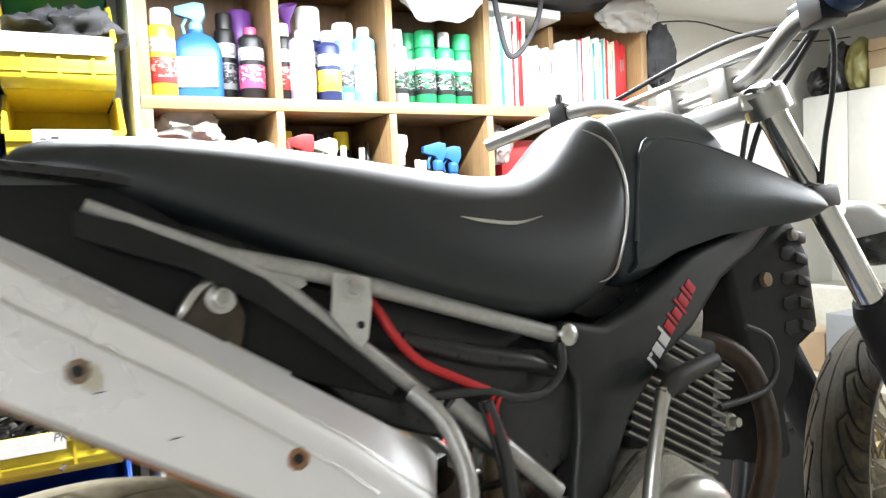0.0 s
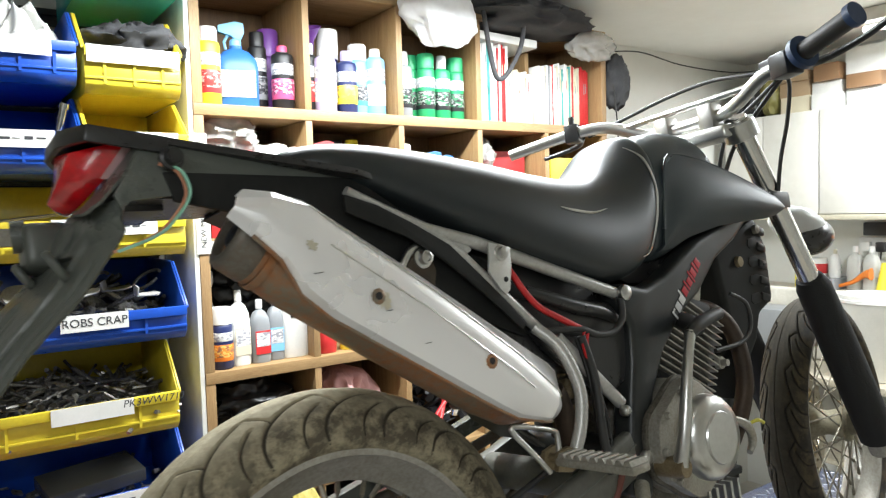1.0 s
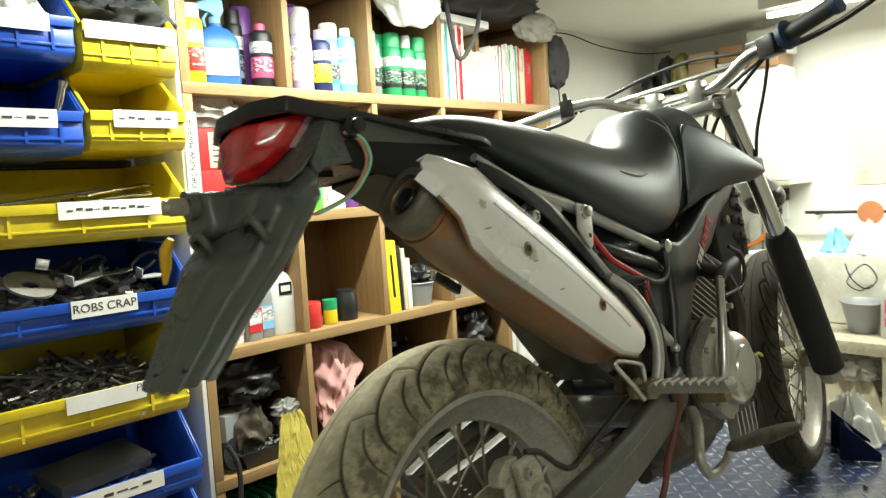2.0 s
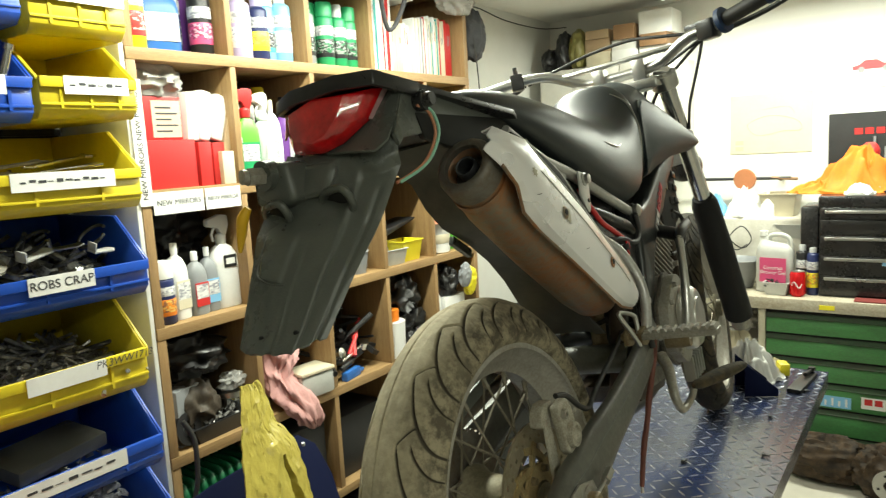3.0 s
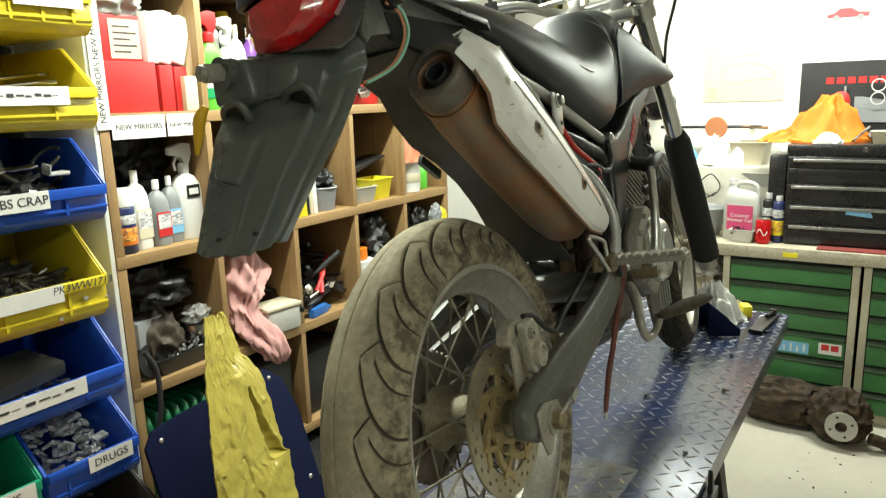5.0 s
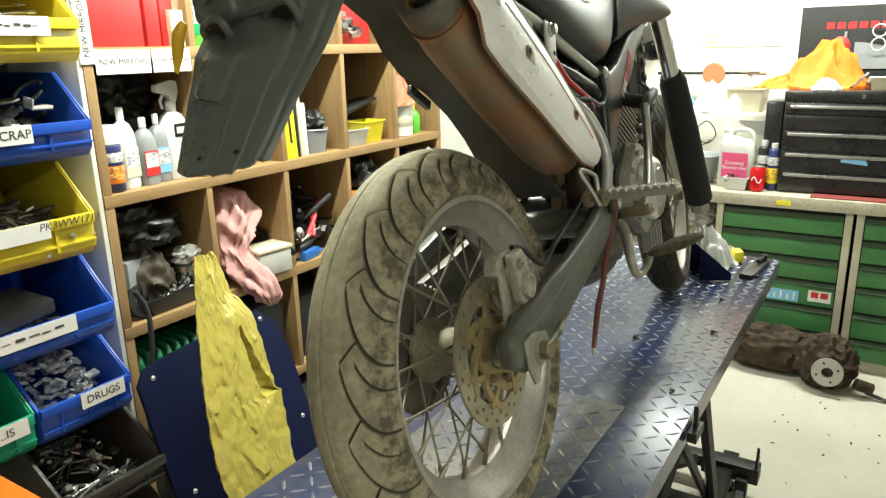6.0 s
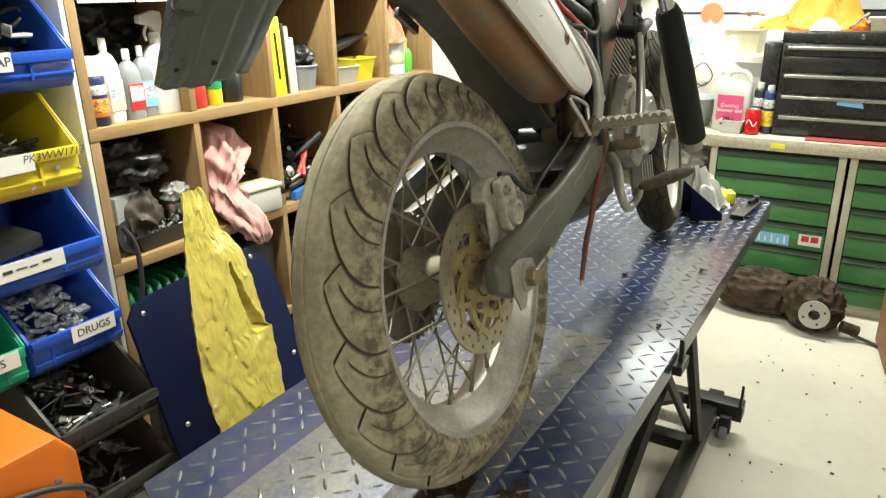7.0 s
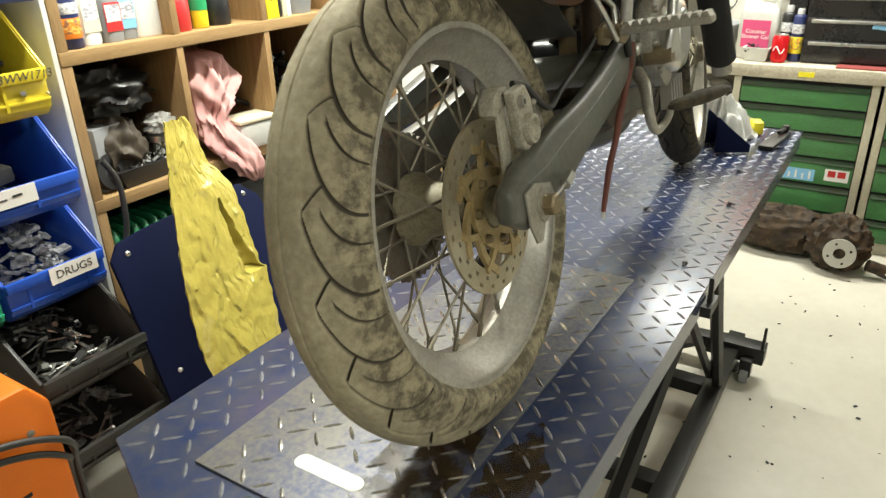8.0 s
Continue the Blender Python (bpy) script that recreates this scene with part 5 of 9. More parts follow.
part("carburettor", Geo().tube([(0.50, 0.0, 0.60), (0.60, 0.0, 0.60)], 0.03, 14).box(0.535, 0.585, -0.04, 0.04, 0.53, 0.60), M_alu_dirty, bike, bevel=0.003)
part("down_tube", Geo().tube([(0.90, 0.0, 0.82), (0.93, 0, 0.65), (0.84, 0.0, 0.34), (0.70, 0, 0.24), (0.46, 0, 0.26)], 0.018, 10, 4), M_frame, bike)
part("sump_cover", Geo().plate([(0.42, 0.33), (0.46, 0.285), (0.62, 0.265), (0.66, 0.30), (0.64, 0.34)], -0.06, 0.06, "y"), M_grime, bike, "greasy brown sump cover", bevel=0.008)
rib = part("radiator_guard", Geo().plate([(0.83, 0.70), (0.875, 0.76), (1.0, 0.76), (1.028, 0.70), (1.022, 0.59), (0.965, 0.568), (0.94, 0.52), (0.89, 0.475), (0.85, 0.55)], -0.052, 0.048, "y"), M_dull_black, bike, "ribbed black plastic front cover", bevel=0.014, segments=3)
for k in range(5):
    part("rib", Geo().box(-0.024, 0.006, -0.058, 0.050, -0.008, 0.009, pose(1.012 - 0.004 * k, 0, 0.728 - 0.033 * k, 0, 16, 0)), M_black_smooth, rib, bevel=0.005)
for k in range(4):
    part("slot", Geo().plate([(0.952, 0.0), (0.958, 0.012), (0.985, 0.014), (0.994, 0.006), (0.988, -0.006), (0.960, -0.007)], -0.0535, -0.0505, "y", pose(-0.006 * k, 0, 0.705 - 0.036 * k)), M_dark_gap, rib, bevel=0.001)
part("cover_bolt", Geo().lathe([(0.001, 0.008), (0.010, 0.007), (0.011, 0)], 12, pose(0.905, -0.054, 0.675, 90)), M_brass, rib, "yellowed bolt")
part("cover_bolt", Geo().lathe([(0.001, 0.008), (0.009, 0.007), (0.010, 0)], 12, pose(0.985, -0.054, 0.735, 90)), M_alu_dirty, rib)

# exhaust
d = Vector((0.849, 0.004, -0.529)).normalized()
up = Vector((-d.z, 0, d.x)).normalized()
out = d.cross(up)
if out.y > 0:
    out = -out
E0 = Vector((-0.104, -0.096, 0.767))
LEN = 0.405
def ring_at(s, ru, ro, shift=0.0, n=24):
    c = E0 + d * (s + 0.010) - out * 0.010 * min(1, max(0, s) / 0.1)
    return [c + up * (ru * math.cos(2 * math.pi * j / n) + shift) + out * (ro * math.sin(2 * math.pi * j / n)) for j in range(n)]


exh = part("silencer", Geo().rings([ring_at(s, a, b, n=40) for s, a, b in ((0.050, 0.020, 0.020), (0.004, 0.0235, 0.0235), (-0.004, 0.0265, 0.0265), (-0.010, 0.0310, 0.0310), (-0.011, 0.0350, 0.0345), (-0.006, 0.0375, 0.0370), (0.020, 0.0385, 0.0380), (0.030, 0.0392, 0.0385),
                                                                      (0.034, 0.0375, 0.0370), (0.040, 0.0400, 0.0392), (0.07, 0.0425, 0.0415), (0.20, 0.0465, 0.0455), (0.36, 0.0495, 0.0485), (0.41, 0.046, 0.045), (0.45, 0.028, 0.026))]),
           M_rust, bike, "rusty silencer can")
part("end_cap", Geo().rings([ring_at(s, a, a, n=40) for s, a in ((-0.0125, 0.0265), (-0.0135, 0.0310), (-0.0115, 0.0362), (-0.006, 0.0386), (0.018, 0.0398), (0.020, 0.0388), (-0.004, 0.0265))], closed=True, caps=False), M_sooty, exh, "dusty grey-brown end cap")
part("outlet", Geo().rings([ring_at(s, a, a, n=28) for s, a in ((-0.008, 0.0112), (-0.009, 0.0128), (-0.007, 0.0140), (0.055, 0.0140), (0.055, 0.0112))], closed=True, caps=False), M_pipe, exh, "blue-grey outlet pipe")
part("baffle", Geo().rings([ring_at(s, a, a, n=28) for s, a in ((0.012, 0.0142), (0.012, 0.0240), (0.016, 0.0240), (0.016, 0.0142))], closed=True, caps=False), M_sooty_dark, exh)
part("outlet_bore", Geo().rings([ring_at(s, a, a, n=20) for s, a in ((0.040, 0.0110), (0.046, 0.0110))]), M_dark_gap, exh)
part("end_cap_band", Geo().rings([ring_at(s, a, b, n=40) for s, a, b in ((0.026, 0.0395, 0.0388), (0.026, 0.0412, 0.0405), (0.034, 0.0416, 0.0408), (0.034, 0.0395, 0.0388))], closed=True, caps=False), M_rust, exh)
g = Geo()
S0, U0, D0 = 0.019, 0.004, 0.005
stations = tuple((s + S0, inner - 0.001, hu + U0, cr + U0, oo - D0, lo + U0, curl) for s, inner, hu, cr, oo, lo, curl in (
    (-0.040, 0.034, 0.026, 0.014, 0.050, -0.004, 0.006), (-0.012, 0.026, 0.042, 0.030, 0.060, -0.012, 0.008), (0.024, 0.016, 0.056, 0.040, 0.065, -0.020, 0.012), (0.060, 0.010, 0.058, 0.037, 0.065, -0.038, 0.020),
    (0.10, 0.008, 0.058, 0.035, 0.066, -0.046, 0.018), (0.20, 0.008, 0.056, 0.031, 0.066, -0.048, 0.015), (0.34, 0.006, 0.050, 0.018, 0.065, -0.050, 0.013), (0.375, 0.006, 0.048, 0.012, 0.065, -0.049, 0.013), (0.424, 0.008, 0.045, 0.004, 0.062, -0.035, 0.011), (0.438, 0.010, 0.040, 0.002, 0.054, -0.029, 0.009)))
def bulge(f, oo):
    """How far out the shield's face lies, f from its crease to its lower edge."""
    return oo - 0.0005 - 0.0025 * f + 0.018 * f * (1 - f)


def on_shield(s, u, proud=0.0012):
    """A place on the heat shield's outer face, s along it and u up it."""
    k = max(i for i in range(len(stations) - 1) if stations[i][0] <= s)
    a, b = stations[k], stations[k + 1]
    f = (s - a[0]) / (b[0] - a[0])
    cr, oo, lo = (a[n] + (b[n] - a[n]) * f for n in (3, 4, 5))
    return E0 + d * s + up * u + out * (bulge((cr - 0.003 - u) / (cr - lo - 0.009), oo) + proud)


for s, inner, hu, cr, oo, lo, curl in stations:
    c = E0 + d * s
    for u, o in ((hu - 0.004, inner), (hu, inner + 0.014), (cr + 0.003, oo - 0.0035), *((cr - 0.003 - (cr - lo - 0.009) * f, bulge(f, oo)) for f in (0, 0.15, 0.32, 0.5, 0.68, 0.85, 1)), (lo, oo - curl)):
        g.v.append(tuple(c + up * u + out * o))
for i in range(len(stations) - 1):
    for j in range(10):
        g.f.append((i * 11 + j, i * 11 + j + 1, i * 11 + 12 + j, i * 11 + 11 + j))
shield = part("heat_shield", g, M_cover, exh, "scuffed silver exhaust heat shield", thick=0.002, angle=16)
rim_pts = [E0 + d * s + up * (cr + 0.0035) + out * (oo - 0.003) for s, inner, hu, cr, oo, lo, curl in stations[2:]]
# Thin bright tube stands in for the highlight along the shield's crease.
part("crease_rib", Geo().tube(rim_pts, 0.0012, 6), M_alu, shield)
line = [on_shield(s, cr - 0.020, 0.0006) for s, inner, hu, cr, oo, lo, curl in stations[3:8]]
part("press_line", Geo().tube(line, 0.0010, 6), M_alu, shield)
low_pts = [E0 + d * s + up * (lo + 0.001) + out * (oo - curl + 0.002) for s, inner, hu, cr, oo, lo, curl in stations[1:]]
part("rolled_edge", Geo().tube(low_pts, 0.0022, 6), M_rust, shield, "rusty rolled lower edge")
for s in (0.149, 0.318):
    c = on_shield(s, -0.0025, 0.0006)
    part("shield_hole", Geo().lathe([(0.001, 0.0022), (0.0042, 0.0022), (0.0042, 0.0)], 14, Matrix.Translation(c) @ out.to_track_quat("Z", "Y").to_matrix().to_4x4()), M_dark_gap, shield, "dark screw hole")
    part("rust_ring", Geo().lathe([(0.0043, 0.0016), (0.0072, 0.0010), (0.0090, 0.0)], 9, Matrix.Translation(c + d * 0.001) @ out.to_track_quat("Z", "Y").to_matrix().to_4x4()), M_rust, shield, "rust round the screw hole")


scuff_rng = random.Random(77)
for s0, u0, size, stain in ((0.149, -0.0025, 0.0100, M_rust), (0.157, -0.0035, 0.0125, M_stain), (0.318, -0.0025, 0.0060, M_rust), (0.060, 0.010, 0.008, M_stain)):
    edge = [on_shield(s0 + size * r * math.cos(a), u0 + size * 0.8 * r * math.sin(a)) for a, r in ((2 * math.pi * k / 26, scuff_rng.uniform(0.5, 1.0)) for k in range(26))]
    part("stain", Geo().add([tuple(p) for p in edge] + [tuple(on_shield(s0, u0))], [(k, (k + 1) % 26, 26) for k in range(26)]), stain, shield, "rust and dried stain on the shield", thick=0.0003)
for s0, u0, ln in ((0.075, -0.014, 0.008), (0.165, -0.012, 0.006), (0.225, -0.022, 0.006)):
    part("scratch", Geo().tube([on_shield(s0, u0), on_shield(s0 + ln * 0.6, u0 + ln * 0.38), on_shield(s0 + ln, u0 + ln * 0.7)], 0.0004, 5), M_dark_gap, shield, "dark scratch")

# pegs, levers, cables
part("peg_hanger_tube", Geo().tube([(0.300, -0.098, 0.622), (0.318, -0.122, 0.590), (0.322, -0.142, 0.540), (0.310, -0.148, 0.495), (0.288, -0.146, 0.452)], 0.0085, 12, 5), M_silver_paint, bike, "bent silver hanger tube")
part("heel_loop", Geo().tube([(0.242, -0.150, 0.449), (0.222, -0.147, 0.475), (0.197, -0.142, 0.506), (0.202, -0.141, 0.512), (0.235, -0.140, 0.504), (0.266, -0.139, 0.494), (0.272, -0.140, 0.486), (0.268, -0.142, 0.455)], 0.0036, 8, 3), M_alu, bike, "bent steel heel guard loop")
peg = part("footpeg", Geo().box(0.252, 0.284, -0.268, -0.150, 0.454, 0.464), M_alu_dirty, bike, "serrated steel footpeg", bevel=0.003)
for k in range(9):
    part("tooth", Geo().plate([(0.0, 0.0), (0.012, 0.0), (0.009, 0.006), (0.003, 0.006)], 0.253, 0.283, "x", pose(0, -0.266 + 0.0125 * k, 0.464)), M_alu_dirty, peg)
part("peg_mount", Geo().plate([(0.256, 0.446), (0.262, 0.468), (0.282, 0.472), (0.300, 0.462), (0.302, 0.446), (0.28, 0.440)], -0.150, -0.142, "y").plate([(0.256, 0.446), (0.262, 0.468), (0.282, 0.472), (0.300, 0.462), (0.302, 0.446), (0.28, 0.440)], -0.126, -0.118, "y").tube([(0.270, -0.156, 0.458), (0.270, -0.112, 0.458)], 0.0065, 12).tube([(0.292, -0.142, 0.454), (0.292, -0.120, 0.454)], 0.008, 12), M_brass, bike, "yellowed footpeg bracket", bevel=0.002)
part("hose", Geo().tube([(0.372, -0.112, 0.60), (0.382, -0.118, 0.54), (0.378, -0.122, 0.46), (0.385, -0.122, 0.41)], 0.0065, 8, 4), M_rubber, bike)
part("cable_tie", Geo().tube([(0.420, -0.118, 0.425), (0.403, -0.117, 0.392), (0.378, -0.112, 0.352), (0.352, -0.110, 0.326), (0.342, -0.104, 0.292), (0.318, -0.099, 0.258), (0.308, -0.093, 0.222), (0.296, -0.089, 0.190)], [0.0055, 0.006, 0.0052, 0.006, 0.005, 0.0055, 0.0048, 0.004], 8, 4), mat("rust_red_strap", (0.17, 0.045, 0.03), 0.6, second=(0.09, 0.035, 0.025), scale=30), bike, "dangling rusty red strap")
part("strap_tip", Geo().tube([(0.2965, -0.0892, 0.191), (0.294, -0.0885, 0.180)], 0.0030, 8), M_tab, bike, "bright end of the strap")
pedal = part("brake_pedal", Geo().tube([(0.455, -0.112, 0.375), (0.43, -0.130, 0.356), (0.388, -0.145, 0.322), (0.402, -0.150, 0.289), (0.455, -0.155, 0.293), (0.476, -0.160, 0.311), (0.50, -0.175, 0.313)], [0.011, 0.010, 0.0085, 0.0070, 0.0062, 0.006, 0.006], 12, 5), M_alu_dirty, bike, "dirty bent brake pedal")
part("pedal_pad", Geo().rings([[Vector((0.462, -0.160, 0.312)) + Vector((0.145, -0.064, -0.002)) * f + Vector((0.36, 0.80, 0.0)) * w * math.cos(a) + Vector((0, 0, h * math.sin(a))) for a in [2 * math.pi * k / 12 for k in range(12)]] for f, w, h in ((0.0, 0.006, 0.004), (0.08, 0.014, 0.009), (0.3, 0.018, 0.011), (0.55, 0.019, 0.013), (0.85, 0.018, 0.010), (0.97, 0.013, 0.007), (1.0, 0.006, 0.003))]), M_mud, pedal, "muddy rubber pedal pad")
part("red_cable", Geo().tube([(0.275, -0.084, 0.712), (0.284, -0.088, 0.694), (0.293, -0.094, 0.673), (0.312, -0.100, 0.648), (0.346, -0.106, 0.627), (0.379, -0.110, 0.609)], 0.0046, 10, 6), M_red_wire, bike, "bright red cable sheath")
part("black_cable", Geo().tube([(0.310, -0.094, 0.615), (0.345, -0.106, 0.613), (0.378, -0.110, 0.609), (0.406, -0.112, 0.598), (0.443, -0.112, 0.597), (0.470, -0.110, 0.615), (0.477, -0.106, 0.642)], 0.0052, 10, 6), M_rubber, bike, "black taped cable end")
for dx in (0.0, 0.009):
    part("red_wire", Geo().tube([(0.382 + dx, -0.112, 0.606), (0.370 + dx, -0.116, 0.588), (0.378 + dx, -0.116, 0.558)], 0.0022, 6, 4), M_red_wire, bike)

# fork, bars
C_pale = mat("pale_grey_plastic", (0.52, 0.53, 0.52), 0.4, second=(0.42, 0.42, 0.40), scale=9, amount=0.5)
for s in (-1, 1):
    f = part("fork_leg", Geo().tube([(0.90, s * 0.098, 0.945), (1.10, s * 0.098, 0.600)], 0.0205, 18), M_chrome, bike, "chrome fork stanchion")
    part("fork_sleeve", Geo().tube([(1.085, s * 0.098, 0.625), (1.098, s * 0.098, 0.605), (1.17, s * 0.10, 0.46), (1.268, s * 0.10, 0.268), (1.272, s * 0.10, 0.258)], [0.026, 0.034, 0.037, 0.037, 0.026], 18), M_foam, f, "black fabric fork sleeve")
    part("fork_slider", Geo().tube([(1.262, s * 0.098, 0.28), (1.285, s * 0.098, 0.235)], 0.026, 14), M_alu_dirty, f)
    part("clamp", Geo().tube([(0.903, s * 0.098, 0.938), (0.918, s * 0.098, 0.908)], 0.032, 18), M_alu, f)
part("triple_clamp", Geo().plate([(0.868, -0.09), (0.90, -0.115), (0.94, -0.1), (0.925, -0.03), (0.925, 0.03), (0.94, 0.1), (0.90, 0.115), (0.868, 0.09), (0.86, 0.0)], -0.012, 0.012, "z", pose(0, 0, 0.922, 0, 0, 0)), M_alu, bike, "cast alloy top triple clamp", bevel=0.005)
part("lower_clamp", Geo().box(0.955, 1.02, -0.12, 0.12, 0.765, 0.80), M_black_steel, bike, bevel=0.008)
for s in (-1, 1):
    part("bar_riser", Geo().box(0.878, 0.918, s * 0.05 - 0.016, s * 0.05 + 0.016, 0.930, 0.985), M_alu, bike, "alloy handlebar riser", bevel=0.006)
bars = part("handlebar", Geo().tube([(0.765, 0.375, 0.985), (0.835, 0.245, 1.003), (0.872, 0.175, 1.0), (0.897, 0.10, 0.965), (0.900, 0.05, 0.958), (0.900, -0.05, 0.958), (0.897, -0.10, 0.965), (0.880, -0.175, 1.0), (0.865, -0.235, 1.006), (0.822, -0.355, 1.029)], 0.0125, 14, 5), M_alu, bike, "silver handlebar")
part("crossbar", Geo().tube([(0.882, 0.150, 0.990), (0.886, -0.150, 0.990)], 0.0065, 10), M_alu, bars)
gr = part("grip", Geo().tube([(0.856, -0.262, 1.011), (0.822, -0.357, 1.029)], 0.0165, 16), M_rubber, bars, "black rubber grip")
blue = mat("blue_grip_donut", (0.02, 0.045, 0.11), 0.5)
part("grip_flange", Geo().tube([(0.860, -0.252, 1.0095), (0.856, -0.262, 1.0115)], 0.029, 20), blue, gr, "blue grip donut")
part("grip_end", Geo().tube([(0.823, -0.352, 1.0285), (0.820, -0.363, 1.0305)], 0.020, 16), blue, gr)
part("switch_block", Geo().box(-0.02, 0.02, -0.02, 0.02, -0.022, 0.022, pose(0.868, -0.222, 1.002, 0, 0, -20)), M_black_smooth, bars, bevel=0.006)
part("brake_lever", Geo().tube([(0.885, -0.215, 1.0), (0.915, -0.26, 1.002), (0.900, -0.34, 1.012), (0.868, -0.42, 1.03)], [0.010, 0.007, 0.006, 0.006], 8, 4), M_black_smooth, bars)
part("master_cylinder", Geo().box(-0.016, 0.016, -0.03, 0.03, -0.014, 0.020, pose(0.888, -0.20, 1.006, 0, 0, -15)), M_black_smooth, bars, bevel=0.005)
part("clutch_perch", Geo().box(-0.018, 0.018, -0.016, 0.016, -0.02, 0.02, pose(0.838, 0.244, 1.003, 0, 0, 25)).box(-0.006, 0.006, -0.006, 0.006, 0.015, 0.04, pose(0.838, 0.244, 1.003, 0, 0, 25)), M_black_smooth, bars, bevel=0.004)
part("clutch_lever", Geo().tube([(0.855, 0.235, 0.995), (0.885, 0.28, 0.985), (0.86, 0.36, 0.975)], [0.008, 0.006, 0.005], 8, 4), M_black_smooth, bars)
part("cable", Geo().tube([(0.87, 0.23, 0.995), (0.92, 0.16, 1.02), (0.95, 0.08, 1.04), (0.955, -0.02, 1.045), (0.94, -0.10, 1.03), (0.93, -0.19, 1.01)], 0.004, 8, 6), M_rubber, bike, "black cable across the bars")
part("cable", Geo().tube([(0.88, -0.20, 1.0), (0.94, -0.19, 0.99), (0.975, -0.16, 0.93), (0.985, -0.13, 0.86), (0.975, -0.12, 0.80)], 0.0038, 8, 6), M_rubber, bike, "black looping cable")
part("cable", Geo().tube([(0.89, -0.21, 0.995), (0.915, -0.15, 0.96), (0.935, -0.07, 0.90), (0.93, -0.03, 0.82)], 0.0042, 8, 6), M_rubber, bike)
part("cable", Geo().tube([(0.885, -0.205, 0.99), (0.93, -0.13, 0.97), (0.95, -0.05, 0.93), (0.94, -0.02, 0.84)], 0.0042, 8, 6), M_rubber, bike)
shell = []
for x, zc, w, h in ((1.175, 0.768, 0.020, 0.012), (1.20, 0.758, 0.042, 0.028), (1.24, 0.742, 0.050, 0.040), (1.275, 0.722, 0.052, 0.044)):
    shell.append([(x + 0.3 * h * math.sin(a), -0.015 + w * math.cos(a), zc + h * math.sin(a)) for a in [2 * math.pi * j / 20 for j in range(20)]])
fm = part("front_mudguard", Geo().rings(shell), C_pale, bike, "pale grey front mudguard tip")
part("black_cap", Geo().ball((1.275, -0.022, 0.712), 0.070, 0.050, 0.044, 24, 14), M_black_smooth, fm, "glossy black rounded end")
part("wire_loop", Geo().tube([(0.80, -0.09, 0.62), (0.83, -0.10, 0.60), (0.835, -0.10, 0.56), (0.80, -0.10, 0.535), (0.72, -0.095, 0.53)], 0.004, 8, 5), M_rubber, bike)
# side stand on the far side
part("side_stand", Geo().tube([(0.46, 0.12, 0.30), (0.40, 0.20, 0.045)], 0.012, 10).box(0.37, 0.43, 0.185, 0.235, 0.036, 0.044), M_black_steel, bike)

# ---- small materials ----
def plain(name, c, rough=0.4, metal=0.0, **k):
    return mat(name, c, rough, metal, scale=15, amount=0.35, **k)


C = {n: plain(n + "_print", c) for n, c in dict(white=(0.78, 0.78, 0.75), cream=(0.66, 0.60, 0.44), red=(0.55, 0.03, 0.03), pink=(0.65, 0.08, 0.20), purple=(0.16, 0.05, 0.28), lilac=(0.48, 0.42, 0.66),
                                               navy=(0.02, 0.03, 0.11), blue=(0.03, 0.14, 0.45), sky=(0.22, 0.50, 0.76), green=(0.02, 0.30, 0.11), lime=(0.12, 0.55, 0.05), yellow=(0.82, 0.70, 0.03), orange=(0.80, 0.22, 0.02),
                                               black=(0.014, 0.014, 0.015), grey=(0.26, 0.27, 0.28), silver=(0.55, 0.55, 0.55), brown=(0.28, 0.16, 0.08), card=(0.42, 0.30, 0.18), teal=(0.06, 0.36, 0.34)).items()}
P = {"pale": printed("pale_wrapper_print", (0.70, 0.70, 0.68), (0.30, 0.30, 0.33), (0.52, 0.52, 0.53)), "dark": printed("dark_wrapper_print", (0.03, 0.03, 0.035), (0.30, 0.30, 0.30), (0.12, 0.12, 0.13)),
     "red": printed("red_wrapper_print", (0.55, 0.04, 0.03), (0.62, 0.40, 0.36), (0.25, 0.03, 0.03)), "yellow": printed("yellow_wrapper_print", (0.78, 0.64, 0.04), (0.35, 0.28, 0.08), (0.65, 0.25, 0.04)),
     "black": printed("black_wrapper_print", (0.014, 0.016, 0.015), (0.26, 0.28, 0.26), (0.03, 0.16, 0.07)), "pink": printed("pink_wrapper_print", (0.60, 0.08, 0.20), (0.65, 0.38, 0.44), (0.25, 0.04, 0.09)),
     "white": printed("white_wrapper_print", (0.75, 0.75, 0.73), (0.35, 0.40, 0.52), (0.50, 0.58, 0.66)), "orange": printed("orange_wrapper_print", (0.75, 0.25, 0.03), (0.75, 0.45, 0.12), (0.30, 0.12, 0.06))}
M_white_bag = mat("white_bag_film", (0.80, 0.81, 0.82), 0.3, second=(0.66, 0.67, 0.68), scale=9, alpha=0.8)
M_clear = mat("clear_plastic_film", (0.62, 0.61, 0.58), 0.2, second=(0.44, 0.43, 0.40), scale=20, alpha=0.52, bump=0.4, bump_scale=60)
M_milky = mat("milky_plastic", (0.62, 0.62, 0.58), 0.35, second=(0.45, 0.45, 0.42), scale=8, alpha=0.82)
M_dark_bag = mat("dark_plastic_film", (0.011, 0.011, 0.012), 0.36, second=(0.028, 0.027, 0.026), scale=12, bump=0.6, bump_scale=50)
M_pink_cloth = mat("pink_cloth", (0.60, 0.33, 0.31), 0.9, second=(0.46, 0.23, 0.22), scale=9, bump=0.4, bump_scale=500)
M_dark_cloth = mat("dark_cloth", (0.03, 0.03, 0.034), 0.9, second=(0.07, 0.07, 0.07), scale=14, bump=0.5, bump_scale=300)
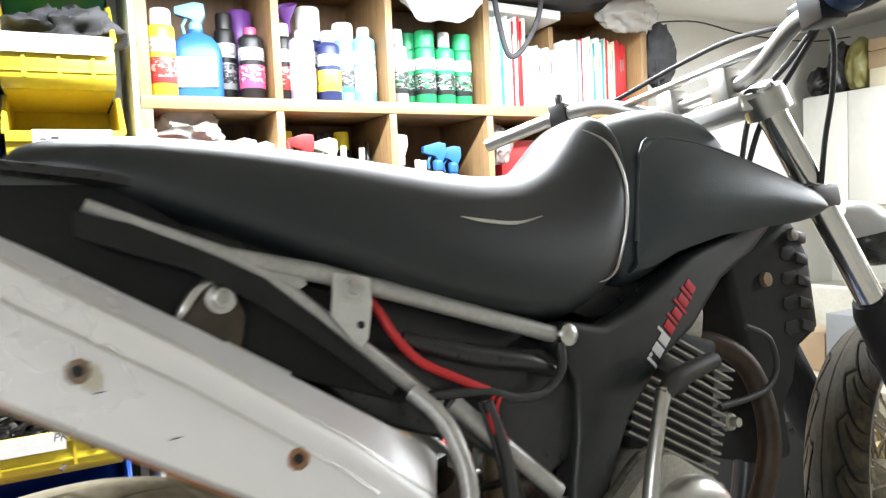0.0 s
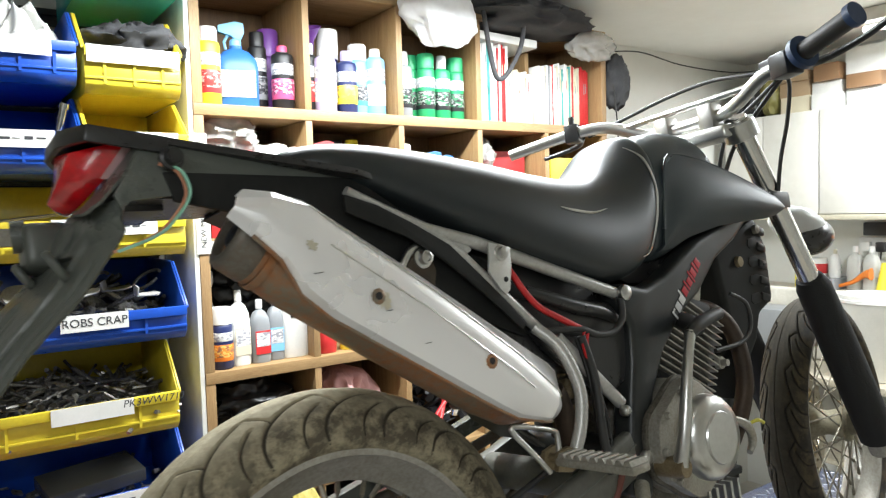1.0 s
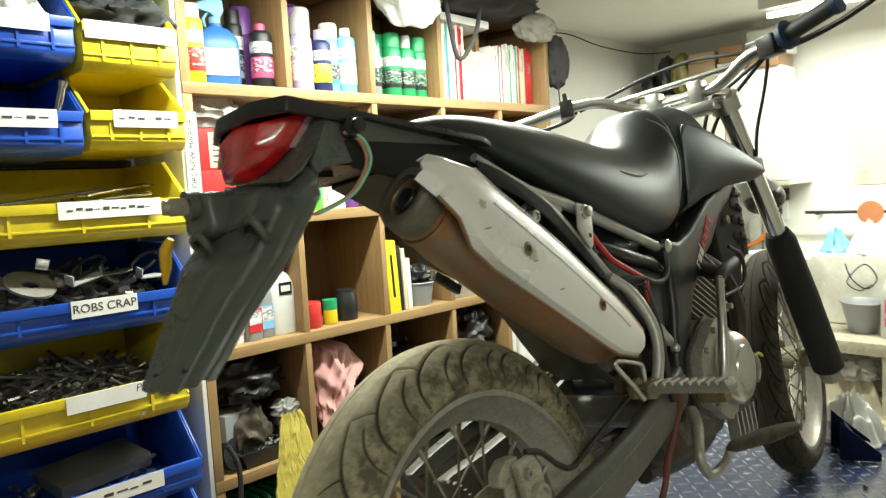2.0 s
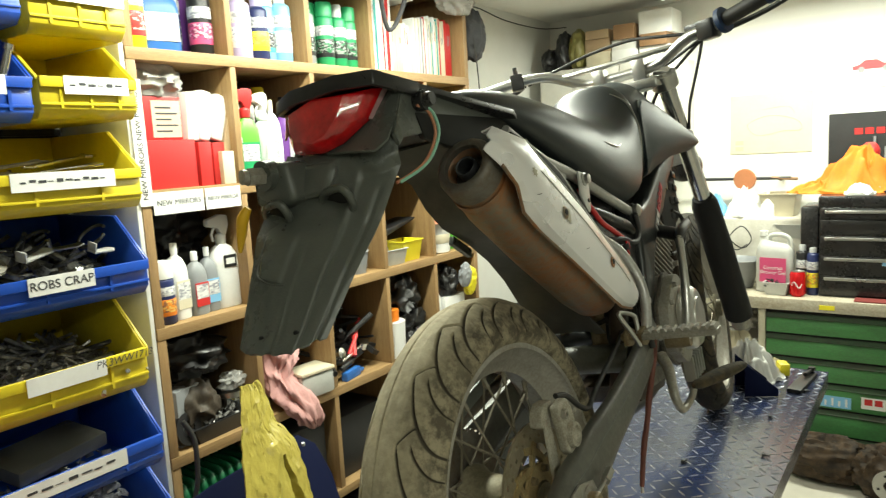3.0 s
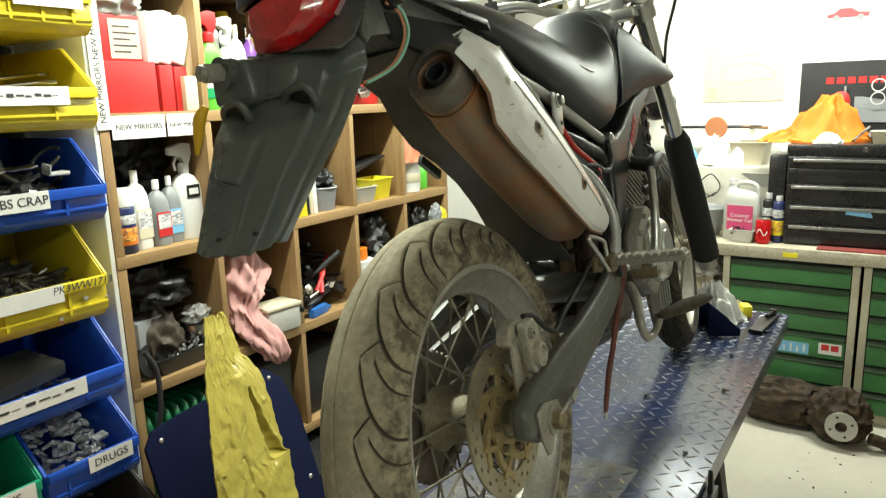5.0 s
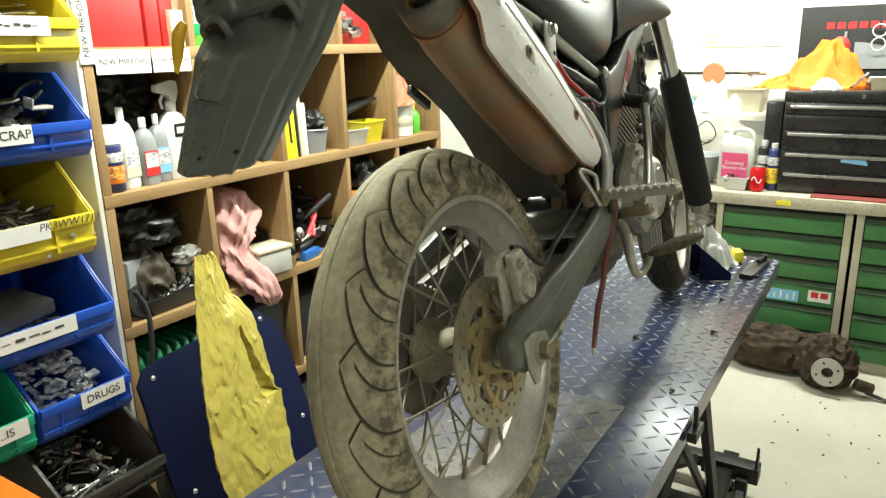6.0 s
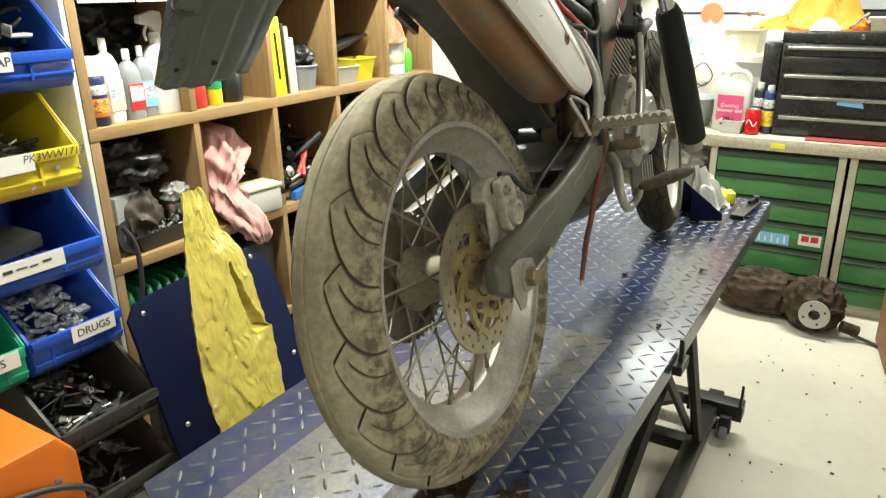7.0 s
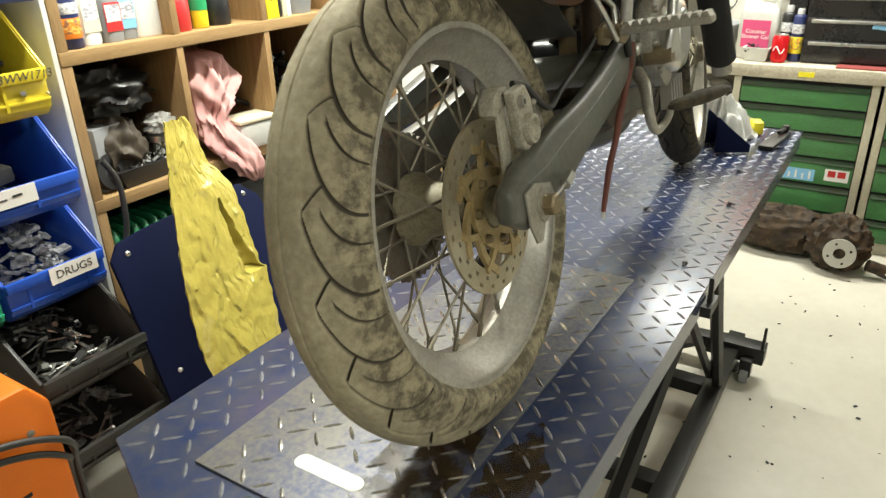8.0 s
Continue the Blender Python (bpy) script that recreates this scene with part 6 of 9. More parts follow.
M_foil = mat("creased_yellow_film", (0.44, 0.365, 0.080), 0.15, second=(0.30, 0.24, 0.045), scale=10, amount=0.5, bump=1.0, bump_scale=60, rough_var=0.06)
M_bolt = mat("oily_steel_bits", (0.15, 0.14, 0.125), 0.34, 0.8, second=(0.50, 0.48, 0.45), scale=30, amount=0.9, random_value=0.2)
M_orange_cloth = mat("orange_hi_vis_cloth", (0.74, 0.14, 0.005), 0.7, second=(0.78, 0.24, 0.008), scale=7, bump=0.3, bump_scale=300)
M_navy_panel = mat("navy_blue_panel", (0.004, 0.007, 0.032), 0.65, second=(0.006, 0.009, 0.034), scale=6, amount=0.5, spec=0.1)
M_grease = mat("greasy_casting", (0.018, 0.013, 0.009), 0.7, 0.0, second=(0.075, 0.046, 0.024), scale=26, amount=0.9, bump=1.0, bump_scale=70, spec=0.3)
rnd = random.Random(7)


def spray_can(x, y, z, r, h, body, cap, band=None, note="", cap_r=0.8, cap_h=0.16, group="spray cans on the shelf"):
    t = thing("spray_can", note or "aerosol spray can with a plastic cap", "spray can", pose(x, y, z, 0, 0, rnd.uniform(-40, 40)), group)
    hb = h * (1 - cap_h)
    part("can", Geo().lathe([(r * 0.9, 0), (r, 0.003), (r, hb - r * 0.45), (r * 0.92, hb - r * 0.22), (r * 0.62, hb - 0.002), (r * 0.62, hb)], 22), body, t)
    part("cap", Geo().lathe([(r * cap_r, hb - r * 0.18), (r * cap_r, h - 0.006), (r * cap_r * 0.9, h), (0.001, h)], 20), cap, t)
    if band:
        part("label_band", Geo().lathe([(r + 0.0004, hb * 0.18), (r + 0.0008, hb * 0.19), (r + 0.0008, hb * 0.52), (r + 0.0004, hb * 0.53)], 22), band, t)
        part("label_spot", Geo().lathe([(r + 0.0004, hb * 0.60), (r + 0.0008, hb * 0.61), (r + 0.0008, hb * 0.78), (r + 0.0004, hb * 0.79)], 22), P["pale"], t)
        part("label_print", Geo().lathe([(r + 0.0010, hb * 0.26), (r + 0.0013, hb * 0.27), (r + 0.0013, hb * 0.50), (r + 0.0010, hb * 0.51)], 22), P[band.name.split("_")[0]] if band.name.split("_")[0] in P else P["dark"], t)
    return t


def bottle(x, y, z, w, d, h, body, cap, label=None, trigger=False, note="", turn=0, group="bottles on the shelf"):
    """A flat-sided plastic bottle, with a screw cap or a trigger head."""
    t = thing("trigger_spray_bottle" if trigger else "bottle", note or "plastic workshop bottle", "bottle", pose(x, y, z, 0, 0, turn), group)
    hb = h * (0.72 if trigger else 0.88)
    def oval(s, zz):
        return [(s * w / 2 * math.copysign(abs(math.cos(a)) ** 0.6, math.cos(a)), s * d / 2 * math.copysign(abs(math.sin(a)) ** 0.6, math.sin(a)), zz) for a in [2 * math.pi * j / 20 for j in range(20)]]
    rows = [oval(0.94, 0), oval(1, 0.006), oval(1, hb * 0.66), oval(0.92, hb * 0.78), oval(0.62, hb * 0.9)]
    n = 0.30
    rows += [[(n * w / 2 * math.cos(a), n * w / 2 * math.sin(a), hb * 0.95) for a in [2 * math.pi * j / 20 for j in range(20)]], [(n * w / 2 * math.cos(a), n * w / 2 * math.sin(a), hb) for a in [2 * math.pi * j / 20 for j in range(20)]]]
    part("body", Geo().rings(rows), body, t)
    if trigger:
        part("trigger_head", Geo().lathe([(0.015, hb - 0.01), (0.016, hb + 0.014), (0.011, hb + 0.02)], 14).plate([(-0.045, h - 0.012), (-0.046, h - 0.03), (-0.01, h - 0.04), (0.0, hb + 0.015), (0.014, hb + 0.015), (0.024, h - 0.03), (0.022, h - 0.004), (0.0, h)], -0.011, 0.011, "y"), cap, t, bevel=0.003)
        part("trigger", Geo().tube([(-0.018, 0, h - 0.035), (-0.030, 0, h - 0.055), (-0.026, 0, h - 0.075)], 0.004, 6), cap, t)
    else:
        part("cap", Geo().lathe([(w * 0.17, hb - 0.004), (w * 0.17, h - 0.003), (w * 0.15, h), (0.001, h)], 16), cap, t)
    if label:
        part("label", Geo().box(-w * 0.40, w * 0.40, -d / 2 - 0.0012, -d / 2, hb * 0.16, hb * 0.58), label, t)
        part("label_print", Geo().box(-w * 0.36, w * 0.36, -d / 2 - 0.0018, -d / 2 - 0.0013, hb * 0.30, hb * 0.55), P["pale"], t)
    return t


def boxed(name, x0, x1, y0, y1, z0, z1, material, label, category="box", group="", turn=0.0, tape=None, bevel=0.002, marks=0):
    t = thing(name, label, category, pose((x0 + x1) / 2, (y0 + y1) / 2, z0, 0, 0, turn), group)
    w, d, h = (x1 - x0) / 2, (y1 - y0) / 2, z1 - z0
    part("body", Geo().box(-w, w, -d, d, 0, h), material, t, bevel=bevel)
    if tape:
        part("tape", Geo().box(-w * 0.25, w * 0.25, -d - 0.0008, d + 0.0008, h * 0.02, h + 0.0008), tape, t)
    for k in range(marks):
        part("printed_bar", Geo().box(-w * 0.7, w * (0.2 + 0.4 * rnd.random()), -d - 0.001, -d, h * (0.25 + 0.16 * k), h * (0.32 + 0.16 * k)), C["black"], t)
    return t


def crumpled(c, rx, ry, rz, seed, amp=0.18, n=56, k=34, freq=1.7, flat=True):
    """A crumpled lump: a ball with ridged folds, flattened where it rests."""
    g = Geo()
    rings = []
    for i in range(1, k):
        row = []
        for j in range(n):
            a, b = math.pi * i / k, 2 * math.pi * j / n
            p = Vector((math.sin(a) * math.cos(b), math.sin(a) * math.sin(b), -math.cos(a)))
            q = p * freq + Vector((seed * 3.1, seed * 1.7, seed * 0.9))
            f = 1 + 1.3 * amp * (1 - 2.6 * abs(noise.noise(q))) + amp * 0.35 * (1 - 2.4 * abs(noise.noise(q * 2.1))) + amp * 0.14 * (1 - 2.6 * abs(noise.noise(q * 4.3))) - amp * 0.75
            z = max(p.z * f, -0.82) if flat else p.z * f
            row.append((c[0] + rx * p.x * f, c[1] + ry * p.y * f, c[2] + rz * z))
        rings.append(row)
    return g.rings(rings)


def rag(c, rx, ry, h, seed, folds=7, peak=(0.0, 0.0), twist=1.2, n=120, k=30):
    """A heaped cloth: folds run down from a peak to an uneven hem."""
    rings = []
    for i in range(1, k + 1):
        r = i / k
        row = []
        for j in range(n):
            a = 2 * math.pi * j / n
            ca, sa = math.cos(a), math.sin(a)
            hem = 1 + 0.32 * noise.noise((1.4 * ca + seed, 1.4 * sa, 0.3)) + 0.12 * noise.noise((4 * ca, 4 * sa + seed, 0.7))
            ph = folds * a / (2 * math.pi) + twist * r * (0.6 + 0.4 * noise.noise((ca + seed, sa, 2.0))) + 0.9 * noise.noise((1.3 * ca, 1.3 * sa + seed, 1.6 * r))
            fold = 1 - abs(2 * (ph % 1.0) - 1)
            fold = fold * fold * (3 - 2 * fold)
            crease = 1 - 2.4 * abs(noise.noise((ca * r * 3 + seed, sa * r * 3, seed * 0.7)))
            z = h * ((1 - r ** 1.7) * (0.85 + 0.15 * crease) + (fold - 0.5) * 0.42 * math.sin(math.pi * min(1.0, 0.12 + 0.88 * r)) + 0.10 * crease * (1 - r))
            row.append((c[0] + rx * hem * r * ca + peak[0] * (1 - r), c[1] + ry * hem * r * sa + peak[1] * (1 - r), c[2] + max(0.002 + 0.012 * fold * r, z)))
        rings.append(row)
    rings.append([(x, y, c[2]) for x, y, z in rings[-1]])
    return Geo().rings(rings)


def heap(x0, x1, y0, y1, z, h, n, seed, size=0.02, kinds="rb", slope=0.0):
    """Loose bits lying on one another in a tray."""
    g = Geo()
    r = random.Random(seed)
    for i in range(n):
        x, y = r.uniform(x0, x1), r.uniform(y0, y1)
        u = (x - x0) / (x1 - x0) - 0.5
        v = (y - y0) / (y1 - y0)
        zz = z + h * (1 - 1.6 * u * u) * (0.55 + 0.45 * r.random()) * (0.35 + 0.65 * min(1, v * 1.8)) + slope * v
        m = pose(x, y, zz, r.uniform(-35, 35), r.uniform(-35, 35), r.uniform(0, 360))
        s = size * r.uniform(0.6, 1.5)
        k = r.choice(kinds)
        if k == "r":
            g.tube([(-s, 0, 0), (s, 0, 0)], s * 0.13, 6, m=m).tube([(s, 0, 0), (s * 1.22, 0, 0)], s * 0.28, 6, m=m)
        elif k == "n":
            g.lathe([(s * 0.25, -s * 0.2), (s * 0.5, -s * 0.2), (s * 0.5, s * 0.2), (s * 0.25, s * 0.2)], 6, m, closed=True)
        elif k == "l":
            g.tube([(-s * 2, 0, 0), (s * 2, 0, s * 0.3)], s * 0.16, 6, m=m)
        else:
            g.box(-s * 0.6, s * 0.6, -s * 0.35, s * 0.35, -s * 0.15, s * 0.15, m)
    return g


def fill(b, seed, n, size, kinds, material, label, depth=0.45, name="loose_hardware"):
    """Bits lying in one of the bins."""
    t, x0, x1, z0, z1, d = next(v for v in bins if v[0] == b)
    yb = BACK - 0.02
    o = solid(name, heap(x0 + 0.02, x1 - 0.02, yb - d + 0.03, yb - 0.04, z0 + 0.012, (z1 - z0) * depth, n, seed, size, kinds), material, label, "hardware", kind="stuff", angle=50)
    return o


# ---- what lies in the bins ----
M_mixed = mat("mixed_dark_parts", (0.045, 0.045, 0.045), 0.36, 0.5, second=(0.42, 0.41, 0.39), scale=16, amount=1.0, fine=0.2)
fill(b_y4, 3, 560, 0.024, "rrllr", M_bolt, "heap of oily bolts and screws in the yellow bin", 0.50)
fill(b_b3, 4, 150, 0.034, "bbrnl", M_mixed, "heap of dark metal and plastic parts in the blue bin", 0.62)
fill(b_b4, 5, 90, 0.016, "rbn", M_bolt, "small bits at the bottom of the blue bin", 0.25)
fill(b_k1, 6, 130, 0.022, "rlnb", plain("bright_socket_steel", (0.36, 0.36, 0.34), 0.3, 0.9), "bright sockets and bits in the black bin", 0.5)
fill(b_k2, 8, 90, 0.026, "rlnb", M_mixed, "odd tools and scraps in the black bin", 0.5)
fill(b_b5, 9, 170, 0.020, "bbb", mat("clear_packet", (0.66, 0.67, 0.69), 0.10, second=(0.10, 0.10, 0.11), scale=55, amount=1.0, fine=0.4, bump=0.6, bump_scale=160), "clear blister packets in the blue bin", 0.8)
fill(b_y3, 10, 40, 0.022, "rbl", M_bolt, "dark bits under the spanners in the yellow bin", 0.3)
for i, (x, y, a, l) in enumerate(((-0.16, 2.26, 22, 0.22), (-0.02, 2.24, -18, 0.20), (-0.10, 2.32, 8, 0.24), (0.05, 2.28, 28, 0.18))):
    t = solid("spanner", Geo().plate([(-l / 2, -0.007), (l / 2, -0.008), (l / 2 + 0.012, -0.020), (l / 2 + 0.032, -0.016), (l / 2 + 0.022, -0.004), (l / 2 + 0.022, 0.004), (l / 2 + 0.032, 0.016), (l / 2 + 0.012, 0.020), (l / 2, 0.008), (-l / 2, 0.007), (-l / 2 - 0.014, 0.015), (-l / 2 - 0.026, 0.0), (-l / 2 - 0.014, -0.015)], -0.003, 0.003, "z"),
              M_chrome if i % 2 else M_alu_dirty, "open-ended steel spanner lying in the yellow bin", "spanner", pose(x, y, 1.505 + 0.012 * i, 8, -6, a), "spanners in the bin", bevel=0.001)
solid("steel_disc", Geo().lathe([(0.018, -0.003), (0.052, -0.003), (0.052, 0.003), (0.018, 0.003)], 30, closed=True), M_alu_dirty, "scratched steel disc lying on the parts in the blue bin", "disc", pose(-0.16, 2.235, 1.345, 28, 12, 0))
for i, (x, y, z, a, l) in enumerate(((-0.05, 2.22, 1.345, 20, 0.085), (0.03, 2.25, 1.35, -35, 0.07), (0.09, 2.21, 1.335, 10, 0.06), (-0.11, 2.30, 1.37, 70, 0.09), (-0.22, 2.24, 1.35, -15, 0.08))):
    solid("steel_bracket", Geo().plate([(-l / 2, -0.010), (l / 2 - 0.012, -0.014), (l / 2, 0.0), (l / 2 - 0.010, 0.014), (-l / 4, 0.008), (-l / 2, 0.016)], -0.002, 0.002, "z").box(-l / 2, -l / 2 + 0.004, -0.010, 0.016, 0.002, 0.022), M_alu if i % 2 else M_silver_paint, "pale bent steel bracket on top of the bin", "bracket", pose(x, y, z, 14, -12 + 6 * i, a), "brackets in the bin", bevel=0.001)
for i, (x, y) in enumerate(((0.10, 2.27), (-0.02, 2.30))):
    solid("cable_loop", Geo().tube([(x + 0.032 * math.cos(t) * (1 + 0.2 * i), y + 0.02 * math.sin(t), 1.365 + 0.022 * math.sin(t + 1)) for t in [0.45 * k for k in range(13)]], 0.0042, 8, 3), M_rubber, "black rubber strap curled in the blue bin", "strap")
solid("clear_parts_box", Geo().box(-0.12, 0.10, -0.07, 0.07, 0, 0.035), plain("smoky_box_plastic", (0.10, 0.10, 0.095), 0.22), "flat clear plastic parts box in the blue bin", "parts box", pose(-0.03, 2.33, 0.862, 6, -3, 8), bevel=0.006)
for i, (x, y, a) in enumerate(((0.05, 2.29, 20), (0.12, 2.27, -35))):
    solid("work_glove", crumpled((0, 0, 0.03), 0.085, 0.06, 0.05, 2.0 + i, 0.32, freq=1.5), M_dark_cloth, "dark grey work glove heaped in the yellow bin", "glove", pose(x, y, 1.905, 0, 0, a), "gloves in the bin", angle=70)
solid("paper_bag", rag((-0.14, 2.27, 1.90), 0.095, 0.09, 0.10, 5, 6), C["white"], "white crumpled paper in the blue bin", "paper", angle=70)
solid("metal_pin", Geo().tube([(0, 0, 0), (0, 0, 0.05)], 0.008, 10).lathe([(0.011, 0.05), (0.011, 0.062)], 10), M_chrome, "bright steel pin standing in the blue bin", "pin", pose(-0.085, 2.185, 1.715, 10, 12, 0))

# ---- top row of the shelving ----
Z5 = rows_z[4] + 0.0155
spray_can(0.292, SY + 0.05, Z5, 0.030, 0.205, C["yellow"], C["white"], C["red"], "yellow aerosol can with a white cap")
bottle(0.375, SY + 0.075, Z5, 0.115, 0.075, 0.235, C["blue"], C["sky"], C["cream"], True, "large blue plastic bottle with a pale label and trigger head", -14)
spray_can(0.452, SY + 0.12, Z5, 0.026, 0.225, C["black"], C["black"], C["grey"], "black bottle-shaped aerosol can")
spray_can(0.500, SY + 0.16, Z5, 0.032, 0.245, C["purple"], C["purple"], None, "tall purple-capped aerosol can", 0.98, 0.3)
spray_can(0.502, SY + 0.06, Z5, 0.031, 0.180, C["black"], C["pink"], C["pink"], "dark aerosol can with a pink band", 0.5, 0.1)
spray_can(0.588, SY + 0.075, Z5, 0.026, 0.200, C["black"], C["white"], C["red"], "black and red aerosol can with a white nozzle", 0.6)
solid("funnel", Geo().lathe([(0.036, 0.07), (0.034, 0.068), (0.010, 0.03), (0.006, 0.0), (0.004, 0.0), (0.008, 0.03), (0.032, 0.07)], 24, closed=True), C["purple"], "purple plastic funnel standing in a can", "funnel", pose(0.612, SY + 0.10, Z5 + 0.185, 20, -15, 0))
spray_can(0.628, SY + 0.05, Z5, 0.033, 0.180, C["lilac"], C["white"], C["white"], "lilac aerosol can with a white nozzle", 0.45, 0.1)
spray_can(0.668, SY + 0.11, Z5, 0.033, 0.255, C["navy"], C["white"], C["yellow"], "tall navy aerosol can with a white cap", 0.98, 0.32)
spray_can(0.702, SY + 0.055, Z5, 0.030, 0.185, C["navy"], C["lilac"], C["yellow"], "navy and lilac aerosol can", 0.6)
spray_can(0.755, SY + 0.085, Z5, 0.029, 0.215, C["sky"], C["white"], C["teal"], "pale blue aerosol can with a white cap", 0.98, 0.2)
spray_can(0.808, SY + 0.07, Z5, 0.031, 0.205, C["sky"], C["white"], C["white"], "blue and white aerosol can", 0.55, 0.12)
for i, (x, dy, cap) in enumerate(((0.902, 0.06, "silver"), (0.955, 0.10, "green"), (0.985, 0.055, "green"), (1.030, 0.12, "black"), (1.046, 0.055, "silver"), (1.108, 0.065, "green"))):
    spray_can(x, SY + dy, Z5, 0.029, 0.205 + (0.02 if cap == "black" else 0), C["green"] if i % 3 else C["grey"], C[cap], C["black"], "green aerosol can with a dark label", 0.96 if cap == "green" else 0.6, 0.2)


def magazine(x, w, h, material, zz, lean=0.0, dy=0.04):
    t = solid("magazine", Geo().box(-w / 2, w / 2, 0, 0.19, 0, h), material, "thin magazine standing on edge on the shelf", "magazine", pose(x, SY + dy, zz, 0, lean, 0), "magazines on the shelf", bevel=0.0008, segments=1)
    if rnd.random() < 0.6:
        part("spine_print", Geo().box(-w * 0.22, w * 0.22, -0.0008, 0, h * 0.6, h * rnd.uniform(0.7, 0.9)), C[rnd.choice(["grey", "red", "cream", "card"])], t)
    return t


x = 1.182
for i in range(26):
    w = rnd.uniform(0.006, 0.013)
    c = "white" if i < 9 else ("red" if i < 14 else ("cream" if i < 20 else "white"))
    h = (0.262 if i < 14 else 0.185) + rnd.uniform(-0.01, 0.006)
    if x + w > 1.44:
        break
    magazine(x + w / 2, w, h, C[c if rnd.random() < 0.8 else rnd.choice(["grey", "white", "teal"])], Z5, rnd.uniform(-1.2, 0.6))
    x += w + 0.001
x = 1.476
while x < 1.72:
    w = rnd.uniform(0.004, 0.009)
    magazine(x + w / 2, w, 0.222 + rnd.uniform(-0.012, 0.012), C[rnd.choice(["white", "cream", "cream", "white", "silver", "white", "white", "silver", "cream", "red", "white", "grey", "white", "teal"]) if x < 1.68 else "red"], Z5, 0, 0.055)
    x += w + 0.0008
solid("folder", Geo().box(-0.12, 0.13, 0, 0.20, 0, 0.028), C["white"], "white folders lying flat on the magazines", "folder", pose(1.31, SY + 0.03, Z5 + 0.272, 0, 3, -4), bevel=0.004)

# ---- second row ----
Z4 = rows_z[3] + 0.0155
boxed("cardboard_box", 0.275, 0.425, SY + 0.03, SY + 0.17, Z4, Z4 + 0.125, C["red"], "bright red cardboard box on the shelf", group="red boxes")
rb = boxed("cardboard_box", 0.272, 0.395, SY + 0.035, SY + 0.16, Z4 + 0.1255, Z4 + 0.235, C["red"], "red cardboard box with a written brown paper face", group="red boxes")
part("paper_face", Geo().box(-0.026, 0.058, -0.0640, -0.0627, 0.006, 0.100), mat("buff_paper", (0.56, 0.42, 0.33), 0.7, second=(0.46, 0.34, 0.26), scale=20), rb, "buff paper label")
for k in range(5):
    part("writing", Geo().box(-0.016, 0.030 + 0.018 * ((k * 3) % 2), -0.0647, -0.0641, 0.020 + 0.015 * k, 0.024 + 0.015 * k), M_ink, rb)
boxed("cardboard_box", 0.432, 0.472, SY + 0.025, SY + 0.16, Z4, Z4 + 0.118, C["red"], "narrow red cardboard box", group="red boxes")
boxed("cardboard_box", 0.474, 0.516, SY + 0.028, SY + 0.16, Z4, Z4 + 0.115, C["red"], "narrow red cardboard box", group="red boxes", turn=4)
for x, a, h, w in ((0.418, 3, 0.128, 0.020), (0.452, 10, 0.135, 0.018), (0.492, 17, 0.128, 0.019)):
    solid("paper_packet", Geo().rings([[(sx * w * k, sy * 0.05 * k, z) for sx, sy in ((-1, -1), (1, -1), (1, 1), (-1, 1))] for z, k in ((0, 0.94), (0.006, 1.0), (h * 0.5, 1.03), (h - 0.008, 0.98), (h, 0.90))]), C["white"], "white folded paper packet on the red boxes", "packet", pose(x, SY + 0.08, Z4 + 0.122, 0, a, 8), "white packets", bevel=0.002)
solid("wood_offcut", Geo().box(-0.012, 0.012, -0.04, 0.04, 0, 0.17), C["card"], "brown card strip leaning in the shelf", "card strip", pose(0.515, SY + 0.07, Z4 + 0.05, 0, 16, 0), bevel=0.002)
solid("plastic_bag", crumpled((0.345, SY + 0.09, Z4 + 0.275), 0.075, 0.07, 0.055, 11, 0.22), M_clear, "clear plastic bag on top of the red boxes", "plastic bag", angle=70)
boxed("carton", 0.50, 0.536, SY + 0.005, SY + 0.10, Z4, Z4 + 0.09, C["cream"], "cream carton at the front of the shelf", turn=-8)
for (x, dy, w, h, b, c, tr) in ((0.585, 0.07, 0.05, 0.25, "red", "red", False), (0.628, 0.06, 0.07, 0.27, "lime", "red", True), (0.690, 0.06, 0.065, 0.26, "silver", "white", True), (0.655, 0.13, 0.05, 0.27, "white", "white", False), (0.735, 0.07, 0.05, 0.24, "white", "cream", False), (0.79, 0.075, 0.05, 0.235, "purple", "white", False), (0.825, 0.12, 0.04, 0.255, "black", "black", False)):
    bottle(x, SY + dy, Z4, w, 0.05, h, C[b], C[c], C["green"] if b == "lime" else C["white"], tr, "%s workshop bottle %s" % ("green" if b == "lime" else b, "with a trigger head" if tr else "with a screw cap"), rnd.uniform(-25, 25))
for (x, dy, b, c, h) in ((0.60, 0.15, "white", "yellow", 0.285), (0.70, 0.14, "white", "black", 0.28), (0.76, 0.15, "black", "yellow", 0.285)):
    spray_can(x, SY + dy, Z4, 0.026, h, C[b], C[c], None, "upright aerosol can with a %s cap" % c)
for (x, dy, b, c, tr, h) in ((0.895, 0.06, "white", "white", True, 0.27), (0.95, 0.06, "grey", "white", False, 0.20), (0.985, 0.09, "red", "white", False, 0.20), (1.02, 0.07, "grey", "blue", True, 0.25), (1.075, 0.08, "blue", "blue", True, 0.24), (1.12, 0.07, "sky", "white", False, 0.15)):
    bottle(x, SY + dy, Z4, 0.05, 0.045, h, C[b], C[c], C["white"], tr, "%s bottle %s" % (b, "with a trigger head" if tr else "with a screw cap"), rnd.uniform(-25, 25))
solid("carburettor", heap(1.19, 1.33, SY + 0.05, SY + 0.18, Z4 + 0.012, 0.13, 26, 12, 0.04, "bnr"), M_mixed, "dark dismantled carburettor parts", "engine part", kind="stuff")
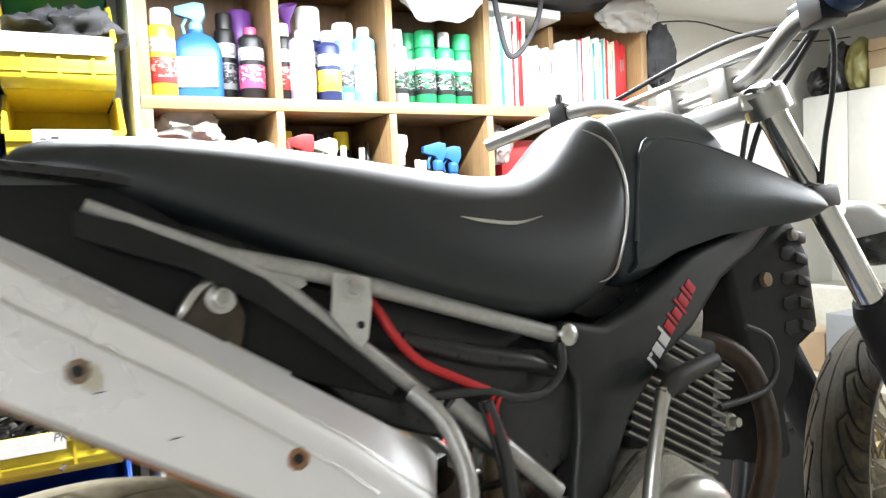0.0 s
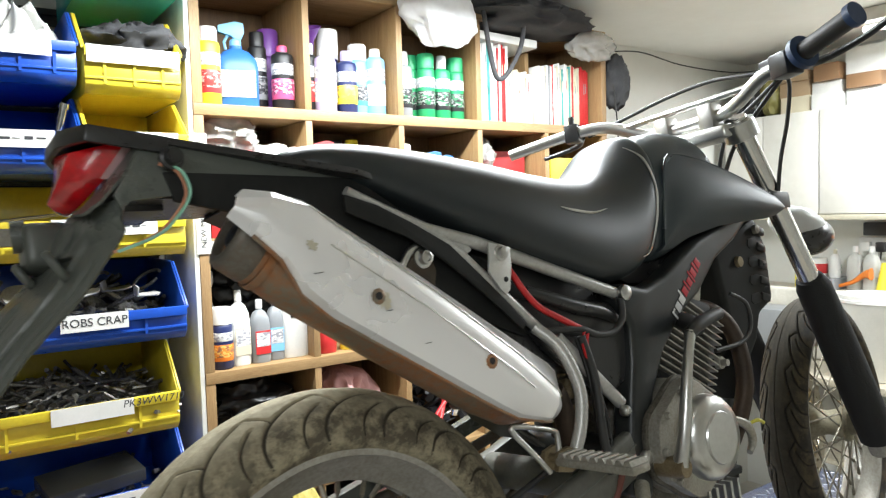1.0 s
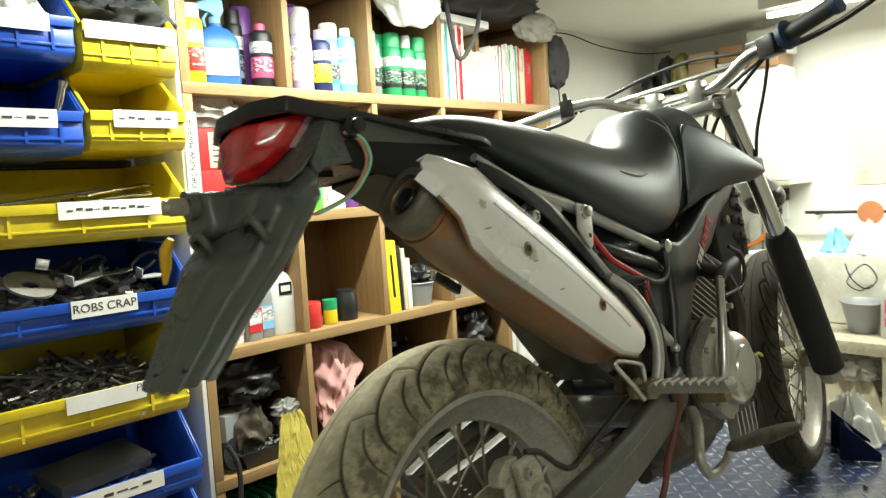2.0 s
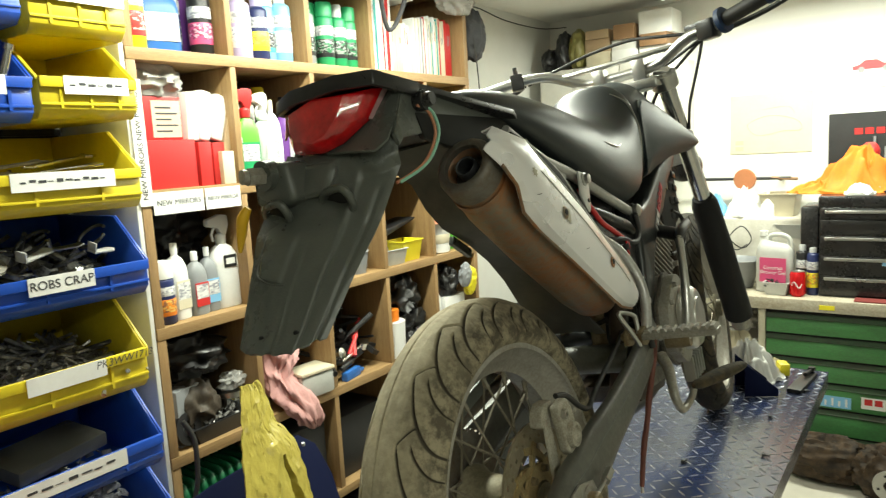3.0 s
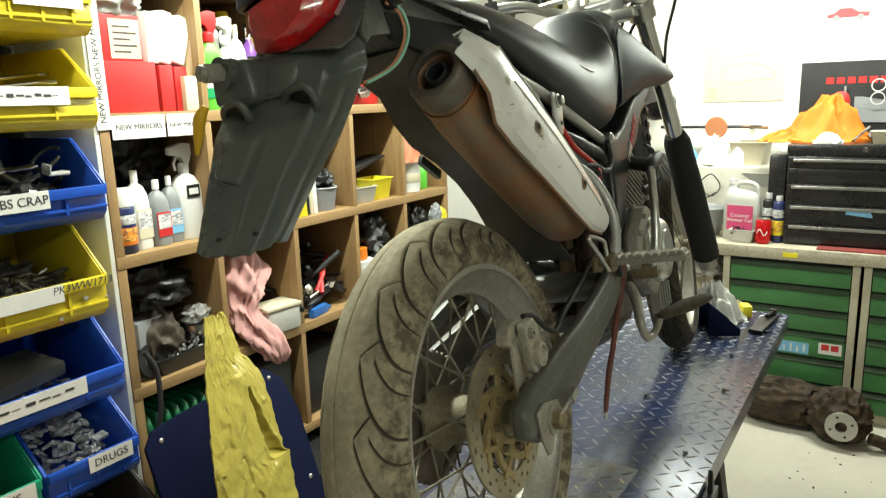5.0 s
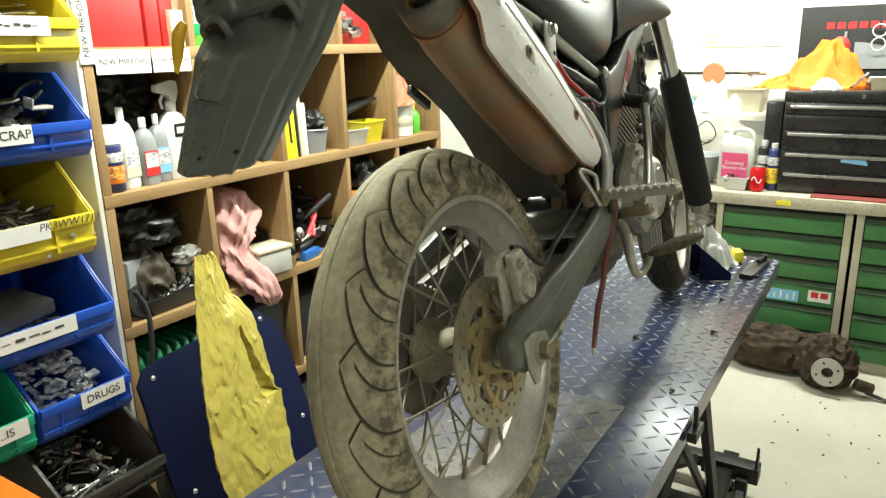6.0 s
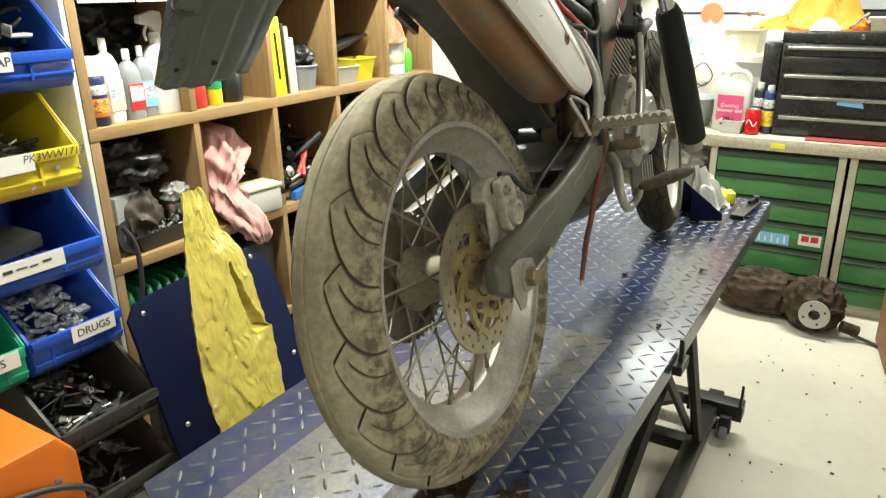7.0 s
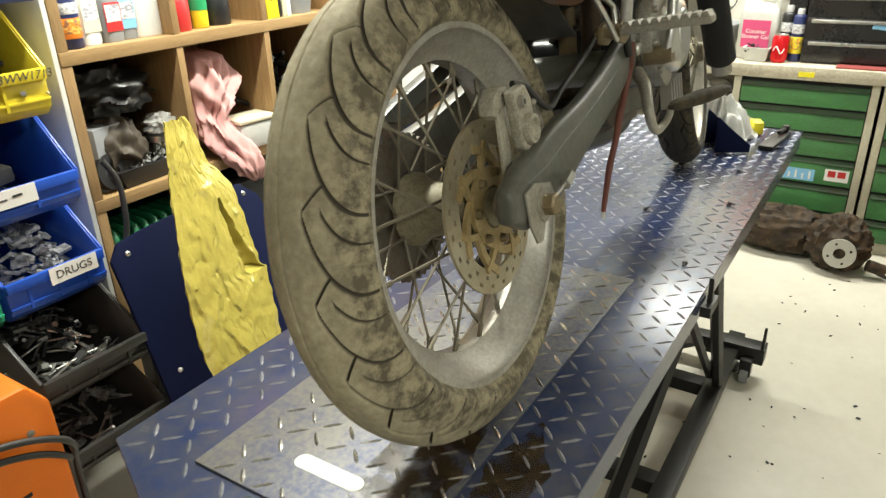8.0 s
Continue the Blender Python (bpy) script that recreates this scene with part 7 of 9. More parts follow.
boxed("cardboard_box", 1.27, 1.44, SY + 0.10, SY + 0.25, Z4, Z4 + 0.26, C["red"], "tall red box at the back of the shelf", group="red boxes", turn=-6)
solid("plastic_bag", crumpled((1.225, SY + 0.10, Z4 + 0.235), 0.05, 0.06, 0.06, 13, 0.25), M_clear, "clear plastic bag in the shelf", "plastic bag", angle=70)
bottle(1.50, SY + 0.07, Z4, 0.05, 0.045, 0.17, C["green"], C["white"], C["yellow"], False, "green bottle with a white cap")
boxed("carton", 1.55, 1.68, SY + 0.08, SY + 0.22, Z4, Z4 + 0.24, C["yellow"], "yellow printed carton in the shelf", marks=2)

# ---- third row ----
Z3 = rows_z[2] + 0.0155
spray_can(0.292, SY + 0.045, Z3, 0.029, 0.165, C["navy"], C["white"], C["orange"], "dark blue aerosol can with an orange picture", 0.98, 0.24)
bottle(0.278, SY + 0.135, Z3, 0.06, 0.05, 0.26, C["white"], C["white"], None, True, "white trigger spray bottle")
bottle(0.345, SY + 0.06, Z3, 0.056, 0.05, 0.205, C["white"], C["white"], C["cream"], False, "white squeeze bottle with fine print", 6)
bottle(0.402, SY + 0.055, Z3, 0.055, 0.045, 0.175, C["grey"], C["white"], C["red"], False, "grey bottle with a red label", 3)
bottle(0.450, SY + 0.065, Z3, 0.048, 0.045, 0.180, C["grey"], C["white"], C["sky"], False, "grey bottle with a blue label", -4)
wb = bottle(0.507, SY + 0.07, Z3, 0.086, 0.06, 0.265, C["white"], C["white"], None, True, "white jerrycan bottle with a trigger head", 0)
part("label_block", Geo().box(-0.018, 0.024, -0.0315, -0.030, 0.115, 0.150), C["black"], wb, "small black label")
part("label_bar", Geo().box(-0.012, 0.018, -0.0325, -0.0318, 0.124, 0.141), C["white"], wb)
solid("plastic_bag", crumpled((0.42, SY + 0.19, Z3 + 0.22), 0.10, 0.07, 0.075, 17, 0.3), M_dark_bag, "dark crumpled plastic bag behind the bottles", "plastic bag", angle=70)
solid("plastic_bag", crumpled((0.43, SY + 0.17, Z3 + 0.085), 0.11, 0.06, 0.10, 19, 0.25), M_dark_bag, "dark crumpled plastic bag low behind the bottles", "plastic bag", angle=70)
solid("tin", Geo().lathe([(0.034, 0), (0.036, 0.004), (0.036, 0.072), (0.034, 0.076), (0.001, 0.076)], 24), C["red"], "red jelly-like tin on the shelf", "tin", pose(0.60, SY + 0.06, Z3))
t = thing("small_tub", "small green and yellow tub", "tub", pose(0.672, SY + 0.055, Z3))
part("body", Geo().lathe([(0.020, 0), (0.022, 0.003), (0.022, 0.045)], 20), C["yellow"], t)
part("lid", Geo().lathe([(0.023, 0.0455), (0.023, 0.075), (0.001, 0.076)], 20), C["green"], t)
solid("jar", Geo().lathe([(0.034, 0), (0.036, 0.004), (0.036, 0.075), (0.030, 0.085), (0.030, 0.095), (0.001, 0.096)], 22), C["black"], "dark jar of mixed bits", "jar", pose(0.745, SY + 0.07, Z3))
bk = solid("book", Geo().box(-0.022, 0.022, 0, 0.15, 0, 0.235), C["yellow"], "bright yellow manual standing on the shelf", "book", pose(0.903, SY + 0.012, Z3, 0, -3, -6), bevel=0.002)
part("spine_text_bar", Geo().box(-0.004, 0.004, -0.001, 0, 0.05, 0.19), C["black"], bk)
for x, w, h, c in ((0.938, 0.016, 0.215, "black"), (0.958, 0.014, 0.205, "cream"), (0.976, 0.018, 0.17, "white")):
    solid("book", Geo().box(-w / 2, w / 2, 0, 0.14, 0, h), C[c], "thin %s book standing on the shelf" % c, "book", pose(x, SY + 0.02, Z3, 0, -2, 0), "books", bevel=0.001)
t = thing("basket", "grey plastic basket holding a black scrubbing brush", "basket", pose(1.055, SY + 0.065, Z3))
part("body", Geo().lathe([(0.044, 0), (0.056, 0.075), (0.060, 0.076), (0.058, 0.080), (0.052, 0.078), (0.041, 0.004)], 8, pose(0, 0, 0, 0, 0, 22)), C["grey"], t)
solid("black_brush", crumpled((1.055, SY + 0.065, Z3 + 0.105), 0.045, 0.042, 0.035, 23, 0.2), C["black"], "black brush lying in the basket", "brush", angle=70)


def tub(x, y, z, w, d, h, material, label):
    return solid("plastic_tub", Geo().rings([[(a * s * w / 2, b * s * d / 2, zz) for a, b in ((-1, -1), (1, -1), (1, 1), (-1, 1))] for s, zz in ((0.8, 0), (1, h), (1.08, h), (1.08, h + 0.004), (0.96, h + 0.004), (0.77, 0.004))]), material, label, "tub", pose(x, y, z, 0, 0, rnd.uniform(-8, 8)), bevel=0.002)


tub(1.345, SY + 0.07, Z3, 0.12, 0.10, 0.075, C["yellow"], "yellow margarine tub on the shelf")
tub(1.245, SY + 0.06, Z3, 0.11, 0.09, 0.055, M_milky, "clear plastic takeaway tub")
tub(1.225, SY + 0.15, Z3, 0.09, 0.09, 0.085, C["grey"], "grey plastic tub behind the takeaway tub")
solid("black_tray", Geo().plate([(-0.11, 0.0), (0.12, 0.06), (0.125, 0.068), (-0.05, 0.04), (-0.11, 0.02)], -0.05, 0.05, "y"), C["black"], "black plastic tray balanced on the tubs", "tray", pose(1.31, SY + 0.12, Z3 + 0.09), bevel=0.004)
solid("cap", crumpled((1.22, SY + 0.17, Z3 + 0.165), 0.055, 0.06, 0.05, 29, 0.15), C["navy"], "dark blue cloth cap at the back", "cap", angle=70)
t = thing("paint_pot", "white plastic pot with a stained label", "pot", pose(1.555, SY + 0.07, Z3))
part("body", Geo().lathe([(0.058, 0), (0.062, 0.003), (0.066, 0.118), (0.068, 0.12), (0.060, 0.12), (0.056, 0.006)], 26), C["white"], t)
part("label_bar", Geo().lathe([(0.0640, 0.04), (0.0648, 0.041), (0.0656, 0.075), (0.0654, 0.076)], 26), C["cream"], t)
solid("rag", rag((1.545, SY + 0.07, Z3 + 0.121), 0.075, 0.075, 0.12, 31, 6), mat("orange_red_rag", (0.55, 0.14, 0.06), 0.9, second=(0.60, 0.32, 0.22), scale=14), "orange-red rag heaped on the white pot", "rag", angle=70)
bottle(1.665, SY + 0.07, Z3, 0.06, 0.05, 0.11, C["lime"], C["yellow"], None, False, "small lime green bottle with yellow cap")

# ---- fourth row ----
Z2 = rows_z[1] + 0.0155
solid("black_bag", crumpled((0.39, SY + 0.14, Z2 + 0.225), 0.12, 0.11, 0.065, 37, 0.25), M_dark_bag, "black vinyl bag stuffed into the shelf", "bag", angle=70)
boxed("speaker_box", 0.275, 0.375, SY + 0.05, SY + 0.18, Z2, Z2 + 0.155, C["grey"], "dark grey box leaning in the shelf", turn=14)
solid("leather_case", crumpled((0.37, SY + 0.10, Z2 + 0.075), 0.08, 0.07, 0.09, 41, 0.18), mat("worn_brown_leather", (0.06, 0.045, 0.03), 0.6), "worn brown leather case", "case", angle=70)
tub(0.41, SY + 0.055, Z2, 0.19, 0.09, 0.045, C["black"], "black tray of small electrical bits")
solid("electrical_bits", heap(0.34, 0.48, SY + 0.03, SY + 0.085, Z2 + 0.035, 0.025, 40, 15, 0.012, "rbn"), M_mixed, "loose electrical bits in a black tray", "hardware", kind="stuff")
t = thing("steel_tin", "bright steel round tin", "tin", pose(0.505, SY + 0.09, Z2 + 0.0))
part("body", Geo().lathe([(0.040, 0), (0.042, 0.003), (0.042, 0.09), (0.001, 0.092)], 26), M_chrome, t)
part("lid", Geo().lathe([(0.044, 0.078), (0.044, 0.094), (0.001, 0.096)], 26), M_alu, t)
solid("tape_roll", Geo().lathe([(0.022, -0.012), (0.045, -0.012), (0.045, 0.012), (0.022, 0.012)], 26, closed=True), C["black"], "black roll of tape standing in the tray", "tape", pose(0.315, SY + 0.045, Z2 + 0.046, 78, 0, 12))
solid("plastic_bag", crumpled((0.495, SY + 0.07, Z2 + 0.125), 0.04, 0.03, 0.025, 43, 0.3), M_clear, "scrap of clear plastic on the tin", "plastic bag", angle=70)


def drape(points, seed, folds=16):
    """Cloth hanging over an edge: rings along a path, pleated."""
    rings = []
    n = 96
    fine = []
    for p, q in zip(points[:-1], points[1:]):
        fine += [tuple(a + (b - a) * s / 5 for a, b in zip(p, q)) for s in range(5)]
    for i, (x, y, z, w, d) in enumerate(fine + [points[-1]]):
        i = i / 5
        row = []
        for j in range(n):
            a = 2 * math.pi * j / n
            f = 1 + 0.30 * abs(math.sin(folds * a * 0.5 + i * 2.2 + seed + 2.6 * noise.noise((math.cos(a), math.sin(a), i * 0.4)))) ** 0.7 + 0.36 * (1 - 2.6 * abs(noise.noise((math.cos(a) * 1.5 + seed, math.sin(a) * 1.5 + i * 0.35, i * 0.45)))) - 0.24
            row.append((x + w * f * math.cos(a), y + d * f * math.sin(a), z + 0.012 * noise.noise((j * 0.4, i * 0.6, seed))))
        rings.append(row)
    return Geo().rings(rings)


solid("pink_rag", drape([(0.655, SY + 0.13, Z2 + 0.285, 0.03, 0.03), (0.665, SY + 0.11, Z2 + 0.26, 0.070, 0.06), (0.68, SY + 0.09, Z2 + 0.20, 0.085, 0.06), (0.668, SY + 0.07, Z2 + 0.14, 0.062, 0.05), (0.652, SY + 0.045, Z2 + 0.095, 0.042, 0.04), (0.66, SY + 0.012, Z2 + 0.045, 0.054, 0.035), (0.685, SY - 0.02, Z2 - 0.005, 0.046, 0.028),
                         (0.705, SY - 0.028, Z2 - 0.05, 0.04, 0.024), (0.715, SY - 0.03, Z2 - 0.075, 0.016, 0.012)], 3), M_pink_cloth, "faded pink cloth hanging out of the shelf", "cloth", angle=80)
t = thing("clear_food_box", "clear plastic box with a yellowed white lid", "box", pose(0.775, SY + 0.035, Z2, 0, 0, -6))
part("body", Geo().box(-0.065, 0.065, -0.045, 0.05, 0, 0.075), M_milky, t, bevel=0.012)
part("lid", Geo().box(-0.068, 0.068, -0.048, 0.053, 0.0752, 0.088), C["cream"], t, bevel=0.006)
solid("dark_tools", heap(0.88, 1.13, SY + 0.06, SY + 0.25, Z2 + 0.02, 0.20, 60, 21, 0.045, "rblb"), C["black"], "jumble of dark tools and cases", "tools", kind="stuff")
solid("ratchet", Geo().tube([(-0.08, 0, 0), (0.06, 0, 0)], 0.008, 10).lathe([(0.001, -0.012), (0.020, -0.012), (0.020, 0.012), (0.001, 0.012)], 16, pose(0.08, 0, 0)), M_chrome, "chrome ratchet lying on dark tools", "ratchet", pose(0.99, SY + 0.045, Z2 + 0.075, 20, -8, 12))
solid("chrome_valve", Geo().lathe([(0.001, -0.02), (0.022, -0.02), (0.022, -0.006), (0.015, 0.0), (0.019, 0.02), (0.001, 0.024)], 16), M_chrome, "small chrome cylindrical fitting among tools", "fitting", pose(0.905, SY + 0.03, Z2 + 0.095, 70, 20, 0))
solid("screwdriver", Geo().tube([(-0.05, 0, 0), (-0.045, 0, 0), (0.03, 0, 0), (0.04, 0, 0)], [0.006, 0.010, 0.010, 0.005], 10).tube([(0.04, 0, 0), (0.12, 0, 0)], 0.003, 8), C["black"], "black-handled screwdriver on the shelf edge", "screwdriver", pose(0.95, SY + 0.03, Z2 + 0.05, 0, -4, 14))
solid("red_pliers", Geo().tube([(-0.08, 0, 0), (0, 0.012, 0), (0.08, 0.002, 0)], [0.008, 0.008, 0.005], 8).tube([(-0.08, 0.02, 0), (0, 0.006, 0.004), (0.06, 0.01, 0)], [0.008, 0.008, 0.005], 8), C["red"], "red-handled pliers among dark tools", "pliers", pose(1.04, SY + 0.06, Z2 + 0.12, 25, -40, 30))
solid("blue_clamp", Geo().box(-0.045, 0.045, -0.012, 0.012, 0, 0.032).box(0.030, 0.075, -0.008, 0.008, 0.006, 0.018), C["blue"], "bright blue plastic clamp at the shelf edge", "clamp", pose(0.955, SY + 0.022, Z2, 0, 0, 10), bevel=0.005)
t = thing("white_pot", "white pot with an orange lid", "pot", pose(1.225, SY + 0.06, Z2))
part("body", Geo().lathe([(0.05, 0), (0.054, 0.003), (0.058, 0.135), (0.001, 0.137)], 26), C["white"], t)
part("lid", Geo().lathe([(0.036, 0.138), (0.036, 0.178), (0.001, 0.18)], 24), C["orange"], t)
solid("plastic_bag", crumpled((1.33, SY + 0.13, Z2 + 0.20), 0.10, 0.09, 0.085, 47, 0.3), M_dark_bag, "dark crumpled plastic bag in the shelf", "plastic bag", angle=70)
solid("plastic_bag", crumpled((1.36, SY + 0.08, Z2 + 0.07), 0.09, 0.06, 0.085, 48, 0.3), M_dark_bag, "dark crumpled plastic bag beside the white pot", "plastic bag", angle=70)
bottle(1.50, SY + 0.05, Z2, 0.06, 0.05, 0.24, C["white"], C["white"], None, False, "white bottle in the shelf")
boxed("carton", 1.54, 1.68, SY + 0.02, SY + 0.15, Z2, Z2 + 0.16, C["white"], "white carton in the shelf")
solid("plastic_bag", crumpled((1.60, SY + 0.07, Z2 + 0.215), 0.06, 0.06, 0.065, 49, 0.25), M_dark_bag, "dark bag on the white carton", "plastic bag", angle=70)
t = thing("work_glove", "yellow and grey work glove hooked over the shelf end", "glove", pose(1.69, SY - 0.005, Z2 + 0.21, 0, 12, 0))
part("palm", crumpled((0, 0, 0), 0.045, 0.02, 0.06, 51, 0.12, flat=False), C["yellow"], t)
part("cuff", crumpled((-0.045, -0.004, 0.02), 0.035, 0.022, 0.05, 52, 0.12, flat=False), C["grey"], t)

# ---- bottom row, panels in front ----
Z1 = rows_z[0] + 0.0155
M_crate_green = plain("dark_green_crate", (0.008, 0.115, 0.045), 0.4)
t = thing("green_crate", "dark green ribbed plastic crate in the bottom shelf", "crate", pose(0.40, SY + 0.13, Z1))
part("body", Geo().box(-0.13, 0.13, -0.10, 0.11, 0, 0.24), M_crate_green, t, bevel=0.01)
for k in range(9):
    part("rib", Geo().tube([(-0.12 + 0.03 * k, -0.104, 0.03), (-0.12 + 0.03 * k, -0.104, 0.22), (-0.12 + 0.03 * k, -0.06, 0.246), (-0.12 + 0.03 * k, 0.08, 0.246)], 0.010, 8, 3), M_crate_green, t)
# Plain dark boxes added to deepen the shade in the bottom shelf.
solid("dark_box", Geo().box(-0.12, 0.12, -0.1, 0.1, 0, 0.25), C["black"], "black filler box added to darken the bottom shelf", "tool case", pose(0.70, SY + 0.13, Z1), bevel=0.012)
solid("dark_box", Geo().box(-0.12, 0.12, -0.1, 0.1, 0, 0.22), C["black"], "black filler box added to darken the bottom shelf", "tool case", pose(1.01, SY + 0.14, Z1), bevel=0.012)
solid("dark_box", Geo().box(-0.13, 0.13, -0.1, 0.1, 0, 0.27), C["black"], "black filler box added to darken the bottom shelf", "tool case", pose(1.31, SY + 0.13, Z1), bevel=0.012)
solid("dark_box", Geo().box(-0.13, 0.12, -0.1, 0.1, 0, 0.20), C["navy"], "dark blue filler box added to darken the bottom shelf", "tool case", pose(1.61, SY + 0.15, Z1), bevel=0.012)
for i, x in enumerate((0.72, 1.12, 1.52)):
    t = thing("storage_crate", "black plastic storage crate under the shelving", "crate", pose(x, 2.30, 0.0), "crates under the shelving")
    part("body", Geo().box(-0.185, 0.185, -0.20, 0.20, 0.0, 0.30), M_dull_black, t, bevel=0.012)
    part("lid", Geo().box(-0.192, 0.192, -0.207, 0.207, 0.3005, 0.335), M_dull_black, t, bevel=0.006)
for i, (x, z) in enumerate(((1.99, 0.0), (2.38, 0.0), (1.99, 0.336), (2.37, 0.336))):
    t = thing("storage_crate", "black plastic storage crate stacked beside the shelving", "crate", pose(x, 2.36, z + 0.0005, 0, 0, 2 * i - 3), "crates beside the shelving")
    part("body", Geo().box(-0.18, 0.18, -0.14, 0.18, 0.0, 0.30), M_dull_black, t, bevel=0.012)
    part("lid", Geo().box(-0.187, 0.187, -0.147, 0.187, 0.3005, 0.335), M_dull_black, t, bevel=0.006)
lean = math.degrees(math.atan2(0.27, 0.72))
t = thing("navy_panel", "dark navy plastic panel with bright rivets leaning on the shelves", "panel", pose(0.16, 1.905, 0.0, -lean * 0.92, 0, 0))
outline = [(0.0, 0.0), (0.40, 0.0), (0.485, 0.10), (0.485, 0.62), (0.46, 0.72), (0.41, 0.765), (0.10, 0.745), (0.03, 0.735), (0.0, 0.70)]
part("sheet", Geo().plate(outline, -0.006, 0.006, "y"), M_navy_panel, t, bevel=0.004)
for x, z in ((0.045, 0.705), (0.415, 0.735), (0.05, 0.40), (0.45, 0.42)):
    part("rivet", Geo().lathe([(0.001, 0.004), (0.006, 0.002), (0.007, 0)], 12, pose(x, -0.006, z, 90)), M_alu, t)
# film-wrapped wedge
g = Geo()
nu, nv = 70, 140
def along(table, v):
    """Straight-line value at v from pairs."""
    for (a, p), (b, q) in zip(table[:-1], table[1:]):
        if v <= b:
            return p + (q - p) * max(0.0, v - a) / (b - a)
    return table[-1][1]


left_edge = [(0.0, 0.345), (0.12, 0.296), (0.34, 0.217), (0.475, 0.183), (0.56, 0.172), (1.0, 0.09)]
right_edge = [(0.0, 0.402), (0.012, 0.408), (0.12, 0.410), (0.14, 0.425), (0.185, 0.446), (0.24, 0.440), (0.39, 0.421), (0.40, 0.436), (0.42, 0.430), (0.57, 0.392), (1.0, 0.30)]
def facet(a, b):
    """Crumple: flat cells, each tilted its own way, meeting in sharp creases."""
    at = noise.voronoi((a, b, 0.5))[1][0]
    return (a - at[0]) * noise.cell((at[0] * 91.7, at[1] * 57.3, 1.5)) * 1.0 + (b - at[1]) * noise.cell((at[0] * 33.1, at[1] * 71.9, 8.5))


for iv in range(nv + 1):
    v = iv / nv
    zz = 0.950 - 0.90 * v
    lo, hi = along(left_edge, v), along(right_edge, v)
    for iu in range(nu + 1):
        u = iu / nu
        fold = 0.47 - 1.15 * (v - 0.2)
        out = 0.014 * (1 - (2 * u - 1) ** 2) + 0.010 * max(0.0, 1 - abs(u - fold) * 7) * (v > 0.16)
        out += 0.003 * noise.noise((u * 2.5, v * 6, 1.0)) + 0.004 * facet(u * 2.2 + v * 3, v * 6 - u * 2.5) + 0.0045 * facet(u * 4.5 - v * 5, v * 15 + u * 4) + 0.0026 * facet(u * 10 + v * 6, v * 34 - u * 6) + 0.0014 * facet(u * 18 - v * 9, v * 60 + u * 9)
        f = (v - 0.2) / 0.2
        if 0 < f < 1:
            ua, ub = 0.62 + 0.16 * f, 0.66 + 0.33 * f
            if ua < u < ub:
                out -= 0.036 * math.sin(math.pi * (u - ua) / (ub - ua)) ** 0.6
        edge = 0.004 * noise.noise((v * 40, 3.0, u))
        g.v.append((lo + (hi - lo) * u + edge, 2.10 - 0.42 * v - out, zz + (0.010 * noise.noise((u * 5, 1.0, 1.0)) if v < 0.02 else 0)))
for iv in range(nv):
    for iu in range(nu):
        a = iv * (nu + 1) + iu
        g.f.append((a, a + 1, a + nu + 2, a + nu + 1))
solid("film_wrapped_panel", g, M_foil, "tall panel wrapped in creased yellow plastic film leaning on the shelves", "wrapped panel", thick=0.006, angle=30)
solid("black_hose", Geo().tube([(0.262, SY - 0.02, 0.86), (0.285, SY - 0.03, 0.80), (0.28, SY - 0.035, 0.70), (0.262, SY - 0.03, 0.60), (0.27, SY - 0.03, 0.40), (0.28, SY - 0.04, 0.012)], 0.007, 8, 6), M_rubber, "black hose hanging down the shelf front", "hose")

# ---- labels on the shelving ----
for x0, x1 in ((0.262, 0.412), (0.418, 0.535)):
    t = thing("shelf_label", "white paper shelf label with marker writing", "label", pose(0, SY - 0.0005, 0), "shelf labels")
    label_on(t, x0, x1, 0, 1.395, 1.452, "NEW MIRRORS" if x0 < 0.3 else "NEW MIRROR", 0, 0.0195 if x0 < 0.3 else 0.0165)
t = thing("shelf_label", "tall white paper label taped along the shelf edge", "label", pose(0, SY - 0.0008, 0), "shelf labels")
part("label_card", Geo().box(0.226, 0.262, -0.001, 0, 1.42, 1.73), M_paper, t)
write("NEW MIRRORS NEW MIRROR", 0.244, -0.0018, 1.575, 0.021, M_ink, t, (90, -90, 0))

# ---- things hanging from and lying on the shelving ----
solid("rucksack", crumpled((1.40, SY + 0.04, 2.165), 0.26, 0.16, 0.055, 61, 0.2), M_dark_cloth, "dark padded bag lying on top of the shelving", "bag", angle=70)
solid("bag_strap", Geo().tube([(1.16, SY - 0.03, 2.16), (1.175, SY - 0.035, 2.05), (1.205, SY - 0.03, 1.955), (1.235, SY - 0.03, 1.945), (1.275, SY - 0.03, 1.985), (1.315, SY - 0.035, 2.06), (1.34, SY - 0.03, 2.16)], 0.008, 8, 6), M_dark_cloth, "black bag strap hanging in a loop over the magazines", "strap")
solid("plastic_bag", crumpled((0.985, SY - 0.035, 2.125), 0.13, 0.05, 0.095, 63, 0.22, flat=False, freq=1.0), M_white_bag, "white translucent plastic bag hanging over the shelf edge", "plastic bag", angle=70)
solid("plastic_bag", crumpled((1.68, SY - 0.01, 2.10), 0.10, 0.05, 0.05, 64, 0.28, flat=False, freq=1.1), M_clear, "clear plastic bag hanging off the top of the shelving", "plastic bag", angle=70)
solid("grey_hat", crumpled((1.83, SY + 0.01, 1.985), 0.055, 0.05, 0.10, 65, 0.15, flat=False), M_dark_cloth, "grey cloth hanging on the shelf end", "cloth", angle=70)
solid("hanging_cord", Geo().tube([(1.785, SY - 0.02, 1.98), (1.79, SY - 0.03, 1.85), (1.80, SY - 0.03, 1.76), (1.83, SY - 0.02, 1.745)], 0.003, 6, 5), M_rubber, "thin black cord hanging beside the shelves", "cord")
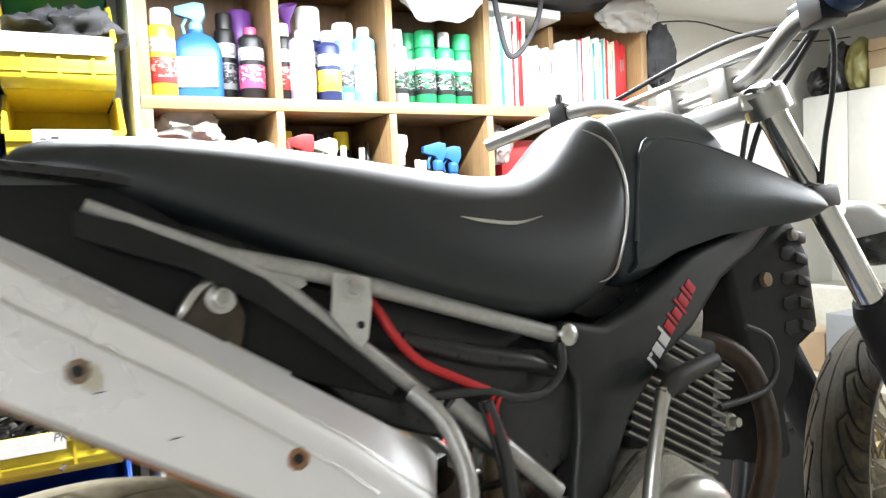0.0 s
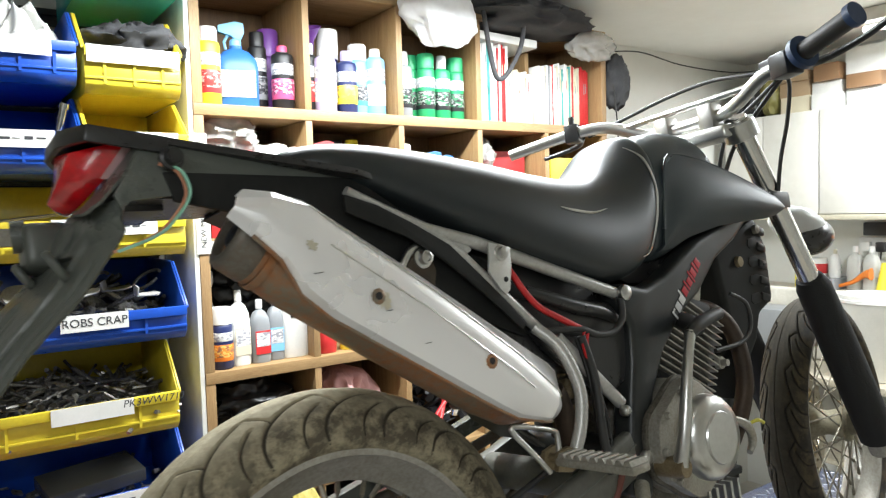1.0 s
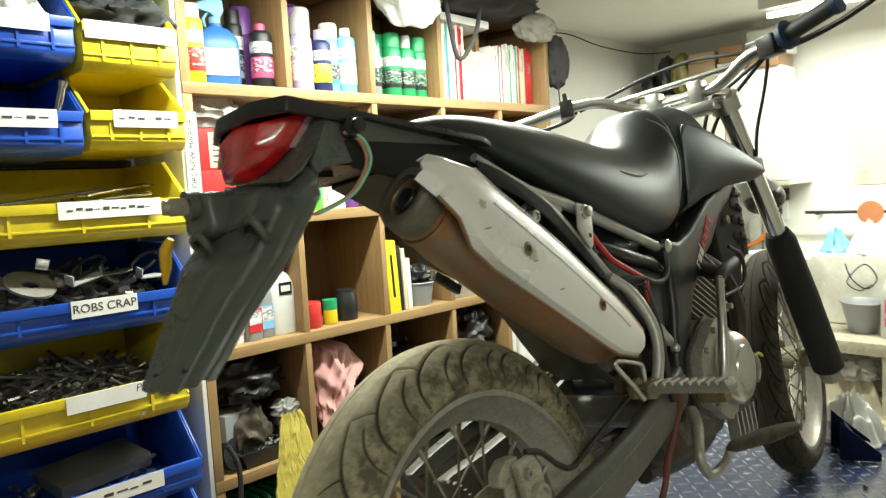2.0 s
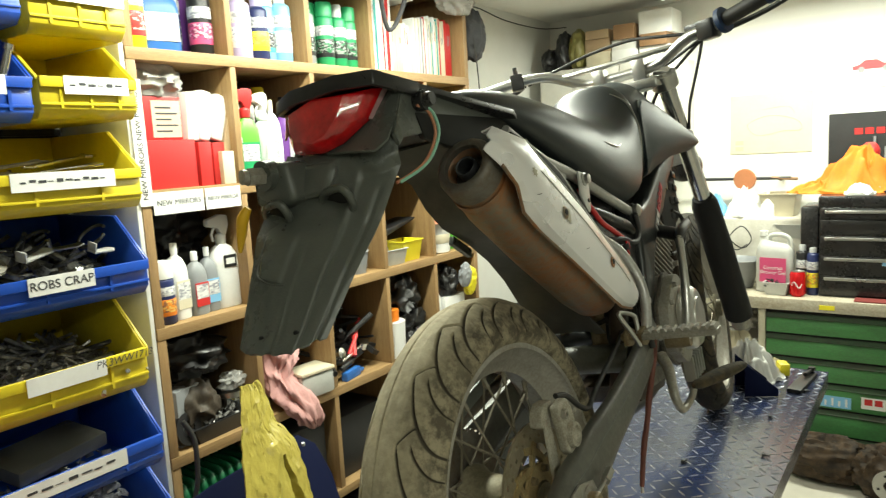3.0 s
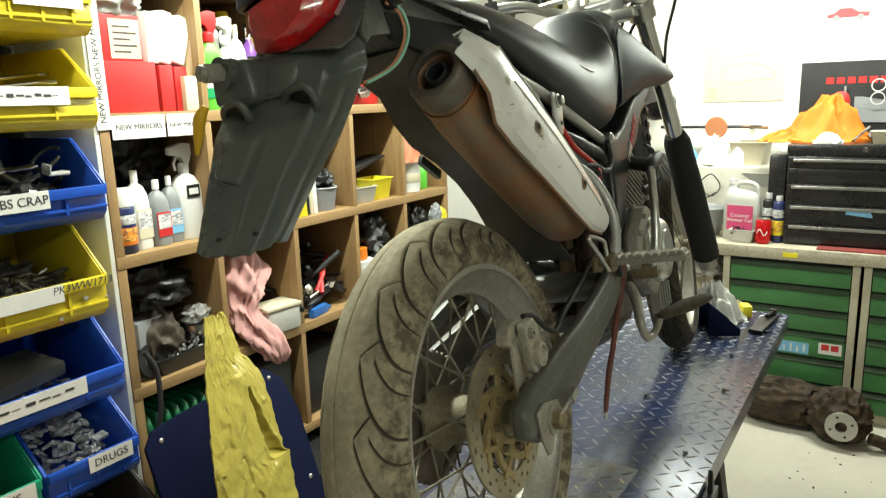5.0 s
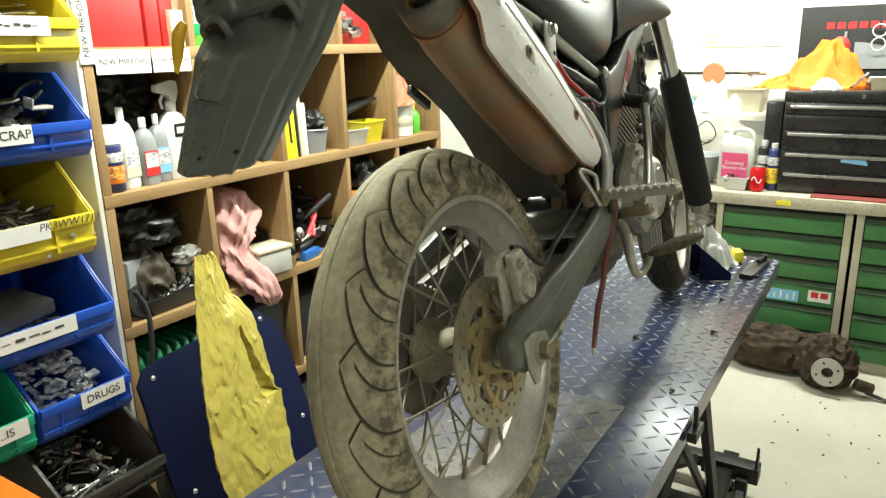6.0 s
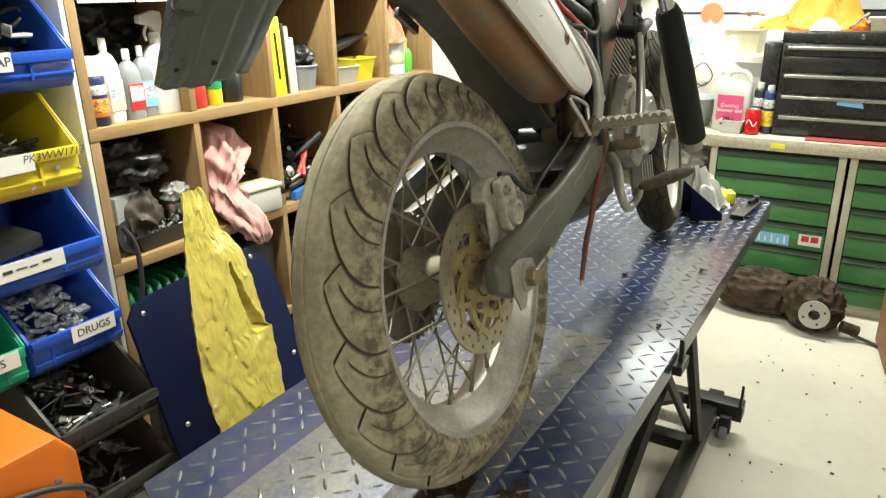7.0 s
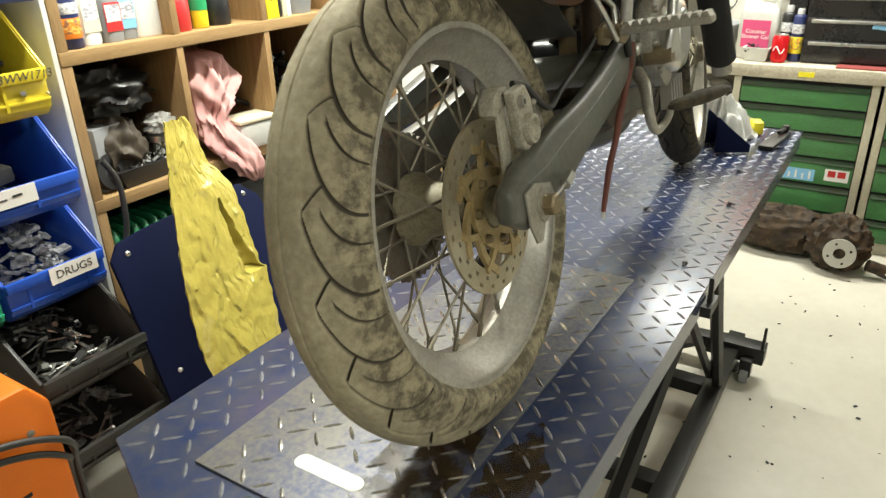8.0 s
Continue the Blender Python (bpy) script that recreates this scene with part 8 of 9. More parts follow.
solid("ceiling_cable", Geo().tube([(2.0, 2.50, 2.16), (2.3, 2.54, 2.20), (2.6, 2.54, 2.17), (3.0, 2.54, 2.17), (3.15, 2.45, 2.18)], 0.003, 6, 6), M_rubber, "thin dark cable slung under the ceiling", "cable")

# ---- wall cupboard and boxes ----
t = thing("wall_cupboard", "white wall cupboard with plain flush doors", "wall cupboard", pose(0, 0, 0))
part("carcass", Geo().box(2.905, X1 - 0.002, 1.74, 2.50, 1.43, 1.915), M_white_board, t, bevel=0.002)
for a, b in ((1.742, 2.036), (2.042, 2.30), (2.304, 2.498)):
    part("door", Geo().box(2.888, 2.9035, a, b, 1.452, 1.910), M_white_board, t, bevel=0.002)
part("pelmet", Geo().box(2.880, 2.904, 1.74, 2.50, 1.425, 1.448), M_cream_steel, t, bevel=0.002)
Z = 1.9155
for (y0, y1, z0, z1, c, n) in ((2.10, 2.24, 0, 0.075, "cream", "pale"), (1.96, 2.09, 0, 0.07, "white", "white"), (1.79, 1.95, 0, 0.075, "white", "white"), (2.11, 2.25, 0.0755, 0.145, "card", "brown"), (1.97, 2.10, 0.0705, 0.125, "white", "white"), (1.80, 1.94, 0.0755, 0.135, "brown", "brown"),
                               (2.11, 2.24, 0.1455, 0.19, "card", "brown"), (1.97, 2.08, 0.1255, 0.20, "brown", "brown"), (1.78, 1.95, 0.1355, 0.25, "white", "white")):
    boxed("cardboard_box", 2.92 + rnd.uniform(0, 0.03), 3.12, y0, y1, Z + z0, Z + z1, C[c], n + " cardboard box stacked on the wall cupboard", group="boxes on the cupboard", marks=0)
for y, c, h in ((2.47, "black", 0.12), (2.38, "grey", 0.20), (2.30, "yellow", 0.20)):
    solid("helmet_case" if c == "black" else "bottle_pack", crumpled((2.98, y, Z + h / 2), 0.07, 0.05, h / 2 / 0.9, int(y * 30), 0.1), C["black"] if c != "yellow" else mat("olive_film", (0.22, 0.20, 0.06), 0.4), "dark lumpy bag on the wall cupboard", "bag", angle=70)

# ---- wall pieces ----
t = thing("wall_socket", "white double wall socket with black plugs", "socket", pose(X1 - 0.001, 1.93, 1.29))
part("plate", Geo().box(-0.012, 0, -0.075, 0.075, -0.045, 0.045), C["white"], t, bevel=0.003)
part("plug", Geo().box(-0.045, -0.0125, -0.05, -0.01, -0.02, 0.025), C["black"], t, bevel=0.006)
part("plug", Geo().box(-0.045, -0.0125, 0.015, 0.055, -0.02, 0.025), C["white"], t, bevel=0.006)
part("flex", Geo().tube([(-0.03, -0.03, -0.02), (-0.04, -0.03, -0.12), (-0.03, -0.05, -0.30), (-0.02, -0.05, -0.45)], 0.004, 6, 5), C["black"], t)
solid("junction_box", Geo().box(-0.05, 0, -0.06, 0.06, -0.03, 0.03), C["black"], "black junction box on the wall", "junction box", pose(X1 - 0.001, 1.91, 1.375), bevel=0.004)
t = thing("wall_poster", "faded cream diagram poster on the wall", "poster", pose(X1 - 0.002, 0, 0))
part("sheet", Geo().box(-0.002, 0, 1.168, 1.555, 1.41, 1.71), mat("faded_poster", (0.60, 0.565, 0.38), 0.7, second=(0.52, 0.49, 0.32), scale=6), t)
faint = mat("faint_drawing_line", (0.47, 0.45, 0.31), 0.7)
for pts in ([(1.30, 1.52), (1.42, 1.50), (1.47, 1.56), (1.36, 1.60), (1.24, 1.57), (1.22, 1.52), (1.30, 1.52)], [(1.40, 1.63), (1.28, 1.64), (1.25, 1.60)]):
    part("drawing_line", Geo().tube([(-0.003, y, z) for y, z in pts], 0.0009, 5, 4), faint, t)
for k in range(2):
    part("drawing_stamp", Geo().box(-0.003, -0.0022, 1.49, 1.53, 1.425 + 0.03 * k, 1.447 + 0.03 * k), faint, t)
t = thing("wall_picture", "white picture of a red vehicle on the wall", "picture", pose(X1 - 0.002, 0, 0))
part("sheet", Geo().box(-0.002, 0, 0.76, 1.06, 1.70, 1.93), C["white"], t)
faded_red = mat("faded_red_print", (0.50, 0.07, 0.08), 0.6)
part("red_shape", Geo().plate([(0.83, 1.785), (1.0, 1.785), (1.005, 1.80), (0.975, 1.808), (0.95, 1.828), (0.90, 1.826), (0.875, 1.808), (0.83, 1.805)], -0.0028, -0.0022, "x"), faded_red, t)
for y in (0.865, 0.965):
    part("dark_spot", Geo().lathe([(0.001, 0.0004), (0.014, 0.0004), (0.014, 0)], 14, pose(-0.0029, y, 1.784, 0, -90, 0)), C["grey"], t)
t = thing("tool_board", "black tool board with red lettering shapes and hanging tools", "tool board", pose(X1 - 0.002, 0, 0))
part("board", Geo().box(-0.02, 0, 0.20, 1.095, 1.18, 1.585), M_dark_gap, t, bevel=0.002)
for k in range(9):
    part("letter_bar", Geo().box(-0.0215, -0.0202, 0.985 - 0.045 * k - 0.034, 0.985 - 0.045 * k, 1.482, 1.512), C["red"], t)
part("hanging_tool", Geo().tube([(-0.03, 0.90, 1.47), (-0.03, 0.90, 1.36)], 0.006, 8), C["grey"], t)
part("hanging_bracket", Geo().plate([(0.70, 1.30), (0.86, 1.30), (0.86, 1.42), (0.83, 1.42), (0.72, 1.40)], -0.026, -0.021, "x"), C["grey"], t)
t = thing("goggles", "clear safety goggles hanging on the tool board", "goggles", pose(X1 - 0.05, 0.765, 1.44))
for z in (0.03, -0.03):
    part("lens_rim", Geo().tube([(0, 0.028 * math.cos(a), z + 0.028 * math.sin(a)) for a in [2 * math.pi * i / 14 for i in range(15)]], 0.003, 6), C["silver"], t)
solid("steel_ruler", Geo().box(-0.004, 0, -0.012, 0.012, -0.16, 0.16), M_chrome, "bright steel rule hanging on the tool board", "rule", pose(X1 - 0.024, 0.69, 1.46))
rod = thing("tool_rod", "black steel rod with an orange disc on the wall", "rod", pose(3.12, 0, 0))
part("rod", Geo().tube([(0, 1.75, 1.285), (0, 1.25, 1.285)], 0.008, 8), C["black"], rod)
part("disc", Geo().lathe([(0.001, 0.006), (0.052, 0.006), (0.055, 0.0), (0.052, -0.006), (0.001, -0.006)], 28, pose(-0.012, 1.465, 1.282, 0, 90, 0)), mat("faded_orange_disc", (0.45, 0.17, 0.07), 0.6), rod)
part("red_handle", Geo().tube([(0, 1.34, 1.287), (0.0, 1.22, 1.28)], 0.008, 8), C["brown"], rod)
for y in (1.70, 1.30):
    part("hook", Geo().box(0.0, 0.079, y - 0.006, y + 0.006, 1.272, 1.280), C["black"], rod)

# ---- ledge and clutter behind the bench ----
M_ledge = mat("rough_white_render", (0.66, 0.64, 0.57), 0.85, second=(0.42, 0.39, 0.31), scale=8, amount=0.6, bump=0.9, bump_scale=40)
solid("ledge", Geo().box(2.98, X1 - 0.001, 1.165, 2.56, 0.773, 1.10), M_ledge, "rough white rendered ledge behind the bench", "ledge", kind="structure", bevel=0.015, segments=3)
solid("white_cloth", rag((3.07, 1.45, 1.1005), 0.085, 0.10, 0.13, 71, 6), C["white"], "white cloth heaped on the ledge", "cloth", angle=70)
solid("blue_cloth", rag((3.06, 1.60, 1.1005), 0.07, 0.065, 0.10, 72, 6), C["sky"], "pale blue cloth on the ledge", "cloth", angle=70)
tub(3.09, 1.29, 1.1005, 0.15, 0.17, 0.11, C["cream"], "pale plastic tub on the ledge")
tub(3.02, 1.215, 1.0, 0.10, 0.16, 0.065, M_milky, "clear plastic tray by the tool chest")
solid("black_wire", Geo().tube([(2.955, 1.53, 1.06), (2.95, 1.50, 0.99), (2.95, 1.44, 0.95), (2.95, 1.40, 1.0), (2.95, 1.45, 1.06), (2.95, 1.52, 0.98), (2.95, 1.47, 0.94), (2.95, 1.42, 0.97)], 0.0028, 6, 6), C["black"], "tangle of black wire on the ledge front", "wire")
ch = thing("tool_chest", "black steel tool chest with bright drawer handles", "tool chest", pose(2.75, 0, 0.7725))
part("body", Geo().box(0.004, 0.36, 0.32, 1.078, 0, 0.40), M_toolbox, ch, bevel=0.006)
part("lid", Geo().box(-0.006, 0.365, 0.315, 1.083, 0.4005, 0.452), M_toolbox, ch, bevel=0.010)
part("lock", Geo().lathe([(0.001, 0.006), (0.010, 0.005), (0.012, 0)], 16, pose(-0.006, 0.78, 0.43, 0, -90, 0)), M_chrome, ch)
for z0, z1 in ((0.012, 0.096), (0.100, 0.185), (0.189, 0.276), (0.280, 0.345), (0.349, 0.395)):
    dr = part("drawer", Geo().box(-0.008, 0.0035, 0.335, 1.070, z0, z1), M_toolbox, ch, bevel=0.003)
    if z0 != 0.280:
        part("handle", Geo().box(-0.018, -0.0085, 0.35, 1.055, z1 - 0.020, z1 - 0.006), M_handle, dr, "bright alloy handle strip", bevel=0.003)
part("maker_mark", Geo().plate([(0.73, 0.140), (0.74, 0.165), (0.83, 0.172), (0.835, 0.150)], -0.0095, -0.0085, "x"), C["sky"], ch, "pale blue sticker shape")
solid("side_case", Geo().box(0, 0.22, 0, 0.075, 0, 0.40), M_toolbox, "black tool case beside the tool chest", "tool case", pose(2.80, 1.086, 0.7725), bevel=0.012)
solid("hi_vis_jacket", rag((2.93, 0.985, 1.2255), 0.105, 0.185, 0.185, 75, 5, (0.0, -0.070), 0.9), M_orange_cloth, "bright orange hi-vis jacket heaped on the tool chest", "jacket", angle=80)
solid("hi_vis_sleeve", rag((2.90, 1.10, 1.2255), 0.07, 0.12, 0.05, 76, 5), M_orange_cloth, "orange sleeve hanging over the tool chest edge", "sleeve", angle=70)
solid("dark_red_cap", Geo().ball((2.99, 0.905, 1.40), 0.05, 0.04, 0.05), C["red"], "dark red round cap on the jacket", "cap")
solid("bench_clutter", heap(2.77, 2.95, 0.45, 0.92, 1.235, 0.035, 40, 33, 0.03, "brln"), M_mixed, "tools and packets lying on the tool chest", "tools", kind="stuff")
tub(2.83, 0.72, 1.225, 0.09, 0.09, 0.05, C["cream"], "pale plastic cup on the tool chest")
solid("blue_rag", rag((2.80, 0.93, 1.2255), 0.055, 0.065, 0.045, 78, 6), C["white"], "white and blue rag on the tool chest", "rag", angle=70)
solid("red_mat", Geo().box(2.665, 2.745, 0.30, 0.93, 0.7725, 0.778), plain("dark_red_mat", (0.20, 0.03, 0.025), 0.7), "red printed mat at the bench edge", "mat", bevel=0.001)

jug = thing("plastic_jug", "milky plastic five litre jug with a pink label", "jug", pose(2.80, 1.265, 0.7725, 0, 0, -8))
part("body", Geo().rings([[(sx * 0.045 * math.copysign(abs(math.cos(a)) ** 0.5, math.cos(a)) + ox, sy * 0.080 * math.copysign(abs(math.sin(a)) ** 0.5, math.sin(a)) + oy, z) for a in [2 * math.pi * j / 28 for j in range(28)]] for sx, sy, z, ox, oy in
                          ((0.9, 0.92, 0, 0, 0), (1, 1, 0.008, 0, 0), (1, 1, 0.19, 0, 0), (0.9, 0.93, 0.21, 0, 0), (0.7, 0.78, 0.228, 0, 0.005), (0.35, 0.30, 0.24, 0, 0.045), (0.3, 0.2, 0.262, 0, 0.05))]), M_milky, jug)
part("handle", Geo().tube([(0, 0.03, 0.225), (0, 0.02, 0.262), (0, -0.03, 0.268), (0, -0.062, 0.25), (0, -0.07, 0.20)], 0.011, 10, 5), M_milky, jug)
part("label", Geo().box(-0.0468, -0.0456, -0.062, 0.055, 0.05, 0.165), C["pink"], jug, "pink label")
for k, txt in enumerate(("Coconut", "Shower Gel")):
    w = write(txt, -0.0472, -0.004, 0.118 - 0.022 * k, 0.024, C["white"], jug, (90, 0, -90))
part("cap", Geo().lathe([(0.018, 0.262), (0.018, 0.285), (0.001, 0.286)], 18, pose(0, 0.05, 0)), C["white"], jug)
can = thing("drinks_can", "red drinks can with a white flourish", "can", pose(2.725, 1.158, 0.7725))
part("body", Geo().lathe([(0.024, 0), (0.032, 0.010), (0.033, 0.014), (0.033, 0.098), (0.027, 0.112)], 26), plain("red_can_print", (0.62, 0.01, 0.015), 0.25, 0.3), can)
part("top", Geo().lathe([(0.027, 0.1122), (0.0275, 0.1155), (0.025, 0.1155), (0.024, 0.112), (0.001, 0.112)], 24), M_alu, can)
part("flourish", Geo().tube([(-0.0332 * math.cos(a), 0.0332 * math.sin(a), 0.055 + 0.014 * math.sin(5 * a)) for a in [(-0.7 + 0.14 * i) for i in range(11)]], 0.0022, 6), C["white"], can)
spray_can(2.80, 1.150, 0.7725, 0.026, 0.225, C["black"], C["silver"], C["grey"], "black aerosol can on the bench", 0.55, 0.12, "cans on the bench")
spray_can(2.775, 1.103, 0.7725, 0.025, 0.215, C["navy"], C["silver"], C["yellow"], "blue and yellow aerosol can on the bench", 0.6, 0.1, "cans on the bench")
tub(2.735, 1.245, 0.7725, 0.075, 0.105, 0.055, M_milky, "clear plastic punnet on the bench")
solid("punnet_bits", heap(2.705, 2.765, 1.20, 1.29, 0.80, 0.04, 26, 35, 0.016, "rbn"), C["black"], "dark bits heaped in the punnet", "hardware", kind="stuff")
solid("bowl", Geo().lathe([(0.05, 0), (0.055, 0.004), (0.085, 0.12), (0.095, 0.135), (0.092, 0.14), (0.080, 0.125), (0.050, 0.008)], 30), C["grey"], "grey plastic bowl on the bench", "bowl", pose(2.86, 1.43, 0.7725))
solid("long_neck_oiler", Geo().lathe([(0.03, 0), (0.03, 0.06), (0.008, 0.09), (0.004, 0.15), (0.001, 0.151)], 16), C["white"], "white oiler bottle on the ledge", "oiler", pose(3.03, 1.34, 1.1005))

# low shelf left of the cabinets
low = thing("low_shelf", "grimy cream low shelf beside the drawer cabinet", "shelf", pose(0, 0, 0))
part("board", Geo().box(2.70, 3.18, 1.318, 2.0, 0.40, 0.425), M_worktop, low, bevel=0.003)
part("post", Geo().box(2.70, 2.74, 1.318, 1.355, 0.0, 0.3995), M_cream_steel, low, bevel=0.002)
part("post", Geo().box(2.70, 2.74, 1.96, 2.0, 0.0, 0.7165), M_cream_steel, low, bevel=0.002)
solid("dirty_rag", rag((2.86, 1.50, 0.4255), 0.13, 0.17, 0.16, 81, 9), C["cream"], "dirty cream rag heaped on the low shelf", "rag", angle=70)
solid("plastic_sack", crumpled((2.82, 1.48, 0.62), 0.10, 0.12, 0.06, 82, 0.3), M_clear, "clear plastic sack on the rags", "sack", angle=70)
t = thing("bucket", "white plastic bucket standing on the desk", "bucket", pose(2.82, 1.775, 0.7705))
part("body", Geo().lathe([(0.10, 0.0), (0.105, 0.004), (0.130, 0.33), (0.136, 0.335), (0.136, 0.350), (0.128, 0.350), (0.100, 0.01)], 32), C["white"], t)
part("rim", Geo().lathe([(0.137, 0.318), (0.142, 0.320), (0.142, 0.332), (0.137, 0.334)], 32, closed=True), C["white"], t)
t = thing("side_desk", "grey desk along the wall", "desk")
part("top", Geo().box(2.66, 3.18, 1.63, 2.50, 0.74, 0.77), M_worktop, t, bevel=0.004)
for y in (2.46,):
    part("leg", Geo().box(2.68, 2.72, y - 0.02, y + 0.02, 0.0, 0.7395), M_cream_steel, t)
part("leg", Geo().box(2.68, 2.72, 2.02, 2.06, 0.0, 0.7395), M_cream_steel, t)
boxed("carton", 2.985, 3.15, 2.02, 2.18, 1.1005, 1.152, C["grey"], "flat grey box on the ledge")
t = thing("oil_tin", "small white and red oil tin on a grey box", "tin", pose(3.06, 2.13, 1.1525))
part("body", Geo().lathe([(0.040, 0), (0.042, 0.003), (0.042, 0.085), (0.040, 0.088), (0.001, 0.088)], 24), C["white"], t)
part("label_band", Geo().lathe([(0.0422, 0.018), (0.0430, 0.019), (0.0430, 0.062), (0.0422, 0.063)], 24), C["red"], t)
bottle(3.06, 2.21, 1.1005, 0.05, 0.045, 0.19, C["yellow"], C["yellow"], None, False, "slim yellow bottle on the ledge", 90, "bottles on the ledge")
bottle(3.07, 2.055, 1.1525, 0.045, 0.04, 0.13, C["white"], C["cream"], C["green"], False, "white bottle with a green label on the ledge", 90, "bottles on the ledge")
for y in (1.97, 1.90):
    bottle(3.08, y, 1.1005, 0.065, 0.06, 0.20, M_milky, C["white"], None, False, "milky plastic bottle on the ledge", 90, "bottles on the ledge")
boxed("carton", 2.76, 2.95, 2.12, 2.32, 0.7705, 1.02, C["grey"], "grey box standing on the desk")
boxed("carton", 2.78, 2.95, 2.34, 2.48, 0.7705, 0.93, C["card"], "brown carton on the desk")
solid("marker_cone", Geo().lathe([(0.034, 0), (0.012, 0.13), (0.001, 0.132)], 16), C["yellow"], "small yellow cone on the ledge", "cone", pose(3.05, 1.835, 1.1005))
solid("red_hose", Geo().tube([(3.04, 2.03, 1.115), (3.03, 1.96, 1.14), (3.03, 1.91, 1.175), (3.03, 1.88, 1.18)], [0.008, 0.009, 0.014, 0.028], 10, 5), C["orange"], "orange-red hose end on the ledge", "hose")

# stickers on the drawers
st = part("sticker", Geo().box(-0.0135, -0.0123, 0.80, 0.892, 0.300, 0.352), C["white"], cab1, "white and red maker sticker shape")
part("sticker_bar", Geo().plate([(0.812, 0.318), (0.842, 0.318), (0.842, 0.345), (0.812, 0.345)], -0.0142, -0.0136, "x"), C["red"], st)
part("sticker_bar", Geo().plate([(0.850, 0.318), (0.880, 0.318), (0.880, 0.345), (0.850, 0.345)], -0.0142, -0.0136, "x"), C["red"], st)
st = part("sticker", Geo().box(-0.0135, -0.0123, 0.93, 1.085, 0.288, 0.340), C["sky"], cab1, "pale blue maker sticker shape")
for k in range(5):
    part("sticker_bar", Geo().box(-0.0142, -0.0136, 0.945 + 0.027 * k, 0.953 + 0.027 * k, 0.296, 0.332 - 0.012 * (k % 2)), C["white"], st)
part("name_plate", Geo().box(-0.0335, -0.0305, 1.0, 1.06, -0.02, 0.0, pose(0, 0, 0.752)), C["yellow"], cab1, "small yellow plate")

# ---- on the lift table ----
t = thing("wheel_chock", "navy steel front wheel chock", "wheel chock", pose(1.43, 1.112, TZ + 0.0015, 0, 0, -61.3))
part("plate", Geo().plate([(0, 0), (0.098, 0), (0.098, 0.022), (0.030, 0.078), (0.0, 0.105)], -0.003, 0.003, "y"), M_navy_panel, t, bevel=0.002)
part("plate", Geo().plate([(0, 0), (0.098, 0), (0.098, 0.022), (0.030, 0.078), (0.0, 0.105)], 0.10, 0.106, "y"), M_navy_panel, t, bevel=0.002)
part("cross_plate", Geo().box(0.03, 0.036, 0.0032, 0.0998, 0.0, 0.072), M_navy_panel, t)
t = thing("clamp_bar", "black flat clamp bar bolted to the lift", "clamp bar", pose(1.62, 0.98, TZ + 0.0015, 0, 0, -6))
part("bar", Geo().box(-0.10, 0.10, -0.02, 0.02, 0, 0.012), M_black_steel, t, bevel=0.002)
part("screw", Geo().tube([(0.03, 0.0, 0.022), (0.10, -0.004, 0.022)], 0.006, 8).box(0.085, 0.105, -0.012, 0.006, 0.012, 0.030), M_black_steel, t)
solid("white_rag", rag((1.62, 1.13, TZ + 0.0018), 0.085, 0.09, 0.115, 91, 6, (0, 0.02), 2.2), C["white"], "crumpled white rag on the lift", "rag", angle=70)
solid("tape_measure", Geo().box(-0.028, 0.028, -0.016, 0.016, 0, 0.04), C["yellow"], "yellow tape measure on the lift", "tape measure", pose(1.70, 1.05, TZ + 0.0015, 0, 0, 25), bevel=0.008)
solid("work_glove", rag((1.74, 1.10, TZ + 0.0018), 0.06, 0.05, 0.035, 93, 5), C["cream"], "dirty work glove lying on the lift", "glove", angle=70)
for i, (x, y) in enumerate(((0.64, 0.985), (1.28, 1.01), (1.02, 0.975), (1.55, 0.955), (0.90, 1.14))):
    solid("loose_screw", Geo().tube([(-0.007, 0, 0.003), (0.007, 0, 0.003)], 0.0022, 6).lathe([(0.001, 0.0), (0.005, 0.0), (0.005, 0.006), (0.001, 0.006)], 8, pose(0.008, 0, 0)), M_black_steel, "black screw lying on the lift plate", "screw", pose(x, y, TZ + 0.0018, 0, 0, 40 * i), "screws on the lift")
part("post", Geo().tube([(1.22, 0.975, 0.10), (0.78, 0.955, TZ - 0.009)], 0.016, 6), M_black_steel, lift)
part("brace", Geo().tube([(1.22, 1.0, 0.12), (0.62, 0.985, TZ - 0.03)], 0.013, 6), M_black_steel, lift)
br = part("jack_bracket", Geo().box(1.44, 1.50, 0.885, 1.06, 0.06, 0.115), M_black_steel, lift, bevel=0.003)
part("tab", Geo().plate([(1.44, 0.116), (1.48, 0.116), (1.474, 0.17), (1.462, 0.185), (1.452, 0.15)], 0.890, 0.898, "y"), M_black_steel, br)
part("tab", Geo().plate([(1.44, 0.116), (1.48, 0.116), (1.462, 0.16)], 1.035, 1.043, "y"), M_black_steel, br)
part("castor", Geo().lathe([(0.001, -0.012), (0.026, -0.012), (0.028, 0), (0.026, 0.012), (0.001, 0.012)], 18, axis_y(1.42, 0.93, 0.0285)), C["grey"], lift)
part("castor_fork", Geo().box(1.405, 1.44, 0.912, 0.948, 0.028, 0.085), M_black_steel, lift, bevel=0.003)
part("release_lever", Geo().plate([(0.55, 0.0), (0.575, 0.0), (0.562, 0.045), (0.550, 0.06), (0.554, 0.03)], 0.900, 0.908, "y", pose(0, 0.01, TZ - 0.03)).box(0.53, 0.59, 0.905, 0.924, TZ - 0.04, TZ - 0.02), M_black_steel, lift)

